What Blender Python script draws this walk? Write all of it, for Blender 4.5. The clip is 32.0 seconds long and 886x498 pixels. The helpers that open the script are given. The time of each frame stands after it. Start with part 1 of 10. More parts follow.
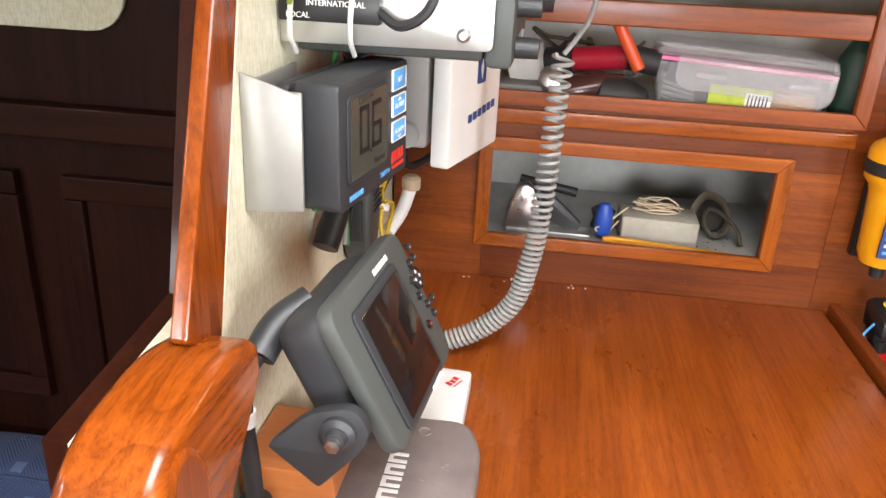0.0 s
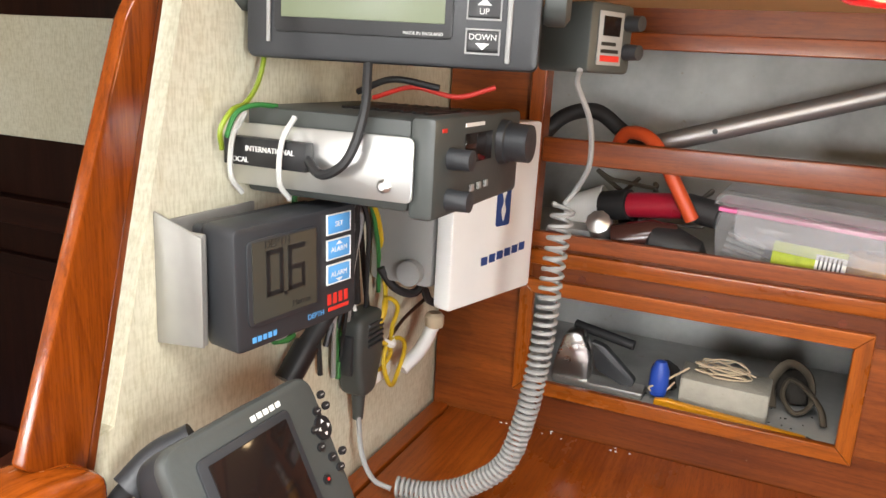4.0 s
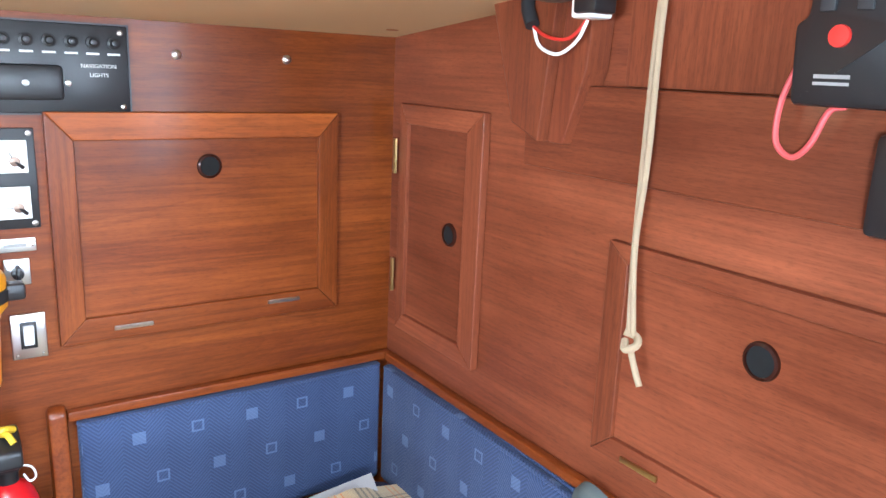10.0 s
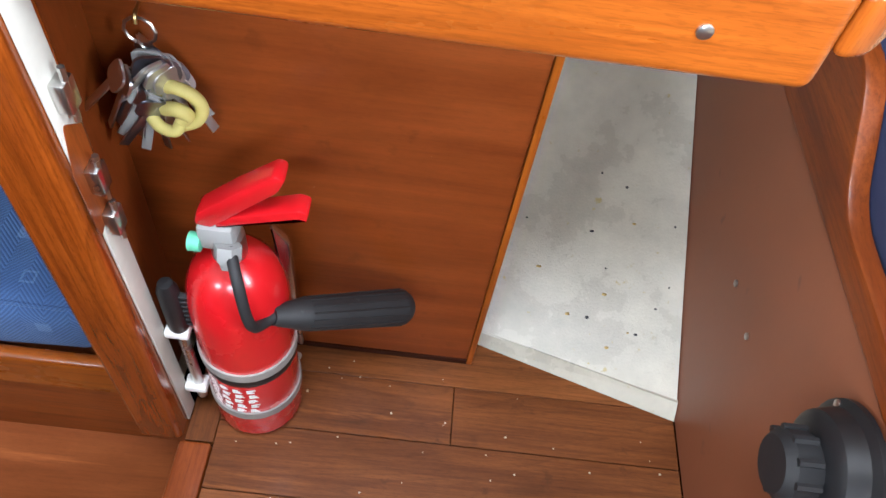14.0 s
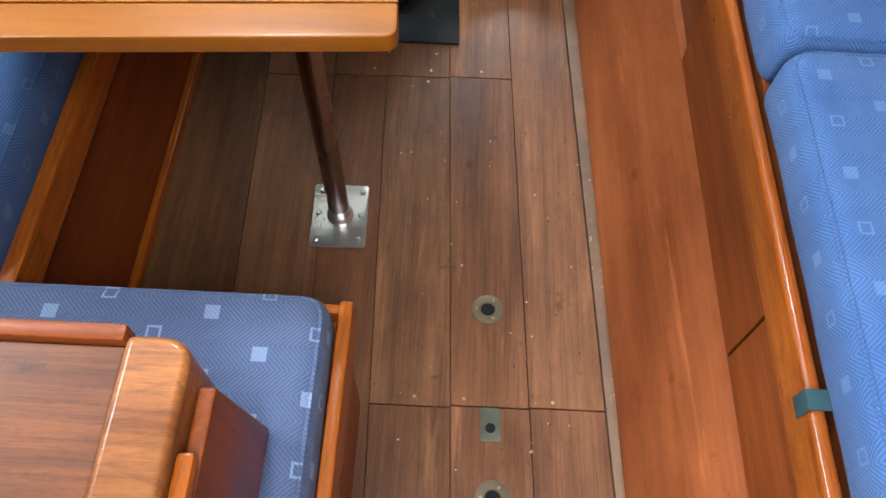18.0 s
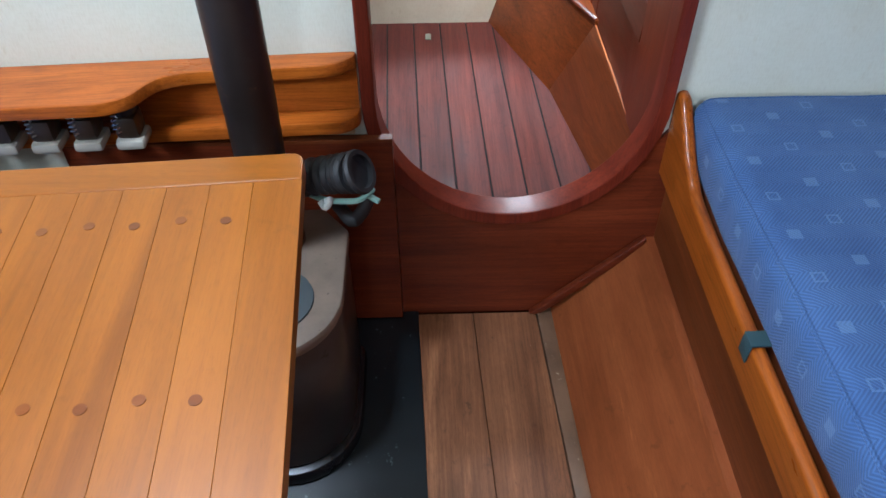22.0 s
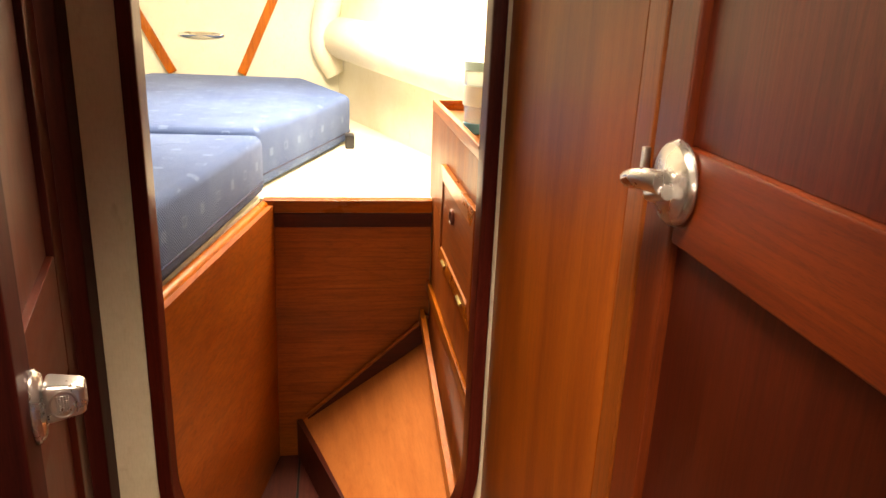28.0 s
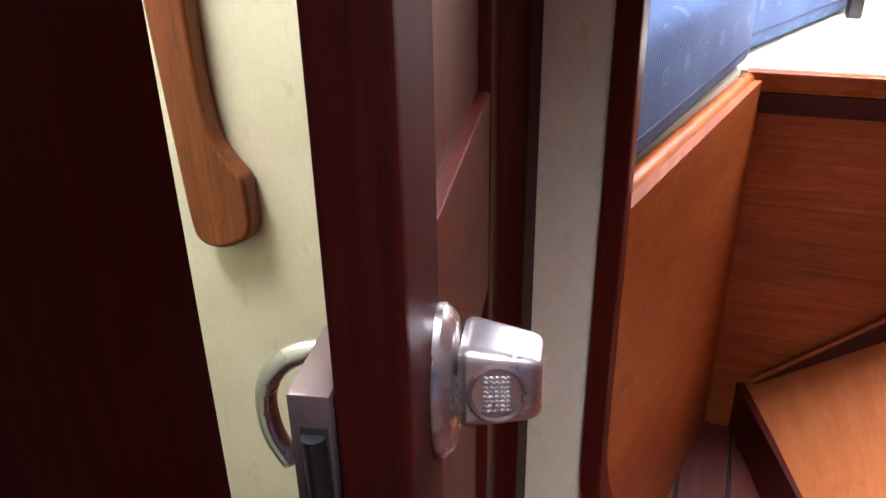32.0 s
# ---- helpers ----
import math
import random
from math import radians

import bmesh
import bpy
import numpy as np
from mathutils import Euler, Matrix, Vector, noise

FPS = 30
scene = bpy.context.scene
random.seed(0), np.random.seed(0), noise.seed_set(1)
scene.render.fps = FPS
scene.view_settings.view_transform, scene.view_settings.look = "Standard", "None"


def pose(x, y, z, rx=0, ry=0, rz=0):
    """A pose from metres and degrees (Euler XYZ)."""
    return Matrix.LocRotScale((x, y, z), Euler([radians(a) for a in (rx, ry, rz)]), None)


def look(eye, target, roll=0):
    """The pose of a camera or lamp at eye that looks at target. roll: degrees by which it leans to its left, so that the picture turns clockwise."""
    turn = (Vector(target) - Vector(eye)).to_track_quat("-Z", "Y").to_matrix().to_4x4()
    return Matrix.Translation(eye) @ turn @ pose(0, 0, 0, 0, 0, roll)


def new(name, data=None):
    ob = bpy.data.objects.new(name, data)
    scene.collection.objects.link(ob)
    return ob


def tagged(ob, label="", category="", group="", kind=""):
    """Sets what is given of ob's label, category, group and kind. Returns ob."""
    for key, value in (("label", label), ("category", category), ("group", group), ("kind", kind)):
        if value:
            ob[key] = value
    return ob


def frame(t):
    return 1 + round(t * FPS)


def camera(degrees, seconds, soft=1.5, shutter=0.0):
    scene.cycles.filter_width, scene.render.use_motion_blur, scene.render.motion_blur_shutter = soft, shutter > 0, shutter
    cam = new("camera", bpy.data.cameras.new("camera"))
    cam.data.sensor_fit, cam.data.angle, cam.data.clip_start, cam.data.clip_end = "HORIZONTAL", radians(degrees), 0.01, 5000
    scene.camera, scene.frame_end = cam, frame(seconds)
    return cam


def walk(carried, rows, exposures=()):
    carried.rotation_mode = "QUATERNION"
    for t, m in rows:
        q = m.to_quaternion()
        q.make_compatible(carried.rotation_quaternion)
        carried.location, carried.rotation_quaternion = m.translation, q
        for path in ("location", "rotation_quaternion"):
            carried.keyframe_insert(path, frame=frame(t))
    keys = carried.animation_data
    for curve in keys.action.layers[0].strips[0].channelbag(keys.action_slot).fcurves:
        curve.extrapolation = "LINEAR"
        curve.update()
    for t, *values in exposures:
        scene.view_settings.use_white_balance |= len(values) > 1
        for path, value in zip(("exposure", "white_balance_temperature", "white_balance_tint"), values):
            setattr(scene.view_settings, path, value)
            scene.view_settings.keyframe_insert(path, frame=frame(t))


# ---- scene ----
cam = camera(61.1, 32.0)
METRES, EYE, TILT, LEAN, TURN = 4.0, 1.555, -22.0, -2.7, 8.5
ROWS = [
    (0.0, 0.0, 0.0, 0.0, 0.0, 0.0, -0.0),
    (0.5, 0.0091, 0.0017, -0.0058, 0.42, -2.46, -0.88),
    (1.0, 0.0254, 0.0031, -0.0066, 2.68, -3.57, -2.44),
    (1.5, 0.0368, 0.0043, -0.0064, 5.58, -3.45, -4.22),
    (2.0, 0.0421, 0.0109, -0.0066, 9.01, -2.47, -5.51),
    (2.5, 0.0458, 0.016, -0.0073, 11.59, -0.84, -6.09),
    (3.0, 0.0486, 0.0169, -0.006, 13.55, 1.84, -6.09),
    (3.5, 0.0499, 0.0143, 0.0015, 14.67, 4.97, -5.86),
    (5.5, 0.0583, 0.0091, 0.0251, 10.91, 16.36, -3.43),
    (6.0, 0.0647, 0.0063, 0.0255, 6.16, 17.51, -1.41),
    (6.5, 0.0717, 0.0037, 0.0211, 0.2, 17.41, 1.18),
    (7.0, 0.0759, -0.001, 0.0152, -6.9, 16.41, 4.14),
    (7.5, 0.0804, -0.0064, 0.0136, -13.92, 15.14, 6.89),
    (8.0, 0.0851, -0.0143, 0.016, -20.81, 13.81, 9.22),
    (8.5, 0.09, -0.021, 0.0154, -27.12, 12.32, 11.08),
    (9.0, 0.0944, -0.0262, 0.0129, -32.71, 9.99, 12.57),
    (9.5, 0.0986, -0.029, 0.0075, -37.37, 6.25, 13.61),
    (10.0, 0.1024, -0.029, -0.0011, -40.36, 1.28, 14.17),
    (10.5, 0.1011, -0.0264, -0.0094, -42.33, -4.06, 14.33),
    (11.0, 0.0981, -0.0258, -0.0166, -42.61, -8.96, 13.96),
    (11.5, 0.0924, -0.0243, -0.0237, -41.29, -13.52, 12.78),
    (12.0, 0.0811, -0.0199, -0.0318, -37.9, -17.57, 10.75),
    (12.5, 0.0686, -0.0155, -0.0398, -32.14, -21.52, 8.17),
    (13.0, 0.0531, -0.0104, -0.0499, -23.97, -25.37, 5.37),
    (13.5, 0.0363, -0.0098, -0.0564, -14.78, -28.73, 2.07),
    (14.0, 0.0202, -0.013, -0.0629, -5.03, -31.52, -1.31),
    (14.5, 0.0036, -0.0134, -0.0664, 5.08, -34.2, -5.04),
    (15.0, -0.0113, -0.0126, -0.0681, 16.18, -36.63, -9.51),
    (15.5, -0.0234, -0.0007, -0.0675, 29.29, -39.86, -13.83),
    (17.5, -0.0761, 0.0024, -0.0598, 78.11, -54.12, -22.93),
    (18.0, -0.0955, 0.0002, -0.0613, 83.46, -55.26, -22.73),
    (18.5, -0.1178, 0.0043, -0.0588, 86.7, -55.14, -21.86),
    (19.0, -0.1415, 0.0078, -0.0558, 87.41, -54.19, -21.3),
    (19.5, -0.1562, 0.0083, -0.0629, 86.96, -53.17, -21.2),
    (20.0, -0.1701, 0.0118, -0.0722, 86.51, -52.0, -20.85),
    (20.5, -0.1925, 0.0301, -0.0845, 85.76, -49.58, -20.59),
    (21.0, -0.2133, 0.0431, -0.0826, 84.1, -46.35, -20.67),
    (21.5, -0.2387, 0.042, -0.0725, 81.53, -41.76, -20.91),
    (22.0, -0.2622, 0.0321, -0.0617, 79.15, -37.25, -20.97),
    (22.5, -0.2848, 0.0347, -0.0512, 77.59, -33.36, -21.32),
    (23.0, -0.3261, 0.0498, -0.0437, 77.39, -30.48, -21.76),
    (23.5, -0.3622, 0.0628, -0.0343, 77.53, -28.18, -22.07),
    (24.0, -0.3872, 0.0684, -0.0294, 77.42, -26.22, -22.16),
    (24.5, -0.4214, 0.0676, -0.0278, 76.34, -23.74, -22.27),
    (25.0, -0.4443, 0.0664, -0.0238, 74.12, -20.76, -22.71),
    (25.5, -0.4532, 0.0718, -0.0128, 71.99, -16.99, -23.18),
    (26.0, -0.4712, 0.0776, -0.0055, 70.03, -13.72, -23.33),
    (26.5, -0.4862, 0.0802, 0.0037, 68.54, -10.54, -23.11),
    (28.5, -0.5323, 0.0748, 0.0068, 73.65, -8.49, -22.61),
    (29.0, -0.545, 0.0699, -0.0067, 77.48, -10.26, -22.57),
    (29.5, -0.5702, 0.0731, -0.0248, 81.75, -12.57, -22.45),
    (30.0, -0.5853, 0.0716, -0.0321, 85.68, -15.36, -22.21),
    (30.5, -0.5925, 0.0711, -0.0334, 89.54, -18.18, -21.79),
    (31.0, -0.6014, 0.0687, -0.0289, 93.43, -20.9, -21.46),
    (31.5, -0.61, 0.0652, -0.0293, 98.29, -24.09, -21.2),
    (32.0, -0.6292, 0.069, -0.0381, 103.17, -27.57, -21.09),
]
walk(cam, [(t, pose(0, 0, EYE, TILT, LEAN, TURN) @ pose(METRES * x, METRES * y, METRES * z, 90 + pitch, roll, yaw)) for t, x, y, z, yaw, pitch, roll in ROWS],
     exposures=[(0.0, 0.1, 6600, 12), (1.0, 0.0, 6500, 10), (3.0, 0.0, 6700, 10), (5.5, -0.2, 6600, 13), (7.0, -0.2, 6600, 13), (8.0, -0.1, 6400, 12), (9.0, 0.2, 5300, 8), (10.0, 0.9, 5200, 5), (11.0, 0.7, 5700, 8), (12.0, 0.15, 5600, 10), (13.0, -0.2, 5600, 13), (14.0, 0.2, 5800, 10), (15.0, 0.3, 6600, 10),
                (16.5, 0.6, 6300, 8), (18.0, 1.1, 5700, 6), (19.0, 0.95, 5400, 6), (20.0, 0.5, 6300, 8), (21.0, 0.7, 4600, 6), (22.0, 0.75, 5300, 9), (23.0, 0.85, 7000, 13), (24.0, 0.7, 6100, 13), (25.0, 0.85, 5500, 13), (26.0, 0.85, 6000, 13),
                (29.0, 0.4, 10800, 22), (30.0, 0.65, 9800, 19), (31.0, 0.6, 5500, 15), (32.0, 0.55, 5700, 25)])
# ---- daylight and lamps ----
world = bpy.data.worlds.new("world")
scene.world = world
world.use_nodes = True
sky = world.node_tree.nodes.new("ShaderNodeTexSky")
sky.sky_type, sky.sun_disc, sky.sun_elevation, sky.sun_rotation = "NISHITA", False, radians(50), radians(200)
world.node_tree.links.new(sky.outputs["Color"], world.node_tree.nodes["Background"].inputs["Color"])
world.node_tree.nodes["Background"].inputs["Strength"].default_value = 0.12


def area(name, at, aim, w, h, power, colour):
    """Daylight standing in an opening of the deck, or an added fill lamp."""
    lamp = bpy.data.lights.new(name, "AREA")
    lamp.shape, lamp.size, lamp.size_y, lamp.energy, lamp.color = "RECTANGLE", w, h, power, colour
    ob = new(name, lamp)
    ob.matrix_world = look(at, aim)
    return ob


DOME_WATTS = 0.8
area("companionway_daylight", (0.10, -0.04, 1.985), (0.10, 0.30, 0.60), 0.50, 0.48, 11, (0.98, 0.99, 1.0)).data.spread = radians(130)
area("companionway_door_daylight", (1.03, -0.475, 1.56), (-0.3, 0.50, 1.35), 0.22, 0.60, 6, (0.98, 0.99, 1.0)).data.spread = radians(96)
area("saloon_hatch_daylight", (-1.61, -0.59, 1.975), (-1.61, -0.59, 0), 0.13, 0.13, 12, (0.95, 0.98, 1.0))
# three fill lamps on the unseen port side; its windows are made up
area("port_windows_daylight", (-1.00, -1.31, 1.485), (-1.10, 0.3, 0.5), 0.45, 0.22, 12, (0.97, 0.99, 1.0))
area("port_window_forward_daylight", (-1.55, -1.31, 1.485), (1.03, 0.35, 1.72), 0.30, 0.22, 4.5, (0.97, 0.99, 1.0)).data.spread = radians(46)
area("port_window_aft_daylight", (0.15, -1.31, 1.485), (0.25, 1.0, 1.30), 0.60, 0.22, 5, (0.97, 0.99, 1.0)).data.spread = radians(85)
# added lamp below the closed passage roof, where no hatch is known
area("passage_hatch_daylight", (-2.50, -0.02, 1.92), (-2.92, 0.10, 0.2), 0.26, 0.26, 4.2, (1.0, 0.98, 0.95)).data.spread = radians(55)
area("fore_hatch_daylight", (-4.0, 0.05, 1.79), (-4.0, 0.05, 0.0), 0.5, 0.5, 33, (1.0, 0.98, 0.94))
# extra lamp to brighten the washroom wall; no port stands behind it
area("head_port_daylight", (-2.75, -0.85, 1.88), (-2.80, -0.75, 0.0), 0.35, 0.25, 14, (0.95, 1.0, 0.84))

# ---- materials ----
def material(name):
    m = bpy.data.materials.new(name)
    m.use_nodes = True
    nt = m.node_tree
    return m, nt, nt.nodes["Principled BSDF"]


def ramp(nt, fac, stops):
    r = nt.nodes.new("ShaderNodeValToRGB")
    el = r.color_ramp.elements
    while len(el) < len(stops):
        el.new(0.5)
    for e, (p, c) in zip(el, stops):
        e.position, e.color = p, (*c, 1)
    nt.links.new(fac, r.inputs["Fac"])
    return r.outputs["Color"]


def texture(nt, kind, scale, coords, **values):
    n = nt.nodes.new(kind)
    n.inputs["Scale"].default_value = scale
    for key, value in values.items():
        n.inputs[key].default_value = value
    nt.links.new(coords, n.inputs["Vector"])
    return n.outputs["Fac"] if "Fac" in n.outputs else n.outputs["Distance"]


def coordinates(nt, stretch=(1, 1, 1)):
    tc, mp = nt.nodes.new("ShaderNodeTexCoord"), nt.nodes.new("ShaderNodeMapping")
    mp.inputs["Scale"].default_value = stretch
    nt.links.new(tc.outputs["Object"], mp.inputs["Vector"])
    return mp.outputs["Vector"]


def mixed(nt, fac, a, b, blend="MIX"):
    n = nt.nodes.new("ShaderNodeMix")
    n.data_type, n.blend_type = "RGBA", blend
    for value, socket in ((fac, n.inputs[0]), (a, n.inputs[6]), (b, n.inputs[7])):
        if isinstance(value, (int, float)):
            socket.default_value = value
        elif isinstance(value, tuple):
            socket.default_value = (*value, 1)
        else:
            nt.links.new(value, socket)
    return n.outputs[2]


def bump(nt, bsdf, height, strength, distance=0.002):
    b = nt.nodes.new("ShaderNodeBump")
    b.inputs["Strength"].default_value, b.inputs["Distance"].default_value = strength, distance
    nt.links.new(height, b.inputs["Height"])
    nt.links.new(b.outputs["Normal"], bsdf.inputs["Normal"])


def wood(name, dark, light, axis, gloss=0.28, coat=0.5, figured=0.4, vary=0.3, spots=0.0):
    """Varnished hardwood, its grain running along one axis: broad ribbons, fine lines, cathedral figure, pores, blotches and old marks."""
    m, nt, bsdf = material(name)
    info = nt.nodes.new("ShaderNodeObjectInfo")
    shift = nt.nodes.new("ShaderNodeVectorMath")
    shift.operation = "MULTIPLY_ADD"
    shift.inputs[1].default_value = (3.1, 5.3, 7.7)
    nt.links.new(info.outputs["Random"], shift.inputs[0])
    nt.links.new(coordinates(nt), shift.inputs[2])

    def stretched(k):
        mp = nt.nodes.new("ShaderNodeMapping")
        mp.inputs["Scale"].default_value = tuple(k if a == axis else 1 for a in "xyz")
        nt.links.new(shift.outputs[0], mp.inputs["Vector"])
        return mp.outputs["Vector"]
    ribbon = texture(nt, "ShaderNodeTexNoise", 24, stretched(0.06), Detail=8.0, Roughness=0.62, Distortion=0.5)
    lines = texture(nt, "ShaderNodeTexNoise", 210, stretched(0.03), Detail=4.0, Roughness=0.62, Distortion=0.25)
    pores = texture(nt, "ShaderNodeTexNoise", 800, stretched(0.11), Detail=2.0, Roughness=0.5)
    figure = texture(nt, "ShaderNodeTexNoise", 8.5, stretched(0.14), Detail=2.2, Roughness=0.45, Distortion=0.7)
    rings = nt.nodes.new("ShaderNodeMath")
    rings.operation, rings.inputs[1].default_value = "MULTIPLY", 15.0
    nt.links.new(figure, rings.inputs[0])
    saw = nt.nodes.new("ShaderNodeMath")
    saw.operation = "FRACT"
    nt.links.new(rings.outputs[0], saw.inputs[0])
    blot = texture(nt, "ShaderNodeTexNoise", 5.5, stretched(0.45), Detail=6.0, Roughness=0.66)
    base = ramp(nt, ribbon, [(0.30, dark), (0.70, light)])
    deep = tuple(c * 0.55 for c in dark)
    rich = mixed(nt, ramp(nt, saw.outputs[0], [(0.0, (figured,) * 3), (0.10, (figured * 0.55,) * 3), (0.38, (0, 0, 0)), (0.93, (0, 0, 0)), (1.0, (figured,) * 3)]), base, deep)
    tone = mixed(nt, 1.0, rich, ramp(nt, blot, [(0.3, (1 - vary, 1 - vary * 1.1, 1 - vary * 1.15)), (0.7, (1.0, 1.0, 1.0))]), "MULTIPLY")
    fine = mixed(nt, min(0.62, 0.34 + figured * 0.6) if figured > 0.1 else 0.16, tone, ramp(nt, lines, [(0.35, (0.45, 0.38, 0.34)), (0.58, (1, 1, 1))]), "MULTIPLY")
    fine = mixed(nt, 0.20 if figured > 0.1 else 0.10, fine, ramp(nt, pores, [(0.38, (0.22, 0.16, 0.14)), (0.47, (1, 1, 1))]), "MULTIPLY")
    piece = mixed(nt, 1.0, fine, ramp(nt, info.outputs["Random"], [(0.0, (1 - vary * 0.75, 1 - vary * 0.85, 1 - vary * 0.95)), (1.0, (1.0, 1.0, 1.0))]), "MULTIPLY")
    if spots:
        marks = texture(nt, "ShaderNodeTexNoise", 23, shift.outputs[0], Detail=5.0, Roughness=0.68)
        piece = mixed(nt, ramp(nt, marks, [(0.62, (0, 0, 0)), (0.70, (spots,) * 3)]), piece, tuple(c * 0.35 for c in dark))
        if spots > 0.55:
            streak = texture(nt, "ShaderNodeTexNoise", 12, stretched(0.10), Detail=6.0, Roughness=0.7, Distortion=0.5)
            piece = mixed(nt, ramp(nt, streak, [(0.60, (0, 0, 0)), (0.72, (spots * 0.6,) * 3)]), piece, tuple(min(1, c * 1.35) for c in light))
            piece = mixed(nt, ramp(nt, streak, [(0.30, (spots * 0.75,) * 3), (0.40, (0, 0, 0))]), piece, tuple(c * 0.4 for c in dark))
            knots = nt.nodes.new("ShaderNodeTexVoronoi")
            knots.inputs["Scale"].default_value = 4.2
            nt.links.new(stretched(0.6), knots.inputs["Vector"])
            piece = mixed(nt, ramp(nt, knots.outputs["Distance"], [(0.018, (spots,) * 3), (0.05, (0, 0, 0))]), piece, tuple(c * 0.22 for c in dark))
        chips = texture(nt, "ShaderNodeTexNoise", 130, shift.outputs[0], Detail=2.0)
        piece = mixed(nt, ramp(nt, chips, [(0.80, (0, 0, 0)), (0.83, (spots,) * 3)]), piece, (0.36, 0.28, 0.20))
    nt.links.new(piece, bsdf.inputs["Base Color"])
    rough = ramp(nt, blot, [(0.3, (gloss * 0.85,) * 3), (0.75, (min(1, gloss * 1.35),) * 3)])
    nt.links.new(rough, bsdf.inputs["Roughness"])
    bsdf.inputs["Specular IOR Level"].default_value = 0.30 if light[0] > 0.14 else 0.10
    bsdf.inputs["Coat Weight"].default_value, bsdf.inputs["Coat Roughness"].default_value = coat, 0.14
    bump(nt, bsdf, lines, 0.12, 0.001)
    return m


def plain(name, colour, rough=0.5, metal=0.0, vary=0.12, relief=0.05, scale=40.0, coat=0.0, spots=None):
    """Paint, plastic, rubber or metal with slight mottling, scuffs and relief."""
    m, nt, bsdf = material(name)
    co = coordinates(nt)
    fine = texture(nt, "ShaderNodeTexNoise", scale * 6, co, Detail=4.0, Roughness=0.6)
    wide = texture(nt, "ShaderNodeTexNoise", scale / 6, co, Detail=5.0, Roughness=0.62)
    c = mixed(nt, 1.0, colour, ramp(nt, wide, [(0.32, (1 - vary,) * 3), (0.68, (1, 1, 1))]), "MULTIPLY")
    if spots:
        dots = texture(nt, "ShaderNodeTexNoise", scale, co, Detail=3.0, Roughness=0.7)
        c = mixed(nt, ramp(nt, dots, [(0.66, (0, 0, 0)), (0.74, (1, 1, 1))]), c, spots)
    nt.links.new(c, bsdf.inputs["Base Color"])
    nt.links.new(ramp(nt, wide, [(0.3, (min(1, rough * 0.85),) * 3), (0.7, (min(1, rough * 1.2),) * 3)]), bsdf.inputs["Roughness"])
    bsdf.inputs["Metallic"].default_value, bsdf.inputs["Coat Weight"].default_value = metal, coat
    if relief:
        bump(nt, bsdf, fine, relief * 3, 0.001)
    return m


def glow(name, colour, strength):
    m, nt, bsdf = material(name)
    bsdf.inputs["Base Color"].default_value = (*colour, 1)
    bsdf.inputs["Emission Color"].default_value, bsdf.inputs["Emission Strength"].default_value = (*colour, 1), strength
    return m


def clear(name, colour, rough=0.05, weight=1.0, ior=1.45):
    m, nt, bsdf = material(name)
    bsdf.inputs["Base Color"].default_value = (*colour, 1)
    bsdf.inputs["Transmission Weight"].default_value, bsdf.inputs["Roughness"].default_value, bsdf.inputs["IOR"].default_value = weight, rough, ior
    return m


def vinyl(name, colour, stain, thread=0.15):
    """Woven wall vinyl: slubbed upright threads crossed by finer ones, yellowed and rubbed in places."""
    m, nt, bsdf = material(name)
    co = coordinates(nt)
    slub = texture(nt, "ShaderNodeTexNoise", 420, coordinates(nt, (1, 1, 0.20)), Detail=3.0, Roughness=0.6)
    weft = texture(nt, "ShaderNodeTexNoise", 260, coordinates(nt, (0.25, 0.25, 1)), Detail=2.0)
    wide = texture(nt, "ShaderNodeTexNoise", 5, co, Detail=5.0, Roughness=0.6)
    spots = texture(nt, "ShaderNodeTexNoise", 55, coordinates(nt, (1, 1, 0.5)), Detail=3.0)
    c = mixed(nt, ramp(nt, wide, [(0.4, (0, 0, 0)), (0.75, (0.55, 0.55, 0.55))]), colour, stain)
    c = mixed(nt, ramp(nt, spots, [(0.64, (0, 0, 0)), (0.76, (0.45, 0.45, 0.45))]), c, stain)
    c = mixed(nt, thread, c, ramp(nt, slub, [(0.36, (0.66, 0.62, 0.50)), (0.56, (1, 1, 1))]), "MULTIPLY")
    c = mixed(nt, thread * 0.5, c, ramp(nt, weft, [(0.36, (0.72, 0.70, 0.62)), (0.58, (1, 1, 1))]), "MULTIPLY")
    nt.links.new(c, bsdf.inputs["Base Color"])
    bsdf.inputs["Roughness"].default_value = 0.62
    both = mixed(nt, 0.5, slub, weft)
    bump(nt, bsdf, both, 0.1 + thread * 0.5, 0.0012)
    return m


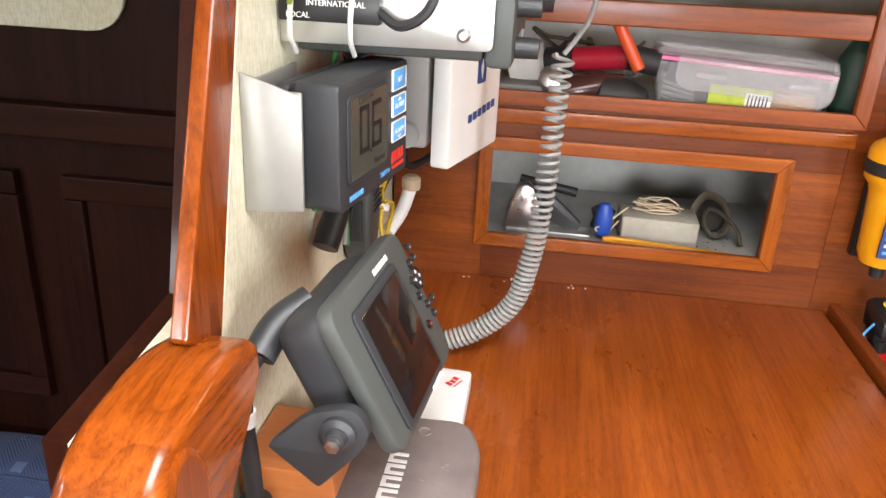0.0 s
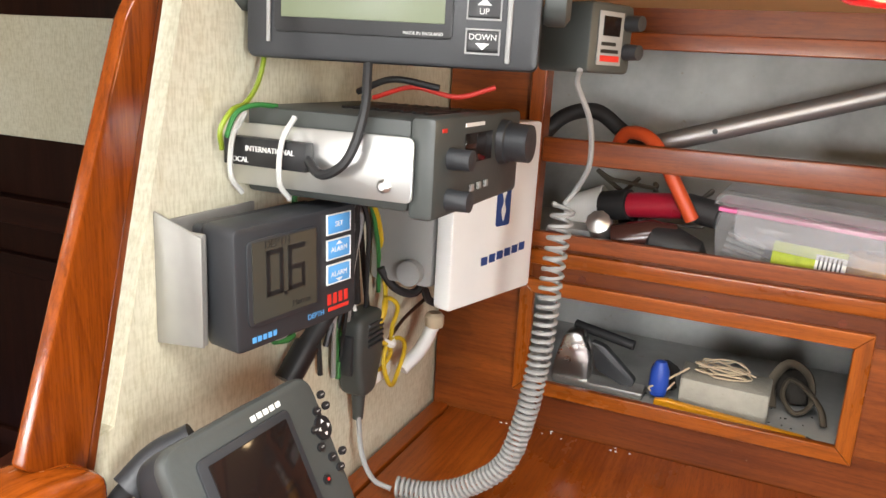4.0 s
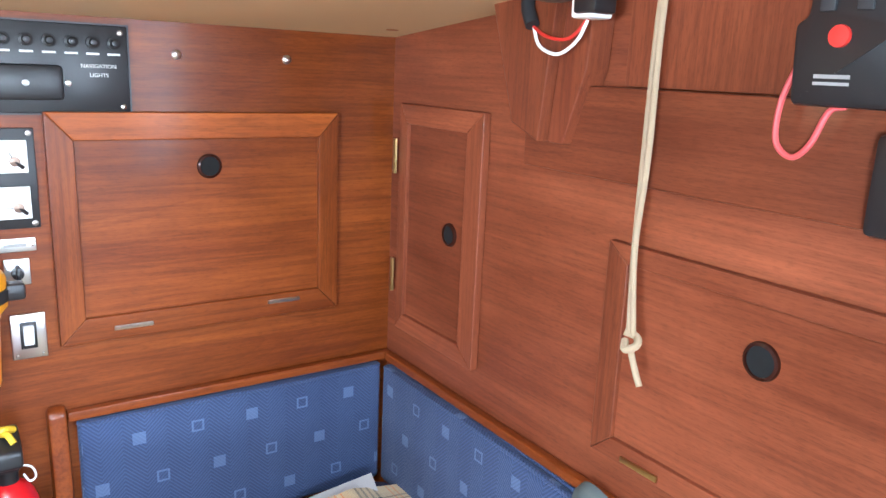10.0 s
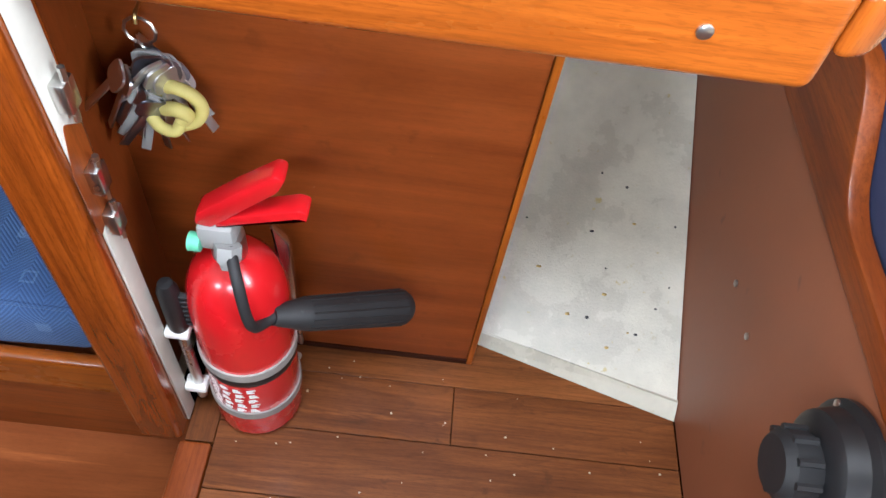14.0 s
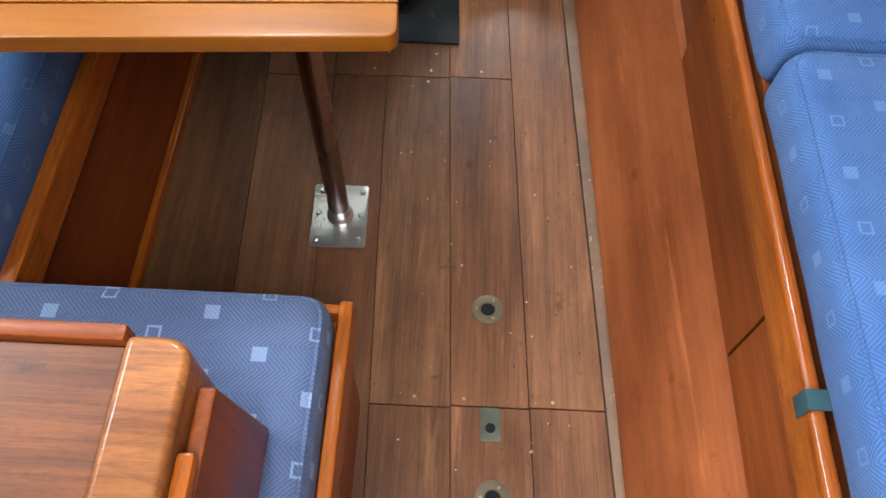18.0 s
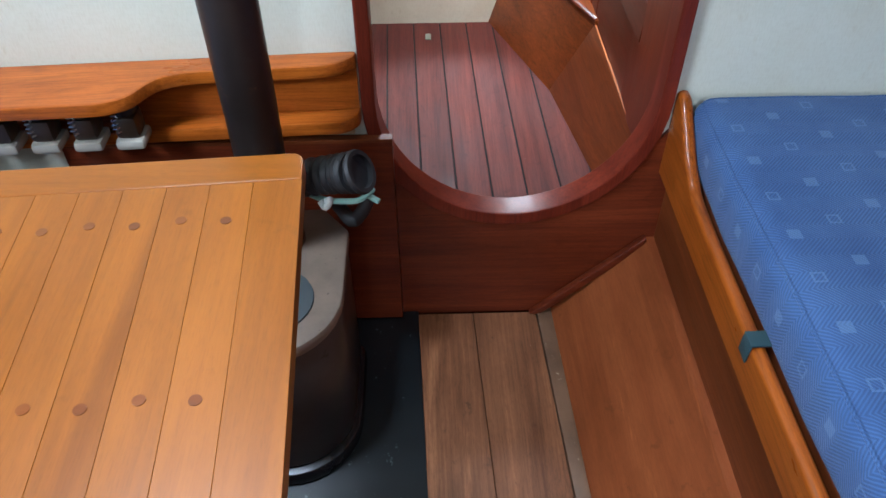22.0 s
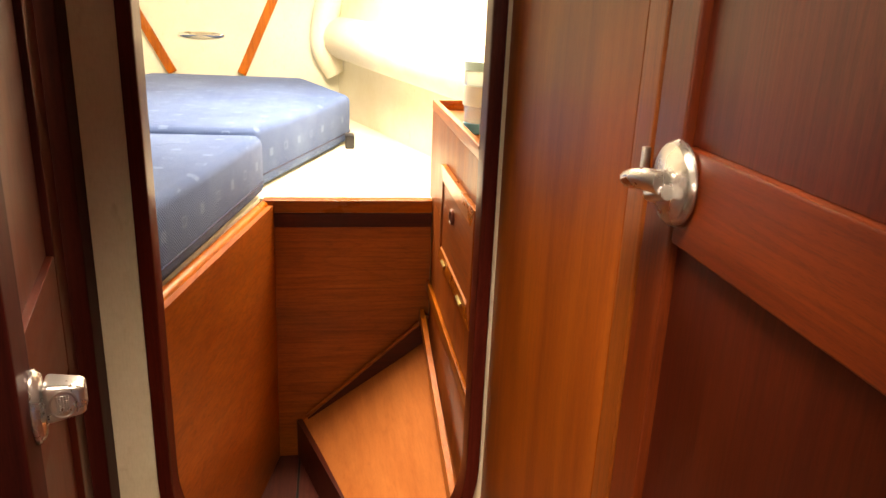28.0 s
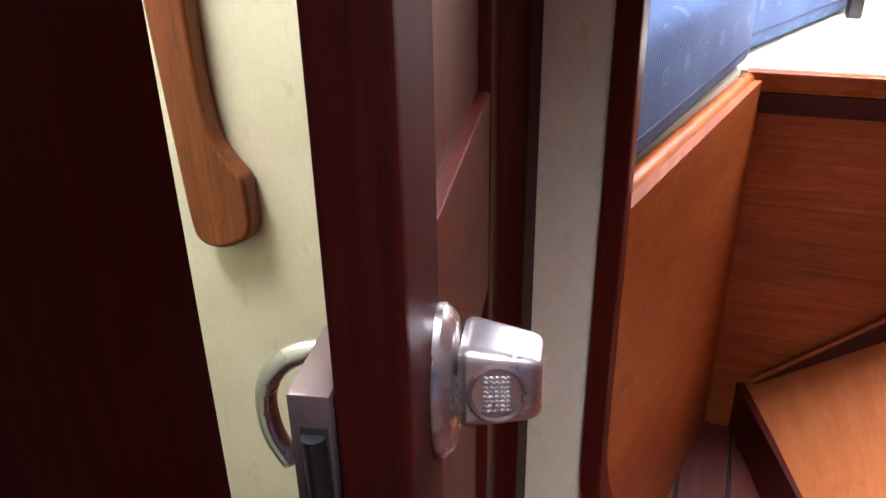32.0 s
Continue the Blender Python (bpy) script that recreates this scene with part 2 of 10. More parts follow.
def cloth(name, base, worn, motif, strength=0.5):
    """Blue upholstery with a herringbone weave and rows of small pale squares, laid flat on every side of a cushion."""
    m, nt, bsdf = material(name)
    co, geo = coordinates(nt), nt.nodes.new("ShaderNodeNewGeometry")
    sep, nor = nt.nodes.new("ShaderNodeSeparateXYZ"), nt.nodes.new("ShaderNodeSeparateXYZ")
    nt.links.new(co, sep.inputs[0])
    nt.links.new(geo.outputs["True Normal"], nor.inputs[0])

    def math(op, a, b=None, c=None):
        n = nt.nodes.new("ShaderNodeMath")
        n.operation = op
        for i, s in enumerate((a, b, c)):
            if s is None:
                continue
            if isinstance(s, (int, float)):
                n.inputs[i].default_value = s
            else:
                nt.links.new(s, n.inputs[i])
        return n.outputs[0]

    def choose(flag, yes, no):
        return math("ADD", math("MULTIPLY", flag, yes), math("MULTIPLY", math("SUBTRACT", 1.0, flag), no))
    flat = math("GREATER_THAN", math("ABSOLUTE", nor.outputs["Z"]), 0.70)
    endways = math("GREATER_THAN", math("ABSOLUTE", nor.outputs["X"]), math("ABSOLUTE", nor.outputs["Y"]))
    u = choose(flat, sep.outputs["X"], choose(endways, sep.outputs["Y"], sep.outputs["X"]))
    v = choose(flat, sep.outputs["Y"], sep.outputs["Z"])
    # herringbone: slanted ribs that turn at every column
    column = math("PINGPONG", u, 0.030)
    rib = math("SINE", math("MULTIPLY", math("ADD", column, v), 2 * math_pi / 0.0060))
    # squares in offset rows
    pu, pv = 0.082, 0.066
    row = math("FLOOR", math("DIVIDE", v, pv))
    su = math("ADD", math("DIVIDE", u, pu), math("MULTIPLY", row, 0.37))
    fu, fv = math("SUBTRACT", math("FRACT", su), 0.5), math("SUBTRACT", math("FRACT", math("DIVIDE", v, pv)), 0.5)
    size = math("MAXIMUM", math("MULTIPLY", math("ABSOLUTE", fu), pu), math("MULTIPLY", math("ABSOLUTE", fv), pv))
    full = math("LESS_THAN", size, 0.0092)
    hollow = math("SUBTRACT", full, math("LESS_THAN", size, 0.0062))
    odd = math("FRACT", math("MULTIPLY", math("ADD", math("FLOOR", su), row), 0.5))
    mark = math("ADD", math("MULTIPLY", full, math("GREATER_THAN", odd, 0.25)), math("MULTIPLY", hollow, math("LESS_THAN", odd, 0.25)))
    wide = texture(nt, "ShaderNodeTexNoise", 6, co, Detail=5.0, Roughness=0.6)
    fuzz = texture(nt, "ShaderNodeTexNoise", 600, co, Detail=2.0)
    c = mixed(nt, ramp(nt, wide, [(0.35, (0, 0, 0)), (0.75, (0.7, 0.7, 0.7))]), base, worn)
    c = mixed(nt, math("MULTIPLY", math("ADD", rib, 1.0), 0.25), c, tuple(x * 0.35 for x in base))
    c = mixed(nt, math("MULTIPLY", mark, strength), c, motif)
    nt.links.new(c, bsdf.inputs["Base Color"])
    bsdf.inputs["Roughness"].default_value = 0.9
    bsdf.inputs["Specular IOR Level"].default_value = 0.2
    bsdf.inputs["Sheen Weight"].default_value, bsdf.inputs["Sheen Roughness"].default_value = 0.08, 0.5
    bump(nt, bsdf, math("ADD", math("ADD", math("MULTIPLY", rib, 0.5), math("MULTIPLY", fuzz, 1.2)), math("MULTIPLY", wide, 3.0)), 0.5, 0.0014)
    return m


math_pi = 3.14159265


def plaid(name):
    """Woven check blanket: cream and sand ground, grey and black bands in both ways, thin orange lines."""
    m, nt, bsdf = material(name)
    tc = nt.nodes.new("ShaderNodeTexCoord")
    sep = nt.nodes.new("ShaderNodeSeparateXYZ")
    nt.links.new(tc.outputs["UV"], sep.inputs[0])

    def math(op, a, b=None):
        n = nt.nodes.new("ShaderNodeMath")
        n.operation = op
        for i, s in enumerate((a, b)):
            if isinstance(s, (int, float)):
                n.inputs[i].default_value = s
            elif s is not None:
                nt.links.new(s, n.inputs[i])
        return n.outputs[0]

    def band(f, at, half):
        return math("LESS_THAN", math("ABSOLUTE", math("SUBTRACT", f, at)), half)

    c, ways = (0.54, 0.41, 0.225), []
    for socket, period, centre in (("X", 0.092, 0.763), ("Y", 0.118, 0.517)):
        ways.append((math("FRACT", math("ADD", math("DIVIDE", math("SUBTRACT", sep.outputs[socket], centre - 20 * period), period), 0.5)), period))
    between = math("MAXIMUM", band(ways[0][0], 0.02, 0.16), band(ways[1][0], 0.02, 0.16))
    c = mixed(nt, math("MULTIPLY", between, 0.26), c, (0.62, 0.37, 0.16))
    for f, period in ways:
        c = mixed(nt, math("MULTIPLY", band(f, 0.5, 0.25), 0.30), c, (0.36, 0.27, 0.17))
        for at in (0.055, 0.945):
            c = mixed(nt, math("MULTIPLY", band(f, at, 0.0013 / period), 0.8), c, (0.60, 0.19, 0.03))
    stripes = []
    for f, period in ways:
        s = 0
        for j in range(4):
            b = band(f, 0.5 + (j - 1.5) * 0.0105 / period, 0.0020 / period)
            s = b if s == 0 else math("ADD", s, b)
        stripes.append(s)
    thread = math("SINE", math("MULTIPLY", math("ADD", sep.outputs["X"], sep.outputs["Y"]), 2 * math_pi / 0.0032))
    broken = math("ADD", math("MULTIPLY", thread, 0.2), 0.66)
    for s in stripes:
        c = mixed(nt, math("MULTIPLY", s, broken), c, (0.085, 0.072, 0.058))
    cluster = math("MULTIPLY", band(ways[0][0], 0.5, 0.0185 / 0.092), band(ways[1][0], 0.5, 0.0205 / 0.118))
    wide = 0
    for j in range(4):
        b = band(ways[0][0], 0.5 + (j - 1.5) * 0.0105 / 0.092, 0.0034 / 0.092)
        wide = b if wide == 0 else math("ADD", wide, b)
    dash = math("MULTIPLY", wide, math("GREATER_THAN", math("SINE", math("MULTIPLY", sep.outputs["Y"], 2 * math_pi / 0.00525)), -0.55))
    c = mixed(nt, math("MULTIPLY", math("MULTIPLY", dash, cluster), 1.0), c, (0.003, 0.003, 0.004))
    c = mixed(nt, math("MULTIPLY", math("ADD", thread, 1.0), 0.06), c, (0.75, 0.65, 0.45))
    fuzz = texture(nt, "ShaderNodeTexNoise", 500, coordinates(nt), Detail=2.0)
    nt.links.new(c, bsdf.inputs["Base Color"])
    bsdf.inputs["Roughness"].default_value = 0.92
    bsdf.inputs["Sheen Weight"].default_value = 0.15
    bump(nt, bsdf, math("ADD", thread, fuzz), 0.4, 0.001)
    return m


WOOD = {}
TONES = {  # dark ribbon, light ribbon, gloss, coat, figure, blotches, marks
    "teak": ((0.38, 0.088, 0.007), (0.60, 0.165, 0.014), 0.28, 0.18, 0.34, 0.34, 0.0),
    "wall": ((0.26, 0.056, 0.007), (0.45, 0.120, 0.015), 0.40, 0.12, 0.24, 0.50, 0.2),
    "mahogany": ((0.23, 0.047, 0.008), (0.42, 0.104, 0.015), 0.38, 0.15, 0.22, 0.36, 0.2),
    "red": ((0.135, 0.022, 0.007), (0.265, 0.052, 0.014), 0.38, 0.15, 0.22, 0.35, 0.0),
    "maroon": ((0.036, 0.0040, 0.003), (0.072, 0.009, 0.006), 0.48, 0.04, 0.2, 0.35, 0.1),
    # port passage panel: darker than its own brown-red, with shade in the colour
    "shaded_red": ((0.026, 0.0018, 0.0012), (0.055, 0.0040, 0.0025), 0.6, 0.0, 0.2, 0.3, 0.0),
    "passagefloor": ((0.098, 0.019, 0.012), (0.195, 0.043, 0.026), 0.62, 0.0, 0.2, 0.4, 0.4),
    "berthwall": ((0.24, 0.060, 0.024), (0.39, 0.114, 0.047), 0.44, 0.10, 0.14, 0.45, 0.1),
    "cherry": ((0.14, 0.019, 0.005), (0.26, 0.044, 0.010), 0.36, 0.06, 0.22, 0.45, 0.2),
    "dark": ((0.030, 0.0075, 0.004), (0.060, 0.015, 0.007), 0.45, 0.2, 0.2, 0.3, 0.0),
    # mahogany of the settee lockers, its shade put into a near-black colour
    "shaded_wood": ((0.018, 0.0050, 0.0026), (0.036, 0.010, 0.005), 0.5, 0.1, 0.2, 0.3, 0.0),
    "honey": ((0.32, 0.070, 0.006), (0.50, 0.130, 0.012), 0.25, 0.55, 0.18, 0.24, 0.0),
    "beam": ((0.39, 0.098, 0.012), (0.64, 0.195, 0.021), 0.62, 0.0, 0.42, 0.32, 0.0),
    "table": ((0.25, 0.075, 0.002), (0.37, 0.121, 0.004), 0.36, 0.05, 0.06, 0.26, 0.2),
    "wornpost": ((0.26, 0.080, 0.016), (0.48, 0.180, 0.040), 0.38, 0.20, 0.30, 0.45, 0.6),
    "plug": ((0.17, 0.044, 0.004), (0.26, 0.072, 0.007), 0.30, 0.30, 0.06, 0.4, 0.0),
    "ramp": ((0.38, 0.104, 0.031), (0.56, 0.175, 0.054), 0.38, 0.18, 0.10, 0.45, 0.56),
    "setteefront": ((0.17, 0.040, 0.010), (0.30, 0.080, 0.018), 0.40, 0.15, 0.16, 0.36, 0.1),
    "floor": ((0.185, 0.080, 0.031), (0.41, 0.190, 0.078), 0.52, 0.08, 0.16, 0.60, 0.7),
    "sole": ((0.24, 0.098, 0.039), (0.47, 0.212, 0.090), 0.50, 0.08, 0.16, 0.55, 0.7),
    "navfloor": ((0.20, 0.062, 0.013), (0.41, 0.143, 0.033), 0.45, 0.12, 0.30, 0.50, 0.7),
    "ply": ((0.25, 0.064, 0.017), (0.41, 0.121, 0.033), 0.40, 0.2, 0.25, 0.55, 0.55),
    "wine": ((0.085, 0.0095, 0.004), (0.150, 0.022, 0.008), 0.36, 0.04, 0.22, 0.5, 0.3),
    "deskpanel": ((0.31, 0.066, 0.012), (0.48, 0.120, 0.022), 0.34, 0.20, 0.09, 0.5, 0.4),
    "worn": ((0.13, 0.036, 0.009), (0.33, 0.105, 0.020), 0.45, 0.12, 0.3, 0.6, 0.75),
    "post": ((0.27, 0.052, 0.005), (0.50, 0.118, 0.012), 0.22, 0.35, 0.42, 0.38, 0.2),
    "cabin": ((0.33, 0.072, 0.011), (0.50, 0.130, 0.020), 0.42, 0.06, 0.26, 0.34, 0.0),
    "trim": ((0.130, 0.0165, 0.007), (0.245, 0.038, 0.015), 0.36, 0.06, 0.18, 0.35, 0.2),
    "passagewall": ((0.30, 0.058, 0.010), (0.50, 0.124, 0.020), 0.34, 0.08, 0.09, 0.45, 0.1),
    "rim": ((0.070, 0.0080, 0.005), (0.135, 0.018, 0.010), 0.38, 0.06, 0.18, 0.35, 0.1),
    "step": ((0.19, 0.040, 0.008), (0.34, 0.084, 0.016), 0.36, 0.08, 0.26, 0.42, 0.2),
    "slope": ((0.44, 0.135, 0.038), (0.56, 0.195, 0.060), 0.36, 0.12, 0.05, 0.22, 0.15),
    "charttop": ((0.29, 0.060, 0.007), (0.46, 0.112, 0.014), 0.27, 0.20, 0.18, 0.40, 0.0),
}


def timber(tone, axis):
    key = tone + "_" + axis
    if key not in WOOD:
        dark, light, gloss, coat, figured, vary, spots = TONES[tone]
        WOOD[key] = wood("varnished_" + key, dark, light, axis, gloss, coat, figured, vary, spots)
    return WOOD[key]


CREAM = vinyl("cream_vinyl", (0.61, 0.62, 0.52), (0.53, 0.50, 0.37))
LINING = vinyl("pale_lining", (0.76, 0.73, 0.60), (0.64, 0.56, 0.38), 0.12)
YELLOWED = vinyl("yellowed_vinyl", (0.72, 0.64, 0.47), (0.52, 0.42, 0.25))
MINT = vinyl("washroom_vinyl", (0.74, 0.77, 0.60), (0.62, 0.62, 0.40))
PALE = vinyl("pale_vinyl", (0.68, 0.65, 0.51), (0.55, 0.49, 0.32), 0.48)
HULL = plain("white_hull_paint", (0.58, 0.59, 0.57), 0.5, vary=0.5, relief=0.12, spots=(0.34, 0.28, 0.18), scale=30)
WHITE = plain("white_plastic", (0.85, 0.85, 0.82), 0.35, vary=0.08)
BLACK = plain("black_plastic", (0.012, 0.012, 0.013), 0.38)
RUBBER = plain("black_rubber", (0.015, 0.015, 0.016), 0.6)
SLATE = plain("slate_plastic", (0.028, 0.030, 0.033), 0.45, vary=0.2)
GREY = plain("grey_plastic", (0.056, 0.062, 0.058), 0.45, vary=0.2)
COVER = plain("grey_brown_plastic", (0.25, 0.205, 0.195), 0.55, vary=0.45, spots=(0.33, 0.28, 0.25), scale=70)
PALEGREY = plain("pale_grey_plastic", (0.30, 0.30, 0.29), 0.45)
STEEL = plain("brushed_steel", (0.62, 0.61, 0.59), 0.28, metal=1.0)
CHROME = plain("chrome", (0.75, 0.73, 0.70), 0.12, metal=1.0, relief=0.0)
PEWTER = plain("dull_chrome", (0.36, 0.37, 0.42), 0.30, metal=1.0, vary=0.3)
ALLOY = plain("aluminium", (0.66, 0.66, 0.64), 0.36, metal=0.9)
BRASS = plain("brass", (0.55, 0.40, 0.16), 0.3, metal=1.0)
BRONZE = plain("brown_metal", (0.20, 0.14, 0.11), 0.35, metal=0.9, vary=0.4)
YELLOW = plain("yellow_plastic", (0.78, 0.34, 0.008), 0.35)
RED = plain("red_paint", (0.55, 0.008, 0.012), 0.25, coat=0.4)
ORANGE = plain("orange_plastic", (0.60, 0.08, 0.02), 0.4)
BLUE = plain("blue_plastic", (0.02, 0.07, 0.40), 0.4)
SKYBLUE = plain("light_blue_print", (0.10, 0.36, 0.72), 0.45, relief=0)
LEAFGREEN = plain("bright_green_insulation", (0.05, 0.36, 0.03), 0.45)
EARTH = plain("green_yellow_insulation", (0.30, 0.40, 0.03), 0.45, vary=0.5, scale=90)
GREEN = plain("green_insulation", (0.03, 0.17, 0.04), 0.45)
WIREYELLOW = plain("yellow_insulation", (0.62, 0.42, 0.02), 0.45)
NAVY = plain("navy_cloth", (0.022, 0.030, 0.080), 0.9, relief=0.3, scale=80)
PRINTWHITE = plain("white_print", (0.75, 0.75, 0.72), 0.5, relief=0)
PRINTRED = plain("red_print", (0.6, 0.03, 0.02), 0.5, relief=0)
PRINTBLUE = plain("blue_print", (0.02, 0.06, 0.22), 0.5, relief=0)
PRINTBLACK = plain("black_print", (0.01, 0.01, 0.01), 0.5, relief=0)
LCD = plain("lcd_green", (0.18, 0.21, 0.13), 0.38, relief=0, vary=0.05)
LCDDARK = plain("lcd_dark", (0.055, 0.052, 0.040), 0.15, relief=0)
GLASSBLACK = plain("screen_glass", (0.012, 0.008, 0.007), 0.08, relief=0)
DEEP = plain("dark_hole", (0.004, 0.004, 0.004), 0.9, relief=0)
ROPE = plain("cream_rope", (0.62, 0.50, 0.34), 0.85, relief=0.4, scale=120)
SLATEMAT = plain("black_hearth", (0.006, 0.011, 0.013), 0.36, vary=0.4, spots=(0.10, 0.125, 0.125), scale=45)
LABELWHITE = plain("label_white", (0.78, 0.77, 0.72), 0.5, relief=0)
CLOTH_TOP = cloth("blue_cloth", (0.050, 0.104, 0.255), (0.105, 0.190, 0.385), (0.19, 0.30, 0.52), 0.26)
CLOTH_X = cloth("navy_patterned_cloth", (0.047, 0.068, 0.148), (0.075, 0.106, 0.210), (0.18, 0.25, 0.41), 0.38)
CLOTH_GREY = cloth("faded_blue_cloth", (0.085, 0.112, 0.20), (0.120, 0.155, 0.26), (0.26, 0.33, 0.49), 0.6)
PLAID = plaid("check_blanket_cloth")

# ---- mesh helpers ----
def mesh_box(x0, x1, y0, y1, z0, z1, bevel=0.003, segments=2):
    bm = bmesh.new()
    bmesh.ops.create_cube(bm, size=1)
    bmesh.ops.scale(bm, vec=(abs(x1 - x0), abs(y1 - y0), abs(z1 - z0)), verts=bm.verts)
    bmesh.ops.translate(bm, vec=((x0 + x1) / 2, (y0 + y1) / 2, (z0 + z1) / 2), verts=bm.verts)
    b = min(bevel, 0.45 * min(abs(x1 - x0), abs(y1 - y0), abs(z1 - z0)))
    if b > 0:
        bmesh.ops.bevel(bm, geom=bm.edges[:], offset=b, segments=segments, profile=0.5, affect="EDGES")
    return bm


def mesh_prism(outline, axis, a, b, bevel=0.0, segments=2):
    """A flat outline, in the two axes other than the named one (in the order x, y, z), drawn out from a to b."""
    bm = bmesh.new()

    def place(p, d):
        return {"x": (d, p[0], p[1]), "y": (p[0], d, p[1]), "z": (p[0], p[1], d)}[axis]
    low = [bm.verts.new(place(p, a)) for p in outline]
    high = [bm.verts.new(place(p, b)) for p in outline]
    bm.faces.new(low)
    bm.faces.new(high[::-1])
    n = len(outline)
    for i in range(n):
        bm.faces.new((low[i], high[i], high[(i + 1) % n], low[(i + 1) % n]))
    bmesh.ops.recalc_face_normals(bm, faces=bm.faces)
    if bevel:
        edges = [e for e in bm.edges if e.calc_face_angle(0) > 0.6]
        bmesh.ops.bevel(bm, geom=edges, offset=bevel, segments=segments, profile=0.5, affect="EDGES")
    return bm


def rounded(points, radius, steps=5):
    """Rounds the corners of a closed flat outline."""
    out, n = [], len(points)
    for i in range(n):
        p, a, b = Vector(points[i]), Vector(points[i - 1]), Vector(points[(i + 1) % n])
        r = radius[i] if isinstance(radius, (list, tuple)) else radius
        u, w = (a - p), (b - p)
        r = min(r, u.length * 0.48, w.length * 0.48)
        if r <= 0:
            out.append(tuple(p))
            continue
        s, e = p + u.normalized() * r, p + w.normalized() * r
        for k in range(steps + 1):
            t = k / steps
            out.append(tuple(s * (1 - t) ** 2 + p * 2 * t * (1 - t) + e * t * t))
    return out


def smooth_path(points, steps=6):
    pts = [Vector(p) for p in points]
    if len(pts) < 3:
        return pts
    ext, out = [pts[0] * 2 - pts[1]] + pts + [pts[-1] * 2 - pts[-2]], []
    for i in range(1, len(ext) - 2):
        p0, p1, p2, p3 = ext[i - 1:i + 3]
        for k in range(steps):
            t = k / steps
            out.append(0.5 * ((2 * p1) + (p2 - p0) * t + (2 * p0 - 5 * p1 + 4 * p2 - p3) * t * t + (3 * p1 - p0 - 3 * p2 + p3) * t ** 3))
    return out + [pts[-1]]


def mesh_tube(points, radius, sides=8, steps=6, flat=1.0):
    """A round bar, pipe, rope or wire along a smoothed path; radius may be one number or one for each point of the smoothed path."""
    pts = smooth_path(points, steps) if steps > 1 else [Vector(p) for p in points]
    bm, rings = bmesh.new(), []
    side = None
    for i, p in enumerate(pts):
        d = (pts[min(i + 1, len(pts) - 1)] - pts[max(i - 1, 0)]).normalized()
        if side is None:
            side = d.orthogonal().normalized()
        side = (side - d * side.dot(d)).normalized()
        up = d.cross(side)
        r = radius(i / (len(pts) - 1)) if callable(radius) else radius
        rings.append([bm.verts.new(p + (side * math.cos(2 * math_pi * k / sides) + up * flat * math.sin(2 * math_pi * k / sides)) * r) for k in range(sides)])
    for a, b in zip(rings, rings[1:]):
        for k in range(sides):
            bm.faces.new((a[k], a[(k + 1) % sides], b[(k + 1) % sides], b[k]))
    bm.faces.new(rings[0][::-1])
    bm.faces.new(rings[-1])
    return bm


def mesh_lathe(profile, at, axis="z", sides=24):
    """Turned work: pairs of radius and height round an axis through the place given."""
    bm, rings = bmesh.new(), []
    turn = {"z": Matrix.Identity(4), "x": Matrix.Rotation(radians(90), 4, "Y"), "y": Matrix.Rotation(radians(-90), 4, "X")}[axis] if isinstance(axis, str) else axis
    for r, h in profile:
        rings.append([bm.verts.new((max(r, 1e-4) * math.cos(2 * math_pi * k / sides), max(r, 1e-4) * math.sin(2 * math_pi * k / sides), h)) for k in range(sides)])
    for a, b in zip(rings, rings[1:]):
        for k in range(sides):
            bm.faces.new((a[k], a[(k + 1) % sides], b[(k + 1) % sides], b[k]))
    bm.faces.new(rings[0][::-1])
    bm.faces.new(rings[-1])
    bmesh.ops.recalc_face_normals(bm, faces=bm.faces)
    bm.transform(Matrix.Translation(at) @ turn)
    return bm


def mesh_ring(profile, at, axis="z", sides=24):
    """Turned work that is open in the middle; the profile closes on itself."""
    bm = mesh_lathe(profile + profile[:1], at, axis, sides)
    bmesh.ops.delete(bm, geom=[f for f in bm.faces if len(f.verts) > 4], context="FACES")
    bmesh.ops.remove_doubles(bm, verts=bm.verts[:], dist=0.00001)
    bmesh.ops.recalc_face_normals(bm, faces=bm.faces[:])
    return bm


def joined(*parts):
    """Several pieces that are one body in one mesh."""
    out = bmesh.new()
    for bm in parts:
        me = bpy.data.meshes.new("tmp")
        bm.to_mesh(me)
        bm.free()
        out.from_mesh(me)
        bpy.data.meshes.remove(me)
    return out


def level_faces(me):
    """Planed timber: normals weighted by area, so that flat faces stay flat between their eased edges."""
    normals, areas = [p.normal.copy() for p in me.polygons], [p.area for p in me.polygons]
    around = {}
    for p in me.polygons:
        for v in p.vertices:
            around.setdefault(v, []).append(p.index)
    out = [None] * len(me.loops)
    for p in me.polygons:
        for corner, v in zip(p.loop_indices, p.vertices):
            total = Vector((0, 0, 0))
            for g in around[v]:
                if normals[g].dot(normals[p.index]) > 0.72:
                    total += normals[g] * areas[g]
            out[corner] = total.normalized() if total.length > 0 else normals[p.index]
    me.normals_split_custom_set(out)


def put(name, bm, mat, m=None, soft=True):
    if m is not None:
        bm.transform(m)
    me = bpy.data.meshes.new(name)
    bm.to_mesh(me)
    bm.free()
    me.materials.append(mat)
    if soft:
        for p in me.polygons:
            p.use_smooth = True
        me.set_sharp_from_angle(angle=radians(38))
        if mat.name.startswith("varnished_"):
            level_faces(me)
    return new(name, me)


def thing(name, at, label, category, group=""):
    ob = new(name)
    ob.empty_display_size = 0.05
    ob.location = at
    return tagged(ob, label, category, group)


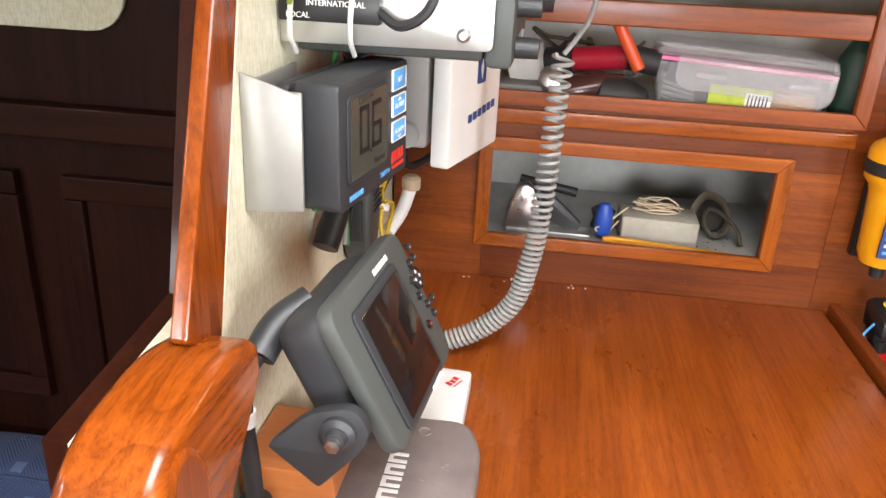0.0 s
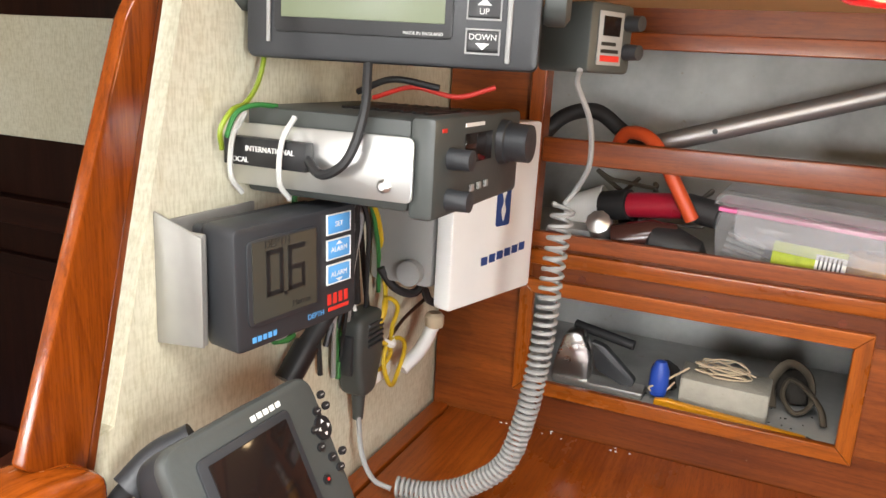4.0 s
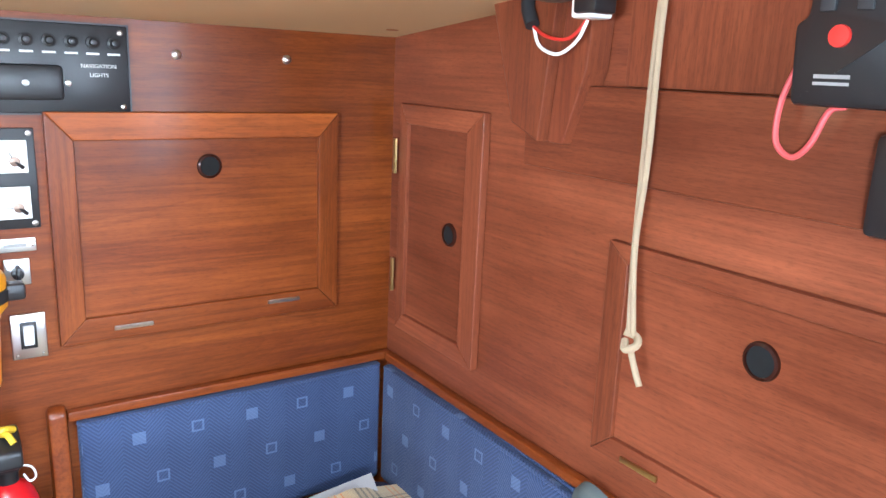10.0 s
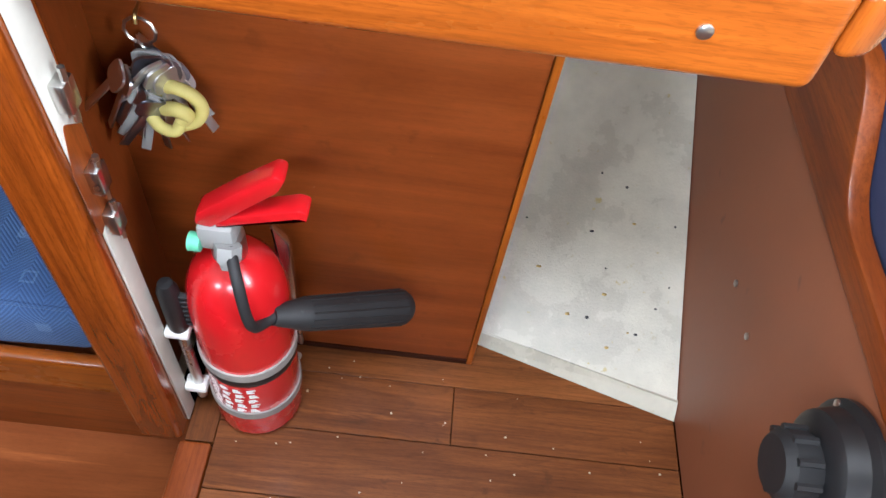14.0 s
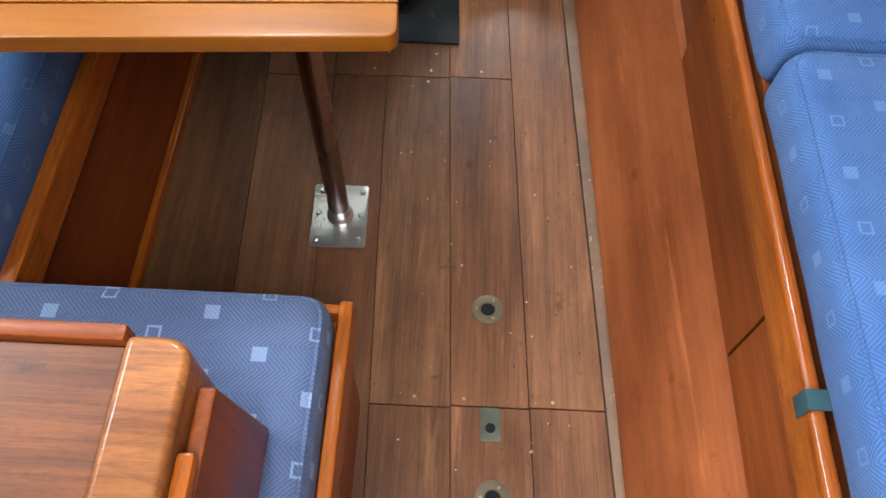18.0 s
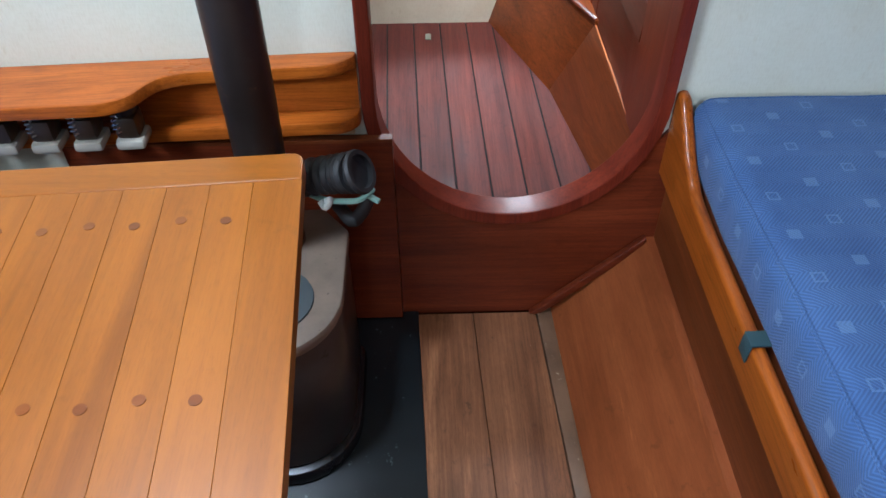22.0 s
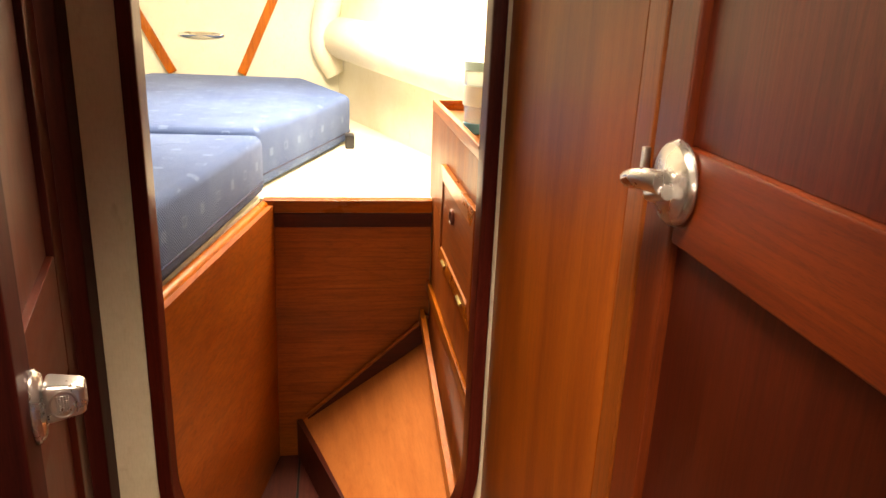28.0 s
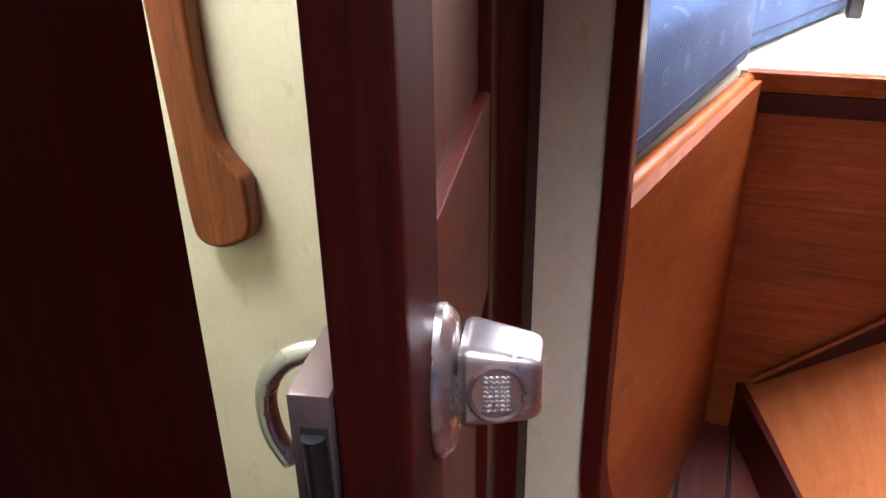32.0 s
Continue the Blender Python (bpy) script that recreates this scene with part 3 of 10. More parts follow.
def part(name, bm, mat, parent, label="", m=None):
    """One mesh under a thing or under a part; its mesh is written in the room's own coordinates."""
    ob = put(name, bm, mat, m)
    ob.parent = parent
    if parent.type == "EMPTY":
        ob.matrix_parent_inverse = Matrix.Translation(-Vector(parent.location))
    if label:
        ob["label"] = label
    return ob


def solid(name, bm, mat, label, category, group="", m=None):
    """A thing of one mesh."""
    return tagged(put(name, bm, mat, m), label, category, group)


def structure(name, bm, mat, label="", category=""):
    return tagged(put(name, bm, mat), label, category, "", "structure")


def lettering(name, text, size, mat, parent, m, depth=0.0006, align="CENTER"):
    """Raised or printed words, as a mesh, lying in the local plane of m."""
    cu = bpy.data.curves.new(name, "FONT")
    cu.body, cu.size, cu.extrude, cu.align_x, cu.align_y = text, size, depth, align, "CENTER"
    tmp = new(name + "_text", cu)
    me = bpy.data.meshes.new_from_object(tmp.evaluated_get(bpy.context.evaluated_depsgraph_get()))
    bpy.data.objects.remove(tmp)
    bm = bmesh.new()
    bm.from_mesh(me)
    bpy.data.meshes.remove(me)
    return part(name, bm, mat, parent, m=m)


def frame_of(origin, right, up):
    """A pose whose x runs along right, y along up, and z out of the face."""
    r, u = Vector(right).normalized(), Vector(up)
    u = (u - r * u.dot(r)).normalized()
    n = r.cross(u)
    return Matrix(((r.x, u.x, n.x, origin[0]), (r.y, u.y, n.y, origin[1]), (r.z, u.z, n.z, origin[2]), (0, 0, 0, 1)))



def quad_board(a, b, c, d, thick):
    """A thin board through four corners, with its thickness behind them."""
    bm = bmesh.new()
    p = [Vector(v) for v in (a, b, c, d)]
    n = (p[1] - p[0]).cross(p[3] - p[0]).normalized() * thick
    v = [bm.verts.new(q) for q in p] + [bm.verts.new(q - n) for q in p]
    for f in ((0, 1, 2, 3), (7, 6, 5, 4), (0, 4, 5, 1), (1, 5, 6, 2), (2, 6, 7, 3), (3, 7, 4, 0)):
        bm.faces.new([v[i] for i in f])
    bmesh.ops.recalc_face_normals(bm, faces=bm.faces)
    return bm



def lofted_rail(tops, y0, y1, z0, r):
    """A board along x between two sides, with a rounded top that follows the heights given."""
    pts = smooth_path([(x, 0, z) for x, z in tops], 6)
    bm, rings, c = bmesh.new(), [], (y0 + y1) / 2
    for p in pts:
        sec = [(y0, z0)] + [(c - (y1 - y0) / 2 * math.cos(math_pi * k / 6), p.z - r + r * math.sin(math_pi * k / 6)) for k in range(7)] + [(y1, z0)]
        rings.append([bm.verts.new((p.x, y, z)) for y, z in sec])
    for a, b in zip(rings, rings[1:]):
        for k in range(len(a)):
            bm.faces.new((a[k], a[(k + 1) % len(a)], b[(k + 1) % len(a)], b[k]))
    bm.faces.new(rings[0])
    bm.faces.new(rings[-1][::-1])
    bmesh.ops.recalc_face_normals(bm, faces=bm.faces)
    return bm

# ---- large structure: the sole, bulkheads, sides and deckhead ----
def boxes(*spans, bevel=0.0):
    return joined(*[mesh_box(*s, bevel=bevel) for s in spans])


# under-floors, on which the planks lie
structure("floor_saloon", mesh_box(-2.14, -0.17, -1.30, 0.40, -0.06, -0.012, 0), timber("dark", "x"), "dark bearers under the saloon floorboards", "floor")
structure("floor_navigation", mesh_box(-0.16, 1.10, -1.30, 1.05, 0.28, 0.349, 0), timber("dark", "x"), "raised base of the navigation floor", "floor")
structure("floor_passage", mesh_box(-3.10, -2.14, -0.80, 0.45, 0.10, 0.153, 0), timber("dark", "x"), "base under the passage floorboards", "floor")
structure("floor_forecabin", mesh_box(-3.76, -3.12, -0.45, 0.40, 0.22, 0.300, 0), timber("dark", "x"), "base under the forecabin floorboards", "floor")

# wall beside the chart table: panels round two shelf openings
YA = 1.005
for wall_name, span in (("wall_chart_forward", (-0.205, -0.0755, 0.36, 1.70)), ("wall_chart_aft", (0.3855, 1.06, 0.36, 1.70)), ("wall_chart_top", (-0.075, 0.385, 1.617, 1.70)),
                        ("wall_chart_middle", (-0.075, 0.385, 1.305, 1.378)), ("wall_chart_end", (0.307, 0.385, 1.172, 1.3045)), ("wall_chart_lower", (-0.075, 0.385, 0.36, 1.1715))):
    structure(wall_name, mesh_box(span[0], span[1], YA, YA + 0.02, span[2], span[3], 0), timber("wall", "x"), "varnished wooden wall round the shelf openings", "wall")
structure("hull_side_shelves", mesh_box(-0.205, 0.50, 1.30, 1.32, 1.10, 1.75, 0), HULL, "white painted hull side behind the shelves", "wall")
structure("shelf_end_forward", mesh_box(-0.225, -0.2055, 1.03, 1.32, 1.10, 1.75, 0), HULL, "white painted end of the shelf space", "wall")
structure("shelf_end_aft", mesh_box(0.5005, 0.52, 1.03, 1.32, 1.10, 1.75, 0), HULL, "white painted end of the shelf space", "wall")
structure("shelf_roof", mesh_box(-0.205, 0.50, 1.03, 1.2995, 1.655, 1.675, 0), HULL, "white painted top of the shelf space", "wall")
structure("shelf_upper", mesh_box(-0.205, 0.50, 1.03, 1.2995, 1.345, 1.360, 0), HULL, "white painted upper shelf board", "shelf")
structure("shelf_lower", mesh_box(-0.205, 0.50, 1.03, 1.2995, 1.148, 1.166, 0), HULL, "white painted lower shelf board", "shelf")

# end wall beyond the berth, with a raised upper board
structure("wall_berth", boxes((1.035, 1.06, -0.18, 1.03, 0.30, 1.90), (1.035, 1.06, -1.30, -0.80, 0.30, 1.90), (1.035, 1.06, -0.80, -0.18, 0.30, 1.05)), timber("berthwall", "y"), "reddish varnished plywood wall above the berth", "wall")
structure("wall_berth_upper", mesh_box(1.014, 1.034, -0.18, 0.655, 1.505, 1.603, 0.003), timber("berthwall", "y"), "raised varnished plank on the berth wall", "wall")
structure("wall_berth_top", mesh_box(1.024, 1.034, -0.18, 0.512, 1.604, 1.90, 0.002), timber("berthwall", "z"), "varnished upper panel of the berth wall", "wall")

# deckhead over the chart table, coachroof side and roof
structure("deckhead_side", mesh_prism([(0.6355, 1.6965), (1.03, 1.656), (1.40, 1.62), (1.40, 1.66), (0.6355, 1.74)], "x", -2.2, 1.04), plain("beige_deckhead", (0.60, 0.43, 0.22), 0.5, vary=0.12), "beige lining under the side deck", "ceiling")
structure("coachroof_side", mesh_box(-0.235, 0.975, 0.600, 0.635, 1.694, 1.92, 0.003), timber("beam", "x"), "long varnished wooden beam with bold grain", "beam")
structure("coachroof_side_saloon", mesh_box(-2.14, -0.245, 0.60, 0.635, 1.694, 1.92, 0.003), timber("mahogany", "x"), "varnished coachroof side above the settee", "beam")
def holed(x0, x1, y0, y1, z0, z1, holes):
    """A flat roof with rectangular hatches: strips between and beside them along x."""
    spans, at = [], x0
    for a, b, c, d in sorted(holes):
        spans += [(at, a, y0, y1, z0, z1), (a, b, y0, c, z0, z1), (a, b, d, y1, z0, z1)]
        at = b
    return boxes(*spans, (at, x1, y0, y1, z0, z1))


def coaming(name, a, b, c, d, z0, z1, label):
    structure(name, boxes((a - 0.03, a, c - 0.03, d + 0.03, z0, z1), (b, b + 0.03, c - 0.03, d + 0.03, z0, z1), (a, b, c - 0.03, c, z0, z1), (a, b, d, d + 0.03, z0, z1)), WHITE, label, "hatch coaming")


structure("ceiling", holed(-2.14, 1.06, -1.33, 0.62, 1.90, 1.93, [(-1.80, -1.42, -0.78, -0.40), (-0.20, 0.40, -0.32, 0.24)]), LINING, "pale lined cabin roof", "ceiling")
coaming("hatch_coaming_saloon", -1.80, -1.42, -0.78, -0.40, 1.93, 2.00, "white coaming of the saloon hatch")
coaming("hatch_coaming_companionway", -0.20, 0.40, -0.32, 0.24, 1.93, 2.02, "white coaming of the companionway")
# unseen side; the window openings are added to suit the fill lamps
structure("wall_port", boxes((-2.14, 1.06, -1.33, -1.30, -0.06, 1.35), (-2.14, 1.06, -1.33, -1.30, 1.62, 1.90), (-2.14, -1.75, -1.33, -1.30, 1.35, 1.62), (-0.45, -0.25, -1.33, -1.30, 1.35, 1.62), (0.55, 1.06, -1.33, -1.30, 1.35, 1.62)), CREAM, "cream port side of the cabin", "wall")

# bulkhead between the navigation corner and the saloon
structure("bulkhead_navigation", joined(
    mesh_prism([(0.30, 0.30), (1.35, 0.30), (1.35, 1.70), (0.60, 1.70), (0.535, 1.66), (0.445, 1.32), (0.30, 1.30)], "x", -0.235, -0.209)), PALE,
    "bulkhead covered in cream textured vinyl", "wall")
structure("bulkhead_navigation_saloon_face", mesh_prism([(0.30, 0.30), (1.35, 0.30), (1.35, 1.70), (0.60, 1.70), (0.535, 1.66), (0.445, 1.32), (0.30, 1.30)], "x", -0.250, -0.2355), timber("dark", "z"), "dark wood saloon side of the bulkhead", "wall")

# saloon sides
structure("wall_settee", mesh_box(-2.14, -0.25, 0.93, 0.96, 0.30, 1.72, 0), timber("shaded_wood", "z"), "varnished lockers behind the settee, shade put into their colour", "wall")

# main bulkhead with its deep rounded opening
def u_opening(yc, half, top, bottom, rise, n=28):
    """Outline of an opening from its left top, round the bottom, to its right top."""
    pts = [(yc - half, top), (yc - half, bottom + rise)]
    for k in range(1, n):
        a = math_pi * k / n
        pts.append((yc - half * math.cos(a), bottom + rise - rise * math.sin(a)))
    return pts + [(yc + half, bottom + rise), (yc + half, top)]


def u_wall(x0, x1, ylo, yhi, zlo, zhi, hole):
    return mesh_prism([(ylo, zhi), (ylo, zlo), (yhi, zlo), (yhi, zhi)] + hole[::-1], "x", x0, x1)


def u_trim(x0, x1, inner, outer):
    """A moulding between two outlines of an opening."""
    return mesh_prism(outer + inner[::-1], "x", x0, x1, 0.004)


MAIN_IN, MAIN_OUT = u_opening(0.029, 0.240, 1.75, 0.285, 0.25), u_opening(0.029, 0.264, 1.75, 0.258, 0.27)
structure("bulkhead_main", u_wall(-2.135, -2.112, -1.30, 1.00, 0.0, 1.75, u_opening(0.029, 0.252, 1.75, 0.272, 0.26)), CREAM, "cream vinyl covered main bulkhead", "wall")
structure("bulkhead_main_lintel", mesh_box(-2.135, -2.112, -1.30, 1.00, 1.7505, 1.93, 0), CREAM, "cream panel over the opening", "wall")
structure("trim_main_opening", u_trim(-2.150, -2.097, MAIN_IN, MAIN_OUT), timber("trim", "z"), "dark red wooden moulding round the rounded opening", "trim")
structure("panel_below_opening", mesh_prism([(-0.1855, 0.0), (0.325, 0.0), (0.325, 0.50)] + [p for p in MAIN_OUT[::-1] if p[1] < 0.46] + [(-0.1855, 0.44)], "x", -2.1115, -2.104), timber("red", "y"), "dark red varnished panel under the opening", "wall")

# fore bulkhead with its rounded opening
FORE_IN, FORE_OUT = u_opening(-0.020, 0.219, 1.70, 0.462, 0.219), u_opening(-0.020, 0.240, 1.70, 0.441, 0.240)
structure("bulkhead_fore", u_wall(-3.125, -3.102, -1.0, 0.60, 0.0, 1.70, u_opening(-0.020, 0.232, 1.70, 0.450, 0.232)), YELLOWED, "cream bulkhead with a rounded opening", "wall")
structure("bulkhead_fore_lintel", mesh_box(-3.125, -3.102, -1.0, 0.60, 1.7005, 1.95, 0), YELLOWED, "cream panel over the forward opening", "wall")
structure("trim_fore_opening", u_trim(-3.132, -3.088, FORE_IN, FORE_OUT), timber("rim", "z"), "dark red wooden moulding round the forward opening", "trim")

# passage sides and head
def pierced_panel(a, b, z0, z1, thick, centre, semi):
    """An upright board from a to b in plan with one oval hole through it."""
    bm = bmesh.new()
    along = (Vector(b) - Vector(a))
    length = along.length
    rims = [[(0, z0), (length, z0), (length, z1), (0, z1)], [(centre[0] + semi[0] * math.cos(k * math_pi / 20), centre[1] + semi[1] * math.sin(k * math_pi / 20)) for k in range(40)]]
    edges = []
    for rim in rims:
        vs = [bm.verts.new((u, 0, z)) for u, z in rim]
        edges += [bm.edges.new((vs[k], vs[(k + 1) % len(vs)])) for k in range(len(vs))]
    bmesh.ops.triangle_fill(bm, use_beauty=True, use_dissolve=False, edges=edges)
    grown = bmesh.ops.extrude_face_region(bm, geom=bm.faces[:])["geom"]
    bmesh.ops.translate(bm, vec=(0, thick, 0), verts=[g for g in grown if isinstance(g, bmesh.types.BMVert)])
    bmesh.ops.recalc_face_normals(bm, faces=bm.faces[:])
    bm.transform(Matrix.Translation((a[0], a[1], 0)) @ Matrix.Rotation(math.atan2(along.y, along.x), 4, "Z"))
    return bm


structure("panel_passage_forward", pierced_panel((-3.101, 0.2275), (-2.79, 0.281), 0.10, 1.92, 0.018, (0.166, 0.520), (0.062, 0.088)), timber("passagewall", "z"), "red varnished angled panel with an oval hand hole", "wall")
structure("wall_passage_starboard", boxes((-2.7895, -2.15, 0.301, 0.32, 0.10, 1.90)), timber("wine", "z"), "red varnished passage side", "wall")
structure("wall_passage_port", boxes((-2.665, -2.15, -0.340, -0.317, 0.10, 1.90)), timber("shaded_red", "z"), "maroon varnished panel beside the head door, shade put into its colour", "wall")
structure("wall_head", boxes((-3.10, -2.15, -1.12, -1.10, 0.1, 1.9)), MINT, "cream lining of the small washroom", "wall")
structure("ceiling_passage", boxes((-3.10, -2.14, -1.12, 0.60, 1.93, 1.95)), LINING, "pale lined roof over the passage", "ceiling")

# forecabin shell
structure("hull_forecabin_starboard", mesh_prism([(-3.125, 0.62), (-5.02, 0.02), (-5.02, 0.05), (-3.125, 0.66)], "z", 0.3, 1.9), LINING, "white lined hull side of the forecabin", "wall")
structure("hull_forecabin_port", mesh_prism([(-3.125, -1.06), (-5.02, -0.70), (-5.02, -0.74), (-3.125, -1.10)], "z", 0.3, 1.9), LINING, "white lined port hull side", "wall")
structure("bulkhead_chain_locker", mesh_box(-5.04, -5.005, -0.80, 0.12, 0.6, 1.9, 0), CREAM, "cream bulkhead at the bow", "wall")
structure("ceiling_forecabin", boxes((-5.04, -4.27, -1.1, 0.66, 1.78, 1.80), (-3.73, -3.125, -1.1, 0.66, 1.78, 1.80), (-4.27, -3.73, 0.32, 0.66, 1.78, 1.80), (-4.27, -3.73, -1.1, -0.22, 1.78, 1.80)), LINING, "pale forecabin roof round its hatch", "ceiling")

# ---- navigation corner: furniture ----
chart = thing("chart_table", (0.1, 0.6, 0.361), "varnished mahogany chart table with rounded orange front edge", "table")
part("tabletop", mesh_prism([(-0.178, 0.318), (0.4035, 0.318), (0.4035, 1.003), (-0.178, 1.003)], "z", 1.085, 1.112, 0.002), timber("charttop", "y"), chart, "flat red-brown writing surface")
part("hinge_strip", mesh_box(-0.204, -0.181, 0.318, 1.003, 1.085, 1.114, 0.002), timber("charttop", "y"), chart)
swoop = [(-0.20, 1.040), (0.352, 1.040), (0.352, 1.118), (0.318, 1.116), (0.300, 1.119), (0.278, 1.131), (0.256, 1.138), (-0.20, 1.138)]
part("apron", mesh_prism(swoop, "y", 0.262, 0.317, 0.011, 4), timber("honey", "x"), chart, "glossy orange front rail with a raised rolled edge")
corner = rounded([(0.3525, 0.264), (0.374, 0.268), (0.410, 0.310), (0.412, 0.40), (0.395, 0.40), (0.395, 0.3165), (0.3525, 0.3165)], [0, 0.012, 0.05, 0, 0, 0, 0])
part("corner_block", mesh_prism(corner, "z", 1.066, 1.116, 0.008, 3), timber("honey", "z"), chart, "rounded corner block")
part("corner_inlay", mesh_prism(rounded([(0.3530, 0.277), (0.370, 0.280), (0.399, 0.313), (0.4040, 0.399), (0.4036, 0.399), (0.4036, 0.3175), (0.3530, 0.3165)], [0, 0.012, 0.04, 0, 0, 0, 0]), "z", 1.1162, 1.1166), timber("charttop", "y"), chart)
part("corner_fiddle", mesh_tube([(0.345, 0.272, 1.114), (0.370, 0.275, 1.115), (0.392, 0.292, 1.116), (0.404, 0.316, 1.117), (0.408, 0.36, 1.118), (0.410, 0.40, 1.118)], 0.0072, 10), timber("honey", "x"), chart, "worn rolled edge at the corner")
part("side_fiddle", mesh_box(0.4095, 0.424, 0.40, 1.003, 1.04, 1.124, 0.003), timber("mahogany", "y"), chart)
# strip in the slot; the slot's shade is its near-black colour
part("groove", mesh_box(0.4040, 0.4090, 0.40, 1.003, 1.085, 1.104, 0), timber("shaded_wood", "y"), chart, "groove beside the side fiddle, shade put into its colour")
for sx, sz in ((0.07, 1.082), (0.268, 1.078)):
    part("screw", mesh_lathe([(0.0055, 0), (0.0055, 0.002), (0.003, 0.003), (0, 0.003)], (sx, 0.2625, sz), Matrix.Rotation(radians(90), 4, "X"), 12), STEEL, chart, "steel screw head")
part("corner_screw", mesh_lathe([(0.006, 0), (0.006, 0.002), (0, 0.003)], (0.402, 0.402, 1.1045), "z", 12), STEEL, chart)

desk = thing("chart_table_cabinet", (0.0, 0.43, 0.361), "plain red-brown panelled base under the chart table", "cabinet")
part("front_panel", mesh_prism([(-0.205, 0.362), (0.204, 0.362), (0.214, 1.084), (-0.205, 1.084)], "y", 0.412, 0.430, 0.001), timber("deskpanel", "x"), desk)
part("edge_strip", mesh_prism([(0.2045, 0.362), (0.2125, 0.362), (0.2225, 1.084), (0.2145, 1.084)], "y", 0.408, 0.432, 0.001), timber("teak", "z"), desk)
part("kick_rail", mesh_box(-0.205, 0.212, 0.409, 0.4118, 0.362, 0.372, 0), timber("dark", "x"), desk)

liner = thing("locker_liner", (0.36, 0.6, 0.362), "white moulded locker floor, stained and scuffed, under the chart table", "locker")
GELCOAT = plain("white_gelcoat", (0.67, 0.64, 0.53), 0.28, vary=0.30, relief=0.22, spots=(0.48, 0.40, 0.20), scale=45)
part("floor_panel", quad_board((0.2235, 0.452, 0.384), (0.5115, 0.378, 0.384), (0.5115, 0.90, 0.66), (0.2235, 0.93, 0.64), 0.012), GELCOAT, liner)
part("lip", quad_board((0.2135, 0.446, 0.3625), (0.5115, 0.354, 0.3625), (0.5115, 0.372, 0.386), (0.2135, 0.458, 0.386), 0.010), GELCOAT, liner, "low moulded front lip")
part("side", mesh_prism([(0.46, 0.385), (0.93, 0.63), (0.93, 1.04), (0.46, 1.04)], "x", 0.2145, 0.222), GELCOAT, liner)
part("back", mesh_box(0.2235, 0.5115, 0.935, 1.004, 0.60, 0.8615, 0), GELCOAT, liner)

post = thing("bulkhead_post", (-0.225, 0.4, 0.36), "orange varnished bulkhead end post with a handhold", "post")
part("upper_post", mesh_prism([(0.364, 1.330), (0.407, 1.293), (0.5005, 1.655), (0.60, 1.694), (0.52, 1.70), (0.4595, 1.60)], "x", -0.2085, -0.196, 0.003), timber("post", "z"), post)
part("upper_edge", mesh_prism([(0.4125, 1.297), (0.420, 1.30), (0.508, 1.655), (0.5005, 1.655)], "x", -0.2085, -0.201, 0.0015), timber("mahogany", "z"), post)
hand_outline = rounded([(0.404, 1.318), (0.352, 1.330), (0.270, 1.318), (0.238, 1.25), (0.2399, 1.0405), (0.2982, 1.0405), (0.298, 1.08), (0.342, 1.223), (0.404, 1.290)], [0, 0.02, 0.05, 0.04, 0, 0, 0.02, 0.03, 0.01])
part("shoulder", mesh_prism(hand_outline, "x", -0.224, -0.166, 0.010, 3), timber("post", "y"), post, "rounded shoulder worn smooth by use")
part("lower_post", mesh_prism([(0.2399, 1.040), (0.246, 0.362), (0.302, 0.362), (0.2982, 1.040)], "x", -0.224, -0.166, 0.008, 3), timber("post", "z"), post)
GROOVE = Matrix.Rotation(radians(90), 4, "Y") @ Matrix.Rotation(radians(14), 4, "Z") @ Matrix.Diagonal((1.40, 0.78, 1, 1))
hold = part("handhold", mesh_lathe([(0.0270, -0.001), (0.0250, 0.0010), (0.0225, 0.0014), (0.0200, 0.0012), (0.0180, 0.0004)], (-0.166, 0.2975, 1.276), GROOVE, 32), timber("post", "z"), post, "polished lip of the finger groove")
# disc on the surface in place of a hollow; darker tone for its shade
part("groove", mesh_lathe([(0.0215, 0.0015), (0.0150, 0.0008), (0, 0.0004)], (-0.166, 0.2975, 1.276), GROOVE, 32), timber("mahogany", "z"), hold, "oval finger groove, its shade put into a darker tone")
part("side_lining", mesh_box(-0.2080, -0.2035, 0.298, 0.4115, 0.3625, 1.039, 0.001), timber("deskpanel", "z"), post, "plain wooden lining beside the post")
part("white_strip", mesh_prism([(0.272, 0.372), (0.296, 0.372), (0.283, 1.038), (0.252, 1.038)], "x", -0.1655, -0.1625, 0.0008), plain("white_paint_strip", (0.66, 0.64, 0.56), 0.5, vary=0.3, spots=(0.30, 0.15, 0.06)), post, "white painted strip, chipped")
structure("step_edge", mesh_box(-0.172, -0.128, -1.30, 0.248, 0.330, 0.363, 0.006), timber("mahogany", "y"), "worn wooden edge of the raised floor", "trim")
structure("step_riser", mesh_box(-0.172, -0.160, -1.30, 0.40, -0.012, 0.330, 0.0), timber("mahogany", "y"), "wooden riser below the raised floor", "trim")

# berth
berth = thing("quarter_berth", (0.78, 0.3, 0.36), "varnished wooden berth box with a lee board", "berth")
part("front_panel", mesh_prism([(1.004, 0.362), (-1.25, 0.362), (-1.25, 0.80), (1.004, 0.80)], "x", 0.513, 0.527, 0.0), plain("red_brown_board", (0.31, 0.104, 0.046), 0.50, vary=0.3, spots=(0.13, 0.055, 0.035), scale=12), berth, "smooth brown painted front board")
rail = rounded([(1.004, 0.80), (-1.25, 0.80), (-1.25, 0.835), (0.36, 0.835), (0.46, 0.93), (0.90, 0.93), (0.965, 0.96), (0.985, 1.15), (1.004, 1.155)], [0, 0, 0, 0.04, 0.04, 0.03, 0.03, 0.01, 0])
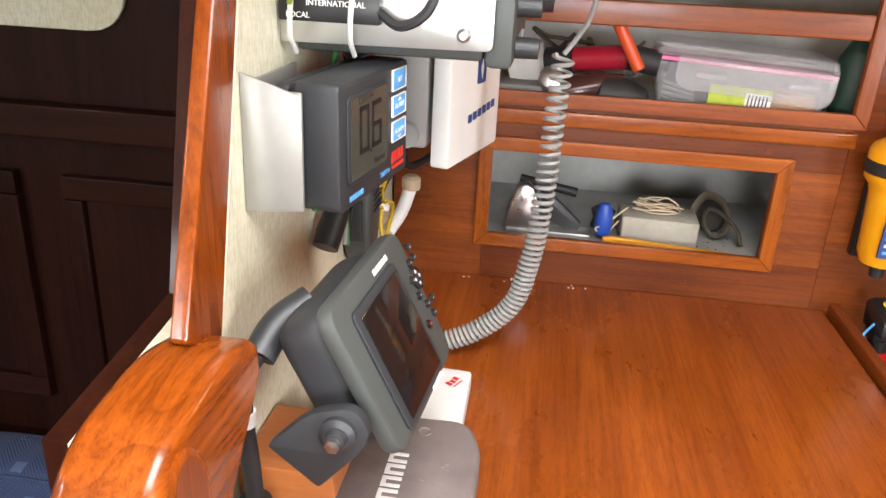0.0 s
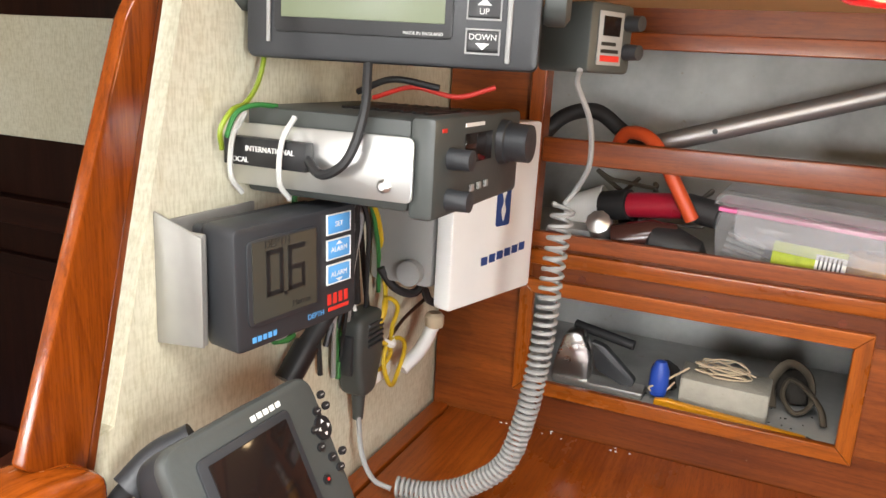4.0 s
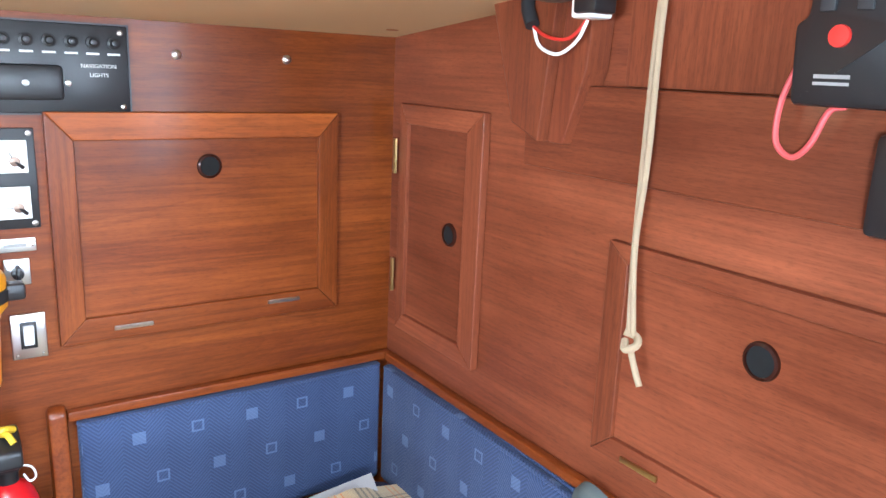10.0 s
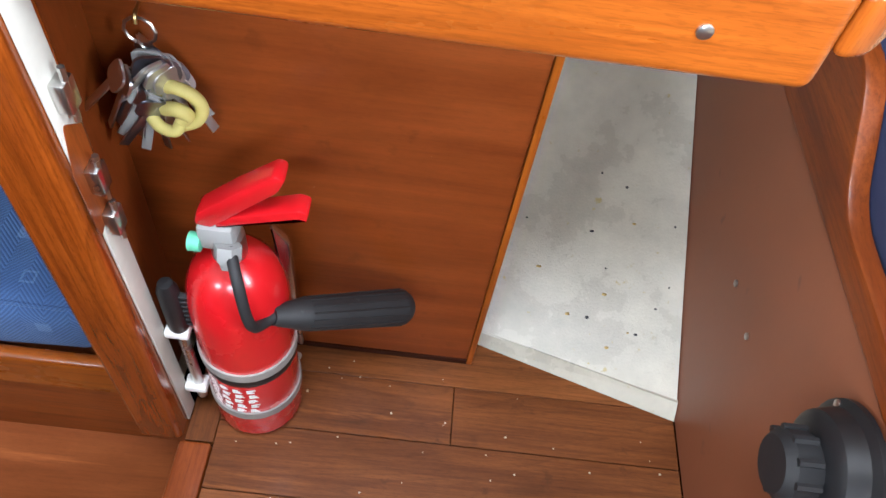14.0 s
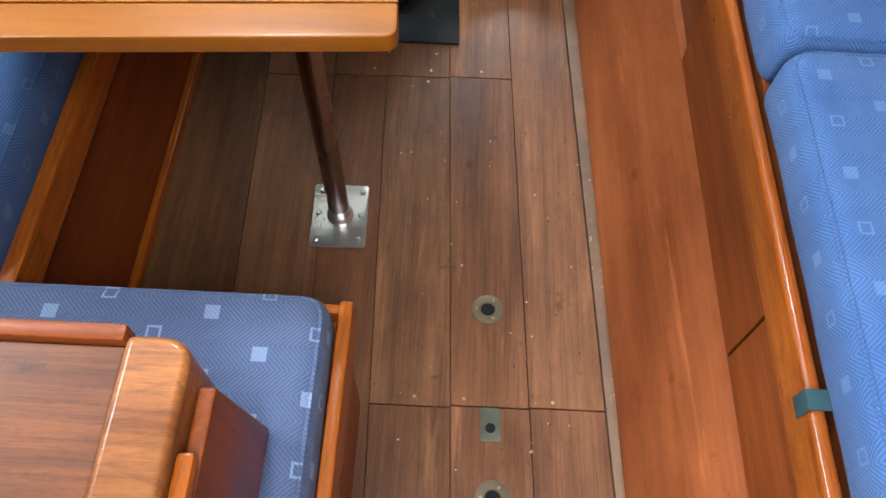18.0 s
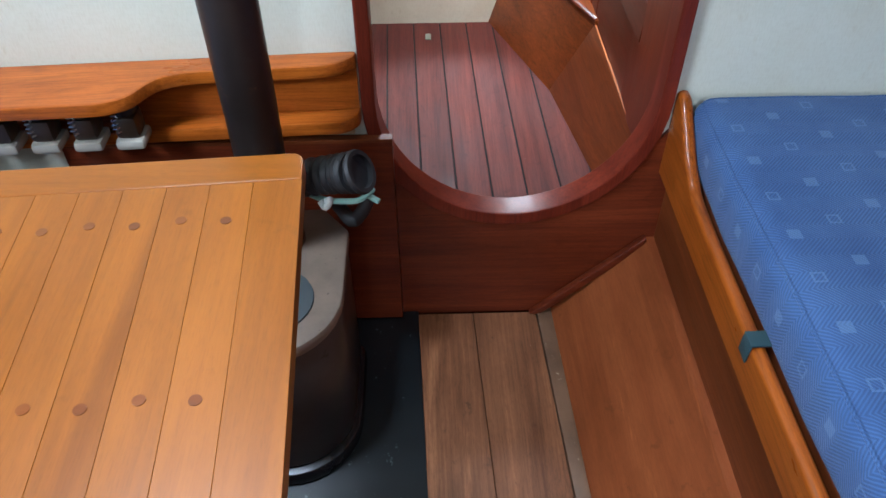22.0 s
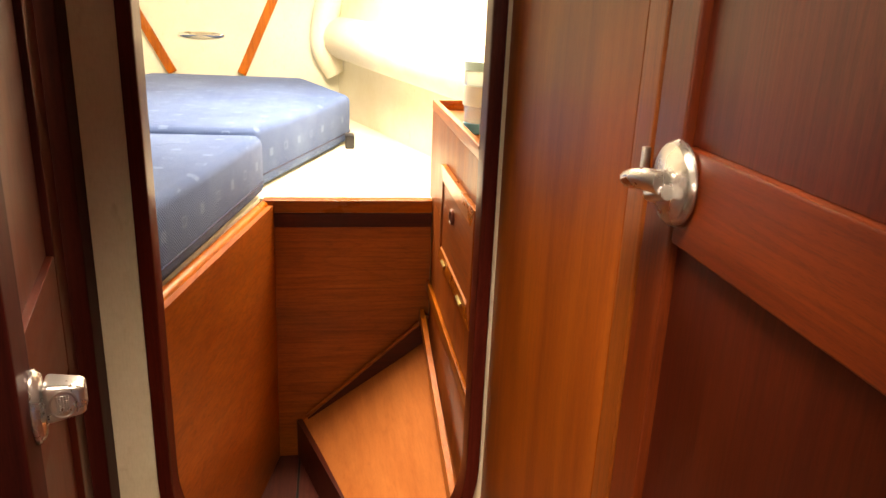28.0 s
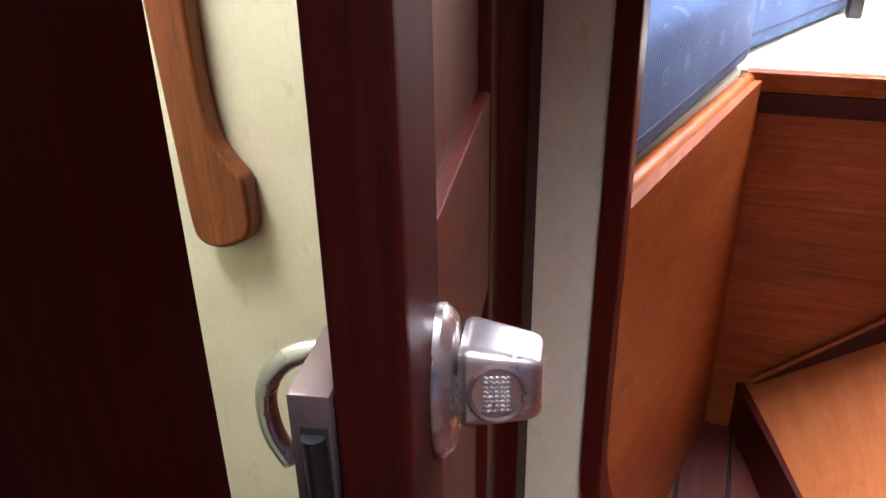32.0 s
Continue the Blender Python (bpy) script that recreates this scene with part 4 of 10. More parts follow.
part("lee_board", mesh_prism(rail, "x", 0.510, 0.534, 0.006, 2), timber("mahogany", "y"), berth, "shaped lee board rising at its end")
part("base", mesh_box(0.535, 1.034, -1.25, 1.004, 0.72, 0.80, 0), timber("dark", "y"), berth)
for cy, cz in ((0.828, 0.748), (0.722, 0.786)):
    part("clip", joined(mesh_box(0.503, 0.5128, cy - 0.016, cy + 0.016, cz - 0.010, cz + 0.010, 0.003), mesh_box(0.497, 0.503, cy - 0.010, cy + 0.004, cz - 0.005, cz + 0.012, 0.002)), BLACK, berth, "small black plastic clip")
part("ledge", mesh_box(0.535, 1.034, 0.990, 1.004, 1.130, 1.144, 0.003), timber("mahogany", "x"), berth)
part("side_ledge", mesh_box(1.020, 1.034, -1.25, 0.988, 1.130, 1.144, 0.003), timber("mahogany", "y"), berth)


def cushion(name, spans, mat, label, group, crown=0.008, radius=0.02):
    """A soft block with a slightly uneven face, rounded edges and a piped seam round its top."""
    x0, x1, y0, y1, z0, z1 = spans
    bm = mesh_box(x0, x1, y0, y1, z0, z1, radius, 4)
    bmesh.ops.subdivide_edges(bm, edges=[e for e in bm.edges if e.calc_length() > 0.15], cuts=7, use_grid_fill=True)

    def soft(p):
        n = noise.noise(p * 5.0) * crown + noise.noise(p * 17.0) * crown * 0.3
        return p + Vector((n * 0.5, n * 0.5, n))
    for v in bm.verts:
        v.co = soft(v.co)
    pad = solid(name, bm, mat, label, "cushion", group)
    k, h = radius * 0.30, z1 - radius * 0.30
    ring = rounded([(x0 + k, y0 + k), (x1 - k, y0 + k), (x1 - k, y1 - k), (x0 + k, y1 - k)], radius, 4)
    loop, n = [], len(ring)
    for i in range(n + 1):
        a, b = Vector(ring[i % n]), Vector(ring[(i + 1) % n])
        steps = max(1, int((b - a).length / 0.06)) if i < n else 1
        loop += [soft(Vector((*(a + (b - a) * j / steps), h))) for j in range(steps)]
    part("piping", mesh_tube(loop, 0.0034, 6, 1), mat, pad, "piped seam")
    return pad


cushion("berth_mattress", (0.536, 1.030, -1.20, 0.985, 0.802, 0.918), NAVY, "navy blue berth mattress", "berth cushions", 0.004, 0.03)
cushion("end_cushion", (0.545, 1.012, 0.981, 1.0035, 0.915, 1.127), CLOTH_X, "blue patterned cushion against the end of the berth", "berth cushions", 0.002, 0.009)
long_pad = cushion("side_cushion", (1.011, 1.0325, -1.18, 0.980, 0.915, 1.125), CLOTH_X, "long blue patterned back cushion along the berth", "berth cushions", 0.002, 0.009)
for ob in (long_pad, *long_pad.children):            # its top sags away from the corner
    for v in ob.data.vertices:
        v.co.z -= 0.085 * max(0.0, min(1.0, (v.co.z - 0.92) / 0.2)) * max(0.0, min(0.6, 0.56 - v.co.y))

# blanket: a rumpled sheet with the check in its own flat coordinates
def blanket():
    bm = bmesh.new()
    uv = bm.loops.layers.uv.new("cloth")
    nu, nv, grid = 48, 150, []
    for j in range(nv + 1):
        row = []
        for i in range(nu + 1):
            u, v = i / nu, j / nv
            y = 0.955 - 0.035 * max(0, min(1, (u - 0.45) / 0.3)) * (1 - v) - v * 1.75
            xl = 0.562 - 0.022 * min(1, v * 1.5) + 0.006 * math.sin(v * 17) + 0.016 * math.exp(-((y - 0.50) / 0.09) ** 2) + 0.003 * math.sin(v * 61)
            xr = 1.006 - 0.045 * min(1, v * 2.2) + 0.010 * math.sin(v * 23 + 1) + 0.004 * math.sin(v * 57)
            x = xl + (xr - xl) * u
            z = 0.932 + 0.006 * noise.noise((x * 6, y * 4, 0)) + 0.004 * noise.noise((x * 14, y * 12, 3))
            z += 0.018 * max(0, 1 - abs(u - 0.80) / 0.2) * max(0, 1 - v / 0.10) + 0.010 * max(0, 1 - abs(u - 0.55 - v) / 0.08) * max(0, 1 - v / 0.2)
            z += 0.016 * max(0, 1 - abs(v - 0.075 - 0.05 * (u - 0.7)) / 0.022) * max(0, min(1, (u - 0.45) / 0.3))
            z += 0.005 * abs(noise.noise((x * 9 + y * 5, y * 3, 7))) - 0.0015
            z -= 0.020 * max(0, 0.03 - u) / 0.03
            row.append((bm.verts.new((x, y, z)), (x, y)))
        grid.append(row)
    for j in range(nv):
        for i in range(nu):
            q = (grid[j][i], grid[j][i + 1], grid[j + 1][i + 1], grid[j + 1][i])
            f = bm.faces.new([a[0] for a in q])
            for loop, a in zip(f.loops, q):
                loop[uv].uv = a[1]
    bmesh.ops.recalc_face_normals(bm, faces=bm.faces)
    bmesh.ops.solidify(bm, geom=bm.faces[:], thickness=0.003)
    return bm


solid("sheet_corner", quad_board((0.84, 0.905, 0.931), (0.965, 0.890, 0.934), (0.975, 0.9435, 0.953), (0.85, 0.9435, 0.940), 0.004), plain("pale_sheet", (0.48, 0.45, 0.43), 0.9, relief=0.3), "pale bed sheet corner at the end of the berth", "sheet")
solid("check_blanket", blanket(), PLAID, "cream and black checked blanket spread over the berth", "blanket")

# ---- wall fittings beside and above the chart table ----
def casing(name, x0, x1, z0, z1, w, y0, y1, tone, label):
    """A mitred moulding round an opening in the chart wall."""
    t = thing(name, ((x0 + x1) / 2, y1, z0), label, "moulding", "shelf mouldings")
    for side, pts in (("top", [(x0 - w, z1 + w), (x1 + w, z1 + w), (x1, z1), (x0, z1)]), ("bottom", [(x0 - w, z0 - w), (x0, z0), (x1, z0), (x1 + w, z0 - w)]),
                      ("left", [(x0 - w, z1 + w), (x0, z1), (x0, z0), (x0 - w, z0 - w)]), ("right", [(x1 + w, z1 + w), (x1 + w, z0 - w), (x1, z0), (x1, z1)])):
        part("rail" if side in ("top", "bottom") else "stile", mesh_prism(pts, "y", y0, y1, 0.0016), timber(tone, "x" if side in ("top", "bottom") else "z"), t)
    return t


upper_shelf = casing("upper_shelf_frame", -0.075, 0.378, 1.384, 1.612, 0.019, 0.994, 1.0045, "mahogany", "mitred wooden moulding round the upper shelf opening")
part("retaining_rail", mesh_box(-0.0745, 0.3775, 0.998, 1.012, 1.472, 1.503, 0.003), timber("mahogany", "x"), upper_shelf, "wooden rail across the shelf")
casing("lower_shelf_frame", -0.068, 0.303, 1.182, 1.302, 0.019, 0.994, 1.0045, "teak", "mitred wooden moulding round the lower shelf opening")
ledge = thing("shelf_ledge", (0.1, 1.0, 1.340), "wooden ledge strip between the two shelves with round plugs", "ledge")
part("strip", mesh_box(-0.20, 0.39, 0.996, 1.0045, 1.340, 1.360, 0.003), timber("teak", "x"), ledge)
for px, pz in ((-0.009, 1.333), (0.141, 1.333), (0.288, 1.333)):
    part("plug", mesh_lathe([(0.0048, 0), (0.0048, 0.0012), (0, 0.0013)], (px, 1.0046, pz - 0.006), Matrix.Rotation(radians(90), 4, "X"), 10), timber("red", "x"), ledge, "round wooden plug")


def drop_door(name, outer, inner, depth, tone, label, axis="x"):
    """A framed locker door in the chart wall (x, z) or the berth wall (y, z)."""
    a0, a1, z0, z1 = outer
    b0, b1, c0, c1 = inner
    t = thing(name, ((a0 + a1) / 2, 1.0, z0) if axis == "x" else (1.03, (a0 + a1) / 2, z0), label, "locker door", "locker doors")
    lo, mid, hi = depth
    ext = "y" if axis == "x" else "x"
    part("panel", mesh_prism([(b0, c0), (b1, c0), (b1, c1), (b0, c1)], ext, mid, hi), timber(tone, axis), t)
    for nm, pts, g in (("rail", [(a0, z1), (a1, z1), (b1, c1), (b0, c1)], axis), ("rail", [(a0, z0), (b0, c0), (b1, c0), (a1, z0)], axis),
                       ("stile", [(a0, z1), (b0, c1), (b0, c0), (a0, z0)], "z"), ("stile", [(a1, z1), (a1, z0), (b1, c0), (b1, c1)], "z")):
        part(nm, mesh_prism(pts, ext, lo, hi, 0.0018), timber(tone, g), t)
    return t


doorA = drop_door("chart_locker_door", (0.534, 0.932, 1.237, 1.542), (0.566, 0.900, 1.271, 1.506), (0.992, 0.999, 1.0045), "wall", "framed drop-down locker door with a finger hole")
doorB = drop_door("corner_locker_door", (0.748, 0.962, 1.198, 1.560), (0.785, 0.940, 1.225, 1.530), (1.022, 1.029, 1.0345), "berthwall", "narrow framed locker door with brass hinges", "y")
doorC = drop_door("berth_locker_door", (0.150, 0.512, 1.190, 1.440), (0.178, 0.482, 1.216, 1.418), (1.024, 1.030, 1.0345), "berthwall", "framed drop-down door above the berth", "y")


def finger_hole(at, axis, r, parent):
    turn = Matrix.Rotation(radians(90), 4, "X") if axis == "y" else Matrix.Rotation(radians(-90), 4, "Y")
    hole = part("finger_hole", mesh_lathe([(r, 0.0005), (r, 0.0015), (0, 0.0015)], at, turn, 24), DEEP, parent, "dark round finger hole")
    part("rim", mesh_lathe([(r, 0.0), (r, 0.004), (r + 0.003, 0.003), (r + 0.004, 0.0)], at, turn, 24), timber("dark", "z"), hole)


finger_hole((0.737, 0.9988, 1.468), "y", 0.0135, doorA)
finger_hole((1.0288, 0.824, 1.380), "x", 0.0135, doorB)
finger_hole((1.0298, 0.318, 1.366), "x", 0.0150, doorC)
for hx, hz in ((0.625, 1.2535), (0.842, 1.2600)):
    part("hinge", joined(mesh_box(hx - 0.025, hx + 0.025, 0.9895, 0.9918, hz - 0.003, hz + 0.003, 0.001), mesh_tube([(hx - 0.025, 0.990, hz), (hx + 0.025, 0.990, hz)], 0.0024, 6, 1)), STEEL, doorA, "thin steel hinge")
for hz in (1.478, 1.286):
    part("hinge", joined(mesh_box(1.019, 1.0218, 0.966, 0.976, hz - 0.027, hz + 0.027, 0.001), mesh_tube([(1.019, 0.968, hz - 0.027), (1.019, 0.968, hz + 0.027)], 0.003, 6, 1)), BRASS, doorB, "brass hinge")
for hy in (0.437, 0.238):
    part("hinge", mesh_box(1.0205, 1.0238, hy - 0.026, hy + 0.026, 1.196, 1.203, 0.001), BRASS, doorC, "brass hinge")
for sx in (0.699, 0.854):
    solid("round_screw", mesh_lathe([(0.0065, 0), (0.0065, 0.002), (0.004, 0.004), (0, 0.0045)], (sx, 1.0045, 1.617), Matrix.Rotation(radians(90), 4, "X"), 14), STEEL, "chrome screw head in the wooden wall", "screw", "wall screws")


def plate_y(name, x0, x1, z0, z1, y0, y1, mat, label, category, group=""):
    t = thing(name, ((x0 + x1) / 2, y1, z0), label, category, group)
    part("plate", mesh_box(x0, x1, y0, y1, z0, z1, 0.0012), mat, t)
    return t


def screws_y(t, x0, x1, z0, z1, y, inset=0.008, r=0.0036):
    for x in (x0 + inset, x1 - inset):
        for z in (z0 + inset, z1 - inset):
            part("screw", mesh_lathe([(r, 0), (r, 0.001), (r * 0.6, 0.002), (0, 0.002)], (x, y, z), Matrix.Rotation(radians(90), 4, "X"), 10), STEEL, t)


FACE_Y = Matrix.Rotation(radians(90), 4, "X")          # lettering that faces the chart table
nav = plate_y("navigation_light_panel", 0.454, 0.637, 1.540, 1.648, 1.0005, 1.0045, BLACK, "black switch panel lettered for navigation lights", "switch panel")
part("border", joined(*[mesh_box(*s, bevel=0) for s in ((0.4515, 0.4538, 1.001, 1.0045, 1.5375, 1.6505), (0.6372, 0.6395, 1.001, 1.0045, 1.5375, 1.6505), (0.4538, 0.6372, 1.001, 1.0045, 1.5375, 1.5398), (0.4538, 0.6372, 1.001, 1.0045, 1.6482, 1.6505))]), SLATE, nav)
screws_y(nav, 0.454, 0.637, 1.540, 1.648, 1.0003)
for i in range(7):
    sx = 0.474 + i * 0.0245
    sw = part("rocker_switch", mesh_lathe([(0.008, 0), (0.008, 0.003), (0.005, 0.004), (0.004, 0.010), (0, 0.011)], (sx, 1.0003, 1.627), FACE_Y, 12), BLACK, nav)
    part("caption", mesh_box(sx - 0.008, sx + 0.007, 0.9998, 1.0004, 1.612, 1.6145, 0), PRINTWHITE, nav)
part("fuse_cover", mesh_box(0.474, 0.560, 0.988, 1.0003, 1.556, 1.598, 0.006), BLACK, nav, "raised black fuse cover")
for sx in (0.466, 0.518, 0.566):
    part("cover_screw", mesh_lathe([(0.004, 0), (0.004, 0.0012), (0, 0.0022)], (sx, 0.9878 if sx == 0.518 else 1.0002, 1.5765), FACE_Y, 10), STEEL, nav)
lettering("lettering", "NAVIGATION", 0.0068, PRINTWHITE, nav, Matrix.Translation((0.602, 0.9998, 1.598)) @ FACE_Y)
lettering("lettering", "LIGHTS", 0.0068, PRINTWHITE, nav, Matrix.Translation((0.602, 0.9998, 1.587)) @ FACE_Y)

gauges = plate_y("battery_gauges", 0.460, 0.523, 1.398, 1.522, 0.999, 1.0045, BLACK, "black plate with two white battery meters", "meter")
screws_y(gauges, 0.460, 0.523, 1.398, 1.522, 0.9988, 0.006)
for gz, tip in ((1.488, (-0.006, 0.012)), (1.431, (-0.016, 0.0))):
    dial = part("dial", mesh_box(0.471, 0.514, 0.994, 0.9988, gz - 0.020, gz + 0.020, 0.001), LABELWHITE, gauges, "white square meter face")
    part("pivot", mesh_lathe([(0.006, 0), (0.006, 0.002), (0, 0.003)], (0.500, 0.9938, gz - 0.006), FACE_Y, 14), BRONZE, dial)
    part("needle", mesh_tube([(0.500, 0.9930, gz - 0.006), (0.500 + tip[0], 0.9930, gz - 0.006 + tip[1])], 0.0006, 5, 1), PRINTBLACK, dial)
    part("corner_screw", mesh_tube([(0.500, 0.9932, gz - 0.006), (0.509, 0.9932, gz - 0.014)], 0.0026, 6, 1), BLACK, dial)
    part("scale", mesh_tube([(0.475, 0.9936, gz + 0.002), (0.484, 0.9936, gz + 0.012), (0.496, 0.9936, gz + 0.014)], 0.0005, 4), PRINTBLACK, dial)
tag = plate_y("engraved_label", 0.469, 0.516, 1.368, 1.385, 1.002, 1.0045, ALLOY, "small engraved metal label plate", "label")
part("engraving", mesh_box(0.480, 0.505, 1.0012, 1.0022, 1.3745, 1.3785, 0), PALEGREY, tag)
for sx in (0.473, 0.512):
    part("screw", mesh_lathe([(0.0025, 0), (0.0025, 0.001), (0, 0.0015)], (sx, 1.0018, 1.3765), FACE_Y, 8), STEEL, tag)
key = plate_y("key_switch", 0.478, 0.507, 1.325, 1.359, 1.001, 1.0045, ALLOY, "metal plate with a black rotary switch", "switch")
part("knob", joined(mesh_lathe([(0.0075, 0), (0.007, 0.008), (0, 0.009)], (0.4925, 1.0008, 1.341), FACE_Y, 16), mesh_box(0.490, 0.495, 0.982, 1.000, 1.328, 1.352, 0.002)), BLACK, key)
lite = plate_y("light_switch", 0.479, 0.519, 1.226, 1.286, 1.000, 1.0045, STEEL, "steel plate with a white rocker switch", "switch")
part("surround", mesh_box(0.489, 0.508, 0.9975, 1.0002, 1.240, 1.276, 0.001), BLACK, lite)
part("rocker", mesh_prism([(0.9973, 1.244), (0.9973, 1.272), (0.991, 1.270), (0.994, 1.256)], "x", 0.4925, 0.5045, 0.001), WHITE, lite)
screws_y(lite, 0.479, 0.519, 1.226, 1.286, 0.9998, 0.005, 0.002)

# emergency beacon
bx, by = 0.433, 0.948
beacon = thing("emergency_beacon", (bx, by, 1.17), "yellow emergency radio beacon clipped to the wall", "beacon")
part("body", mesh_lathe([(0.010, 1.206), (0.024, 1.210), (0.029, 1.224), (0.033, 1.30), (0.036, 1.31), (0.043, 1.318), (0.0435, 1.325), (0.0435, 1.352), (0.041, 1.358), (0.030, 1.366), (0.017, 1.369), (0, 1.369)], (bx, by, 0), "z", 32), YELLOW, beacon)
part("band", mesh_lathe([(0.0436, 1.325), (0.0452, 1.326), (0.0452, 1.340), (0.0436, 1.341)], (bx, by, 0), "z", 32), RUBBER, beacon, "black strap")
part("clip", joined(mesh_box(bx + 0.040, bx + 0.062, by - 0.012, by + 0.012, 1.324, 1.344, 0.004), mesh_box(bx - 0.02, bx + 0.02, by + 0.040, 1.0045, 1.20, 1.34, 0.004)), BLACK, beacon)
part("foot", mesh_lathe([(0, 1.190), (0.008, 1.191), (0.010, 1.206)], (bx, by, 0), "z", 16), RUBBER, beacon, "black foot")
cap = part("head", joined(mesh_box(bx - 0.014, bx + 0.014, by - 0.014, by + 0.012, 1.366, 1.388, 0.004), mesh_box(bx - 0.012, bx + 0.012, by - 0.010, by + 0.010, 1.386, 1.396, 0.004)), WHITE, beacon, "white lens block")
part("yellow_cap", mesh_box(bx - 0.013, bx + 0.013, by - 0.008, by + 0.012, 1.3965, 1.402, 0.002), YELLOW, cap)
part("aerial", mesh_lathe([(0.0055, 1.402), (0.0055, 1.413), (0, 1.413)], (bx, by, 0), "z", 12), SLATE, cap)
part("aerial_tip", mesh_box(bx - 0.006, bx + 0.006, by - 0.006, by + 0.006, 1.4132, 1.422, 0.001), LABELWHITE, cap)
part("trigger", mesh_box(bx - 0.002, bx + 0.014, by - 0.042, by - 0.020, 1.353, 1.371, 0.003), RED, beacon, "red test trigger")
part("badge", mesh_lathe([(0.010, 0), (0.010, 0.001), (0, 0.001)], (bx + 0.004, by - 0.0432, 1.347), FACE_Y @ Matrix.Diagonal((1.1, 0.4, 1, 1)), 16), SKYBLUE, beacon)
lab = part("label", mesh_box(bx - 0.020, bx + 0.018, by - 0.0345, by - 0.031, 1.228, 1.290, 0), PRINTBLUE, beacon, "blue instruction label")
for k in range(6):
    part("print", mesh_box(bx - 0.016, bx - 0.004 + 0.002 * (k % 3), by - 0.0352, by - 0.0346, 1.233 + k * 0.009, 1.237 + k * 0.009, 0), PRINTWHITE if k % 2 else SKYBLUE, lab)
    part("print", mesh_box(bx + 0.002, bx + 0.014, by - 0.0352, by - 0.0346, 1.233 + k * 0.009, 1.238 + k * 0.009, 0), YELLOW if k % 2 else PRINTWHITE, lab)

# dome lamp under the side deck
DOME = Matrix.Translation((0.250, 0.722, 1.6865)) @ Matrix.Rotation(radians(-6), 4, "X") @ Matrix.Diagonal((0.8, 0.8, 0.8, 1))
dome = thing("dome_lamp", (0.253, 0.72, 1.69), "chrome dome lamp with a lit lens and red shade", "lamp")
part("rim", mesh_lathe([(0.062, 0.0), (0.062, -0.003), (0.050, -0.006), (0.048, -0.020), (0.046, -0.024), (0.044, -0.026), (0.0, -0.026)], (0, 0, 0), "z", 32), CHROME, dome, m=DOME)
part("lens", mesh_lathe([(0.040, -0.0265), (0.041, -0.031), (0.037, -0.039), (0.024, -0.046), (0, -0.048)], (0, 0, 0), "z", 32), glow("lamp_lens", (1.0, 0.56, 0.24), 1.7), dome, "glowing lens", m=DOME)
SHADE = DOME @ Matrix.Translation((-0.003, 0.004, 0.008)) @ Matrix.Rotation(radians(12), 4, "X")
part("shade", mesh_lathe([(0.0515, -0.040), (0.0505, -0.048), (0.044, -0.057), (0.030, -0.064), (0, -0.067), (0, -0.064), (0.029, -0.061), (0.042, -0.054), (0.0480, -0.047), (0.0498, -0.040)], (0, 0, 0), "z", 36), clear("red_lens", (0.55, 0.01, 0.01), 0.15, 0.6), dome, "red glass bowl", m=SHADE)
for k in range(3):
    a = radians(40 + 120 * k)
    part("lug", mesh_lathe([(0.008, 0), (0.008, -0.004), (0, -0.005)], (0.063 * math.cos(a), 0.063 * math.sin(a), -0.001), "z", 12), CHROME, dome, m=DOME)
part("switch", mesh_box(0.012, 0.030, -0.056, -0.044, -0.018, -0.006, 0.003), CHROME, dome, m=DOME)
bulb = bpy.data.lights.new("dome_bulb", "POINT")
bulb.energy, bulb.color, bulb.shadow_soft_size = DOME_WATTS, (1.0, 0.72, 0.40), 0.03
new("dome_bulb", bulb).location = (0.250, 0.714, 1.592)

grab = thing("handrail", (-0.04, 0.58, 1.77), "round wooden grab rail under the coachroof", "handrail")
part("rail", mesh_tube([(-0.22, 0.566, 1.774), (0.10, 0.566, 1.772), (0.150, 0.567, 1.770), (0.168, 0.570, 1.769)], lambda s: 0.019 if s < 0.9 else 0.019 * math.sqrt(max(0.05, 1 - ((s - 0.9) / 0.1) ** 2)), 14), timber("mahogany", "x"), grab)
part("block", mesh_box(-0.12, -0.08, 0.580, 0.5995, 1.757, 1.787, 0.004), timber("mahogany", "x"), grab)
knee = thing("knee_bracket", (1.0, 0.60, 1.70), "shaped varnished knee of two boards under the beam end", "bracket")
part("cheek", mesh_prism([(0.700, 1.706), (0.648, 1.556), (0.600, 1.538), (0.560, 1.90), (0.70, 1.90)], "x", 0.986, 1.0345, 0.003), timber("berthwall", "z"), knee)
part("side_board", mesh_prism([(0.5995, 1.538), (0.574, 1.537), (0.545, 1.62), (0.530, 1.90), (0.5595, 1.90)], "x", 1.000, 1.0345, 0.003), timber("berthwall", "z"), knee, "narrower board set back beside it")
for px, py in ((0.985, 0.93),):
    solid("deckhead_plug", mesh_lathe([(0.009, 0), (0.009, -0.001), (0, -0.002)], (px, py, 1.6655), "z", 14), timber("teak", "x"), "round wooden plug in the deckhead", "plug")

# ---- instruments on the bulkhead ----
def bars(parent, m, mat, spans, name="print"):
    """Small print that stands for writing too small or not to be copied."""
    for x0, x1, y0, y1 in spans:
        part(name, mesh_box(x0, x1, y0, y1, 0, 0.0006, 0), mat, parent, m=m)


def body(w, h, d, r, bevel=0.003):
    """An upright case: its front at z = 0, its back at -d, round its centre."""
    return mesh_prism(rounded([(-w / 2, -h / 2), (w / 2, -h / 2), (w / 2, h / 2), (-w / 2, h / 2)], r), "z", -d, 0, bevel)


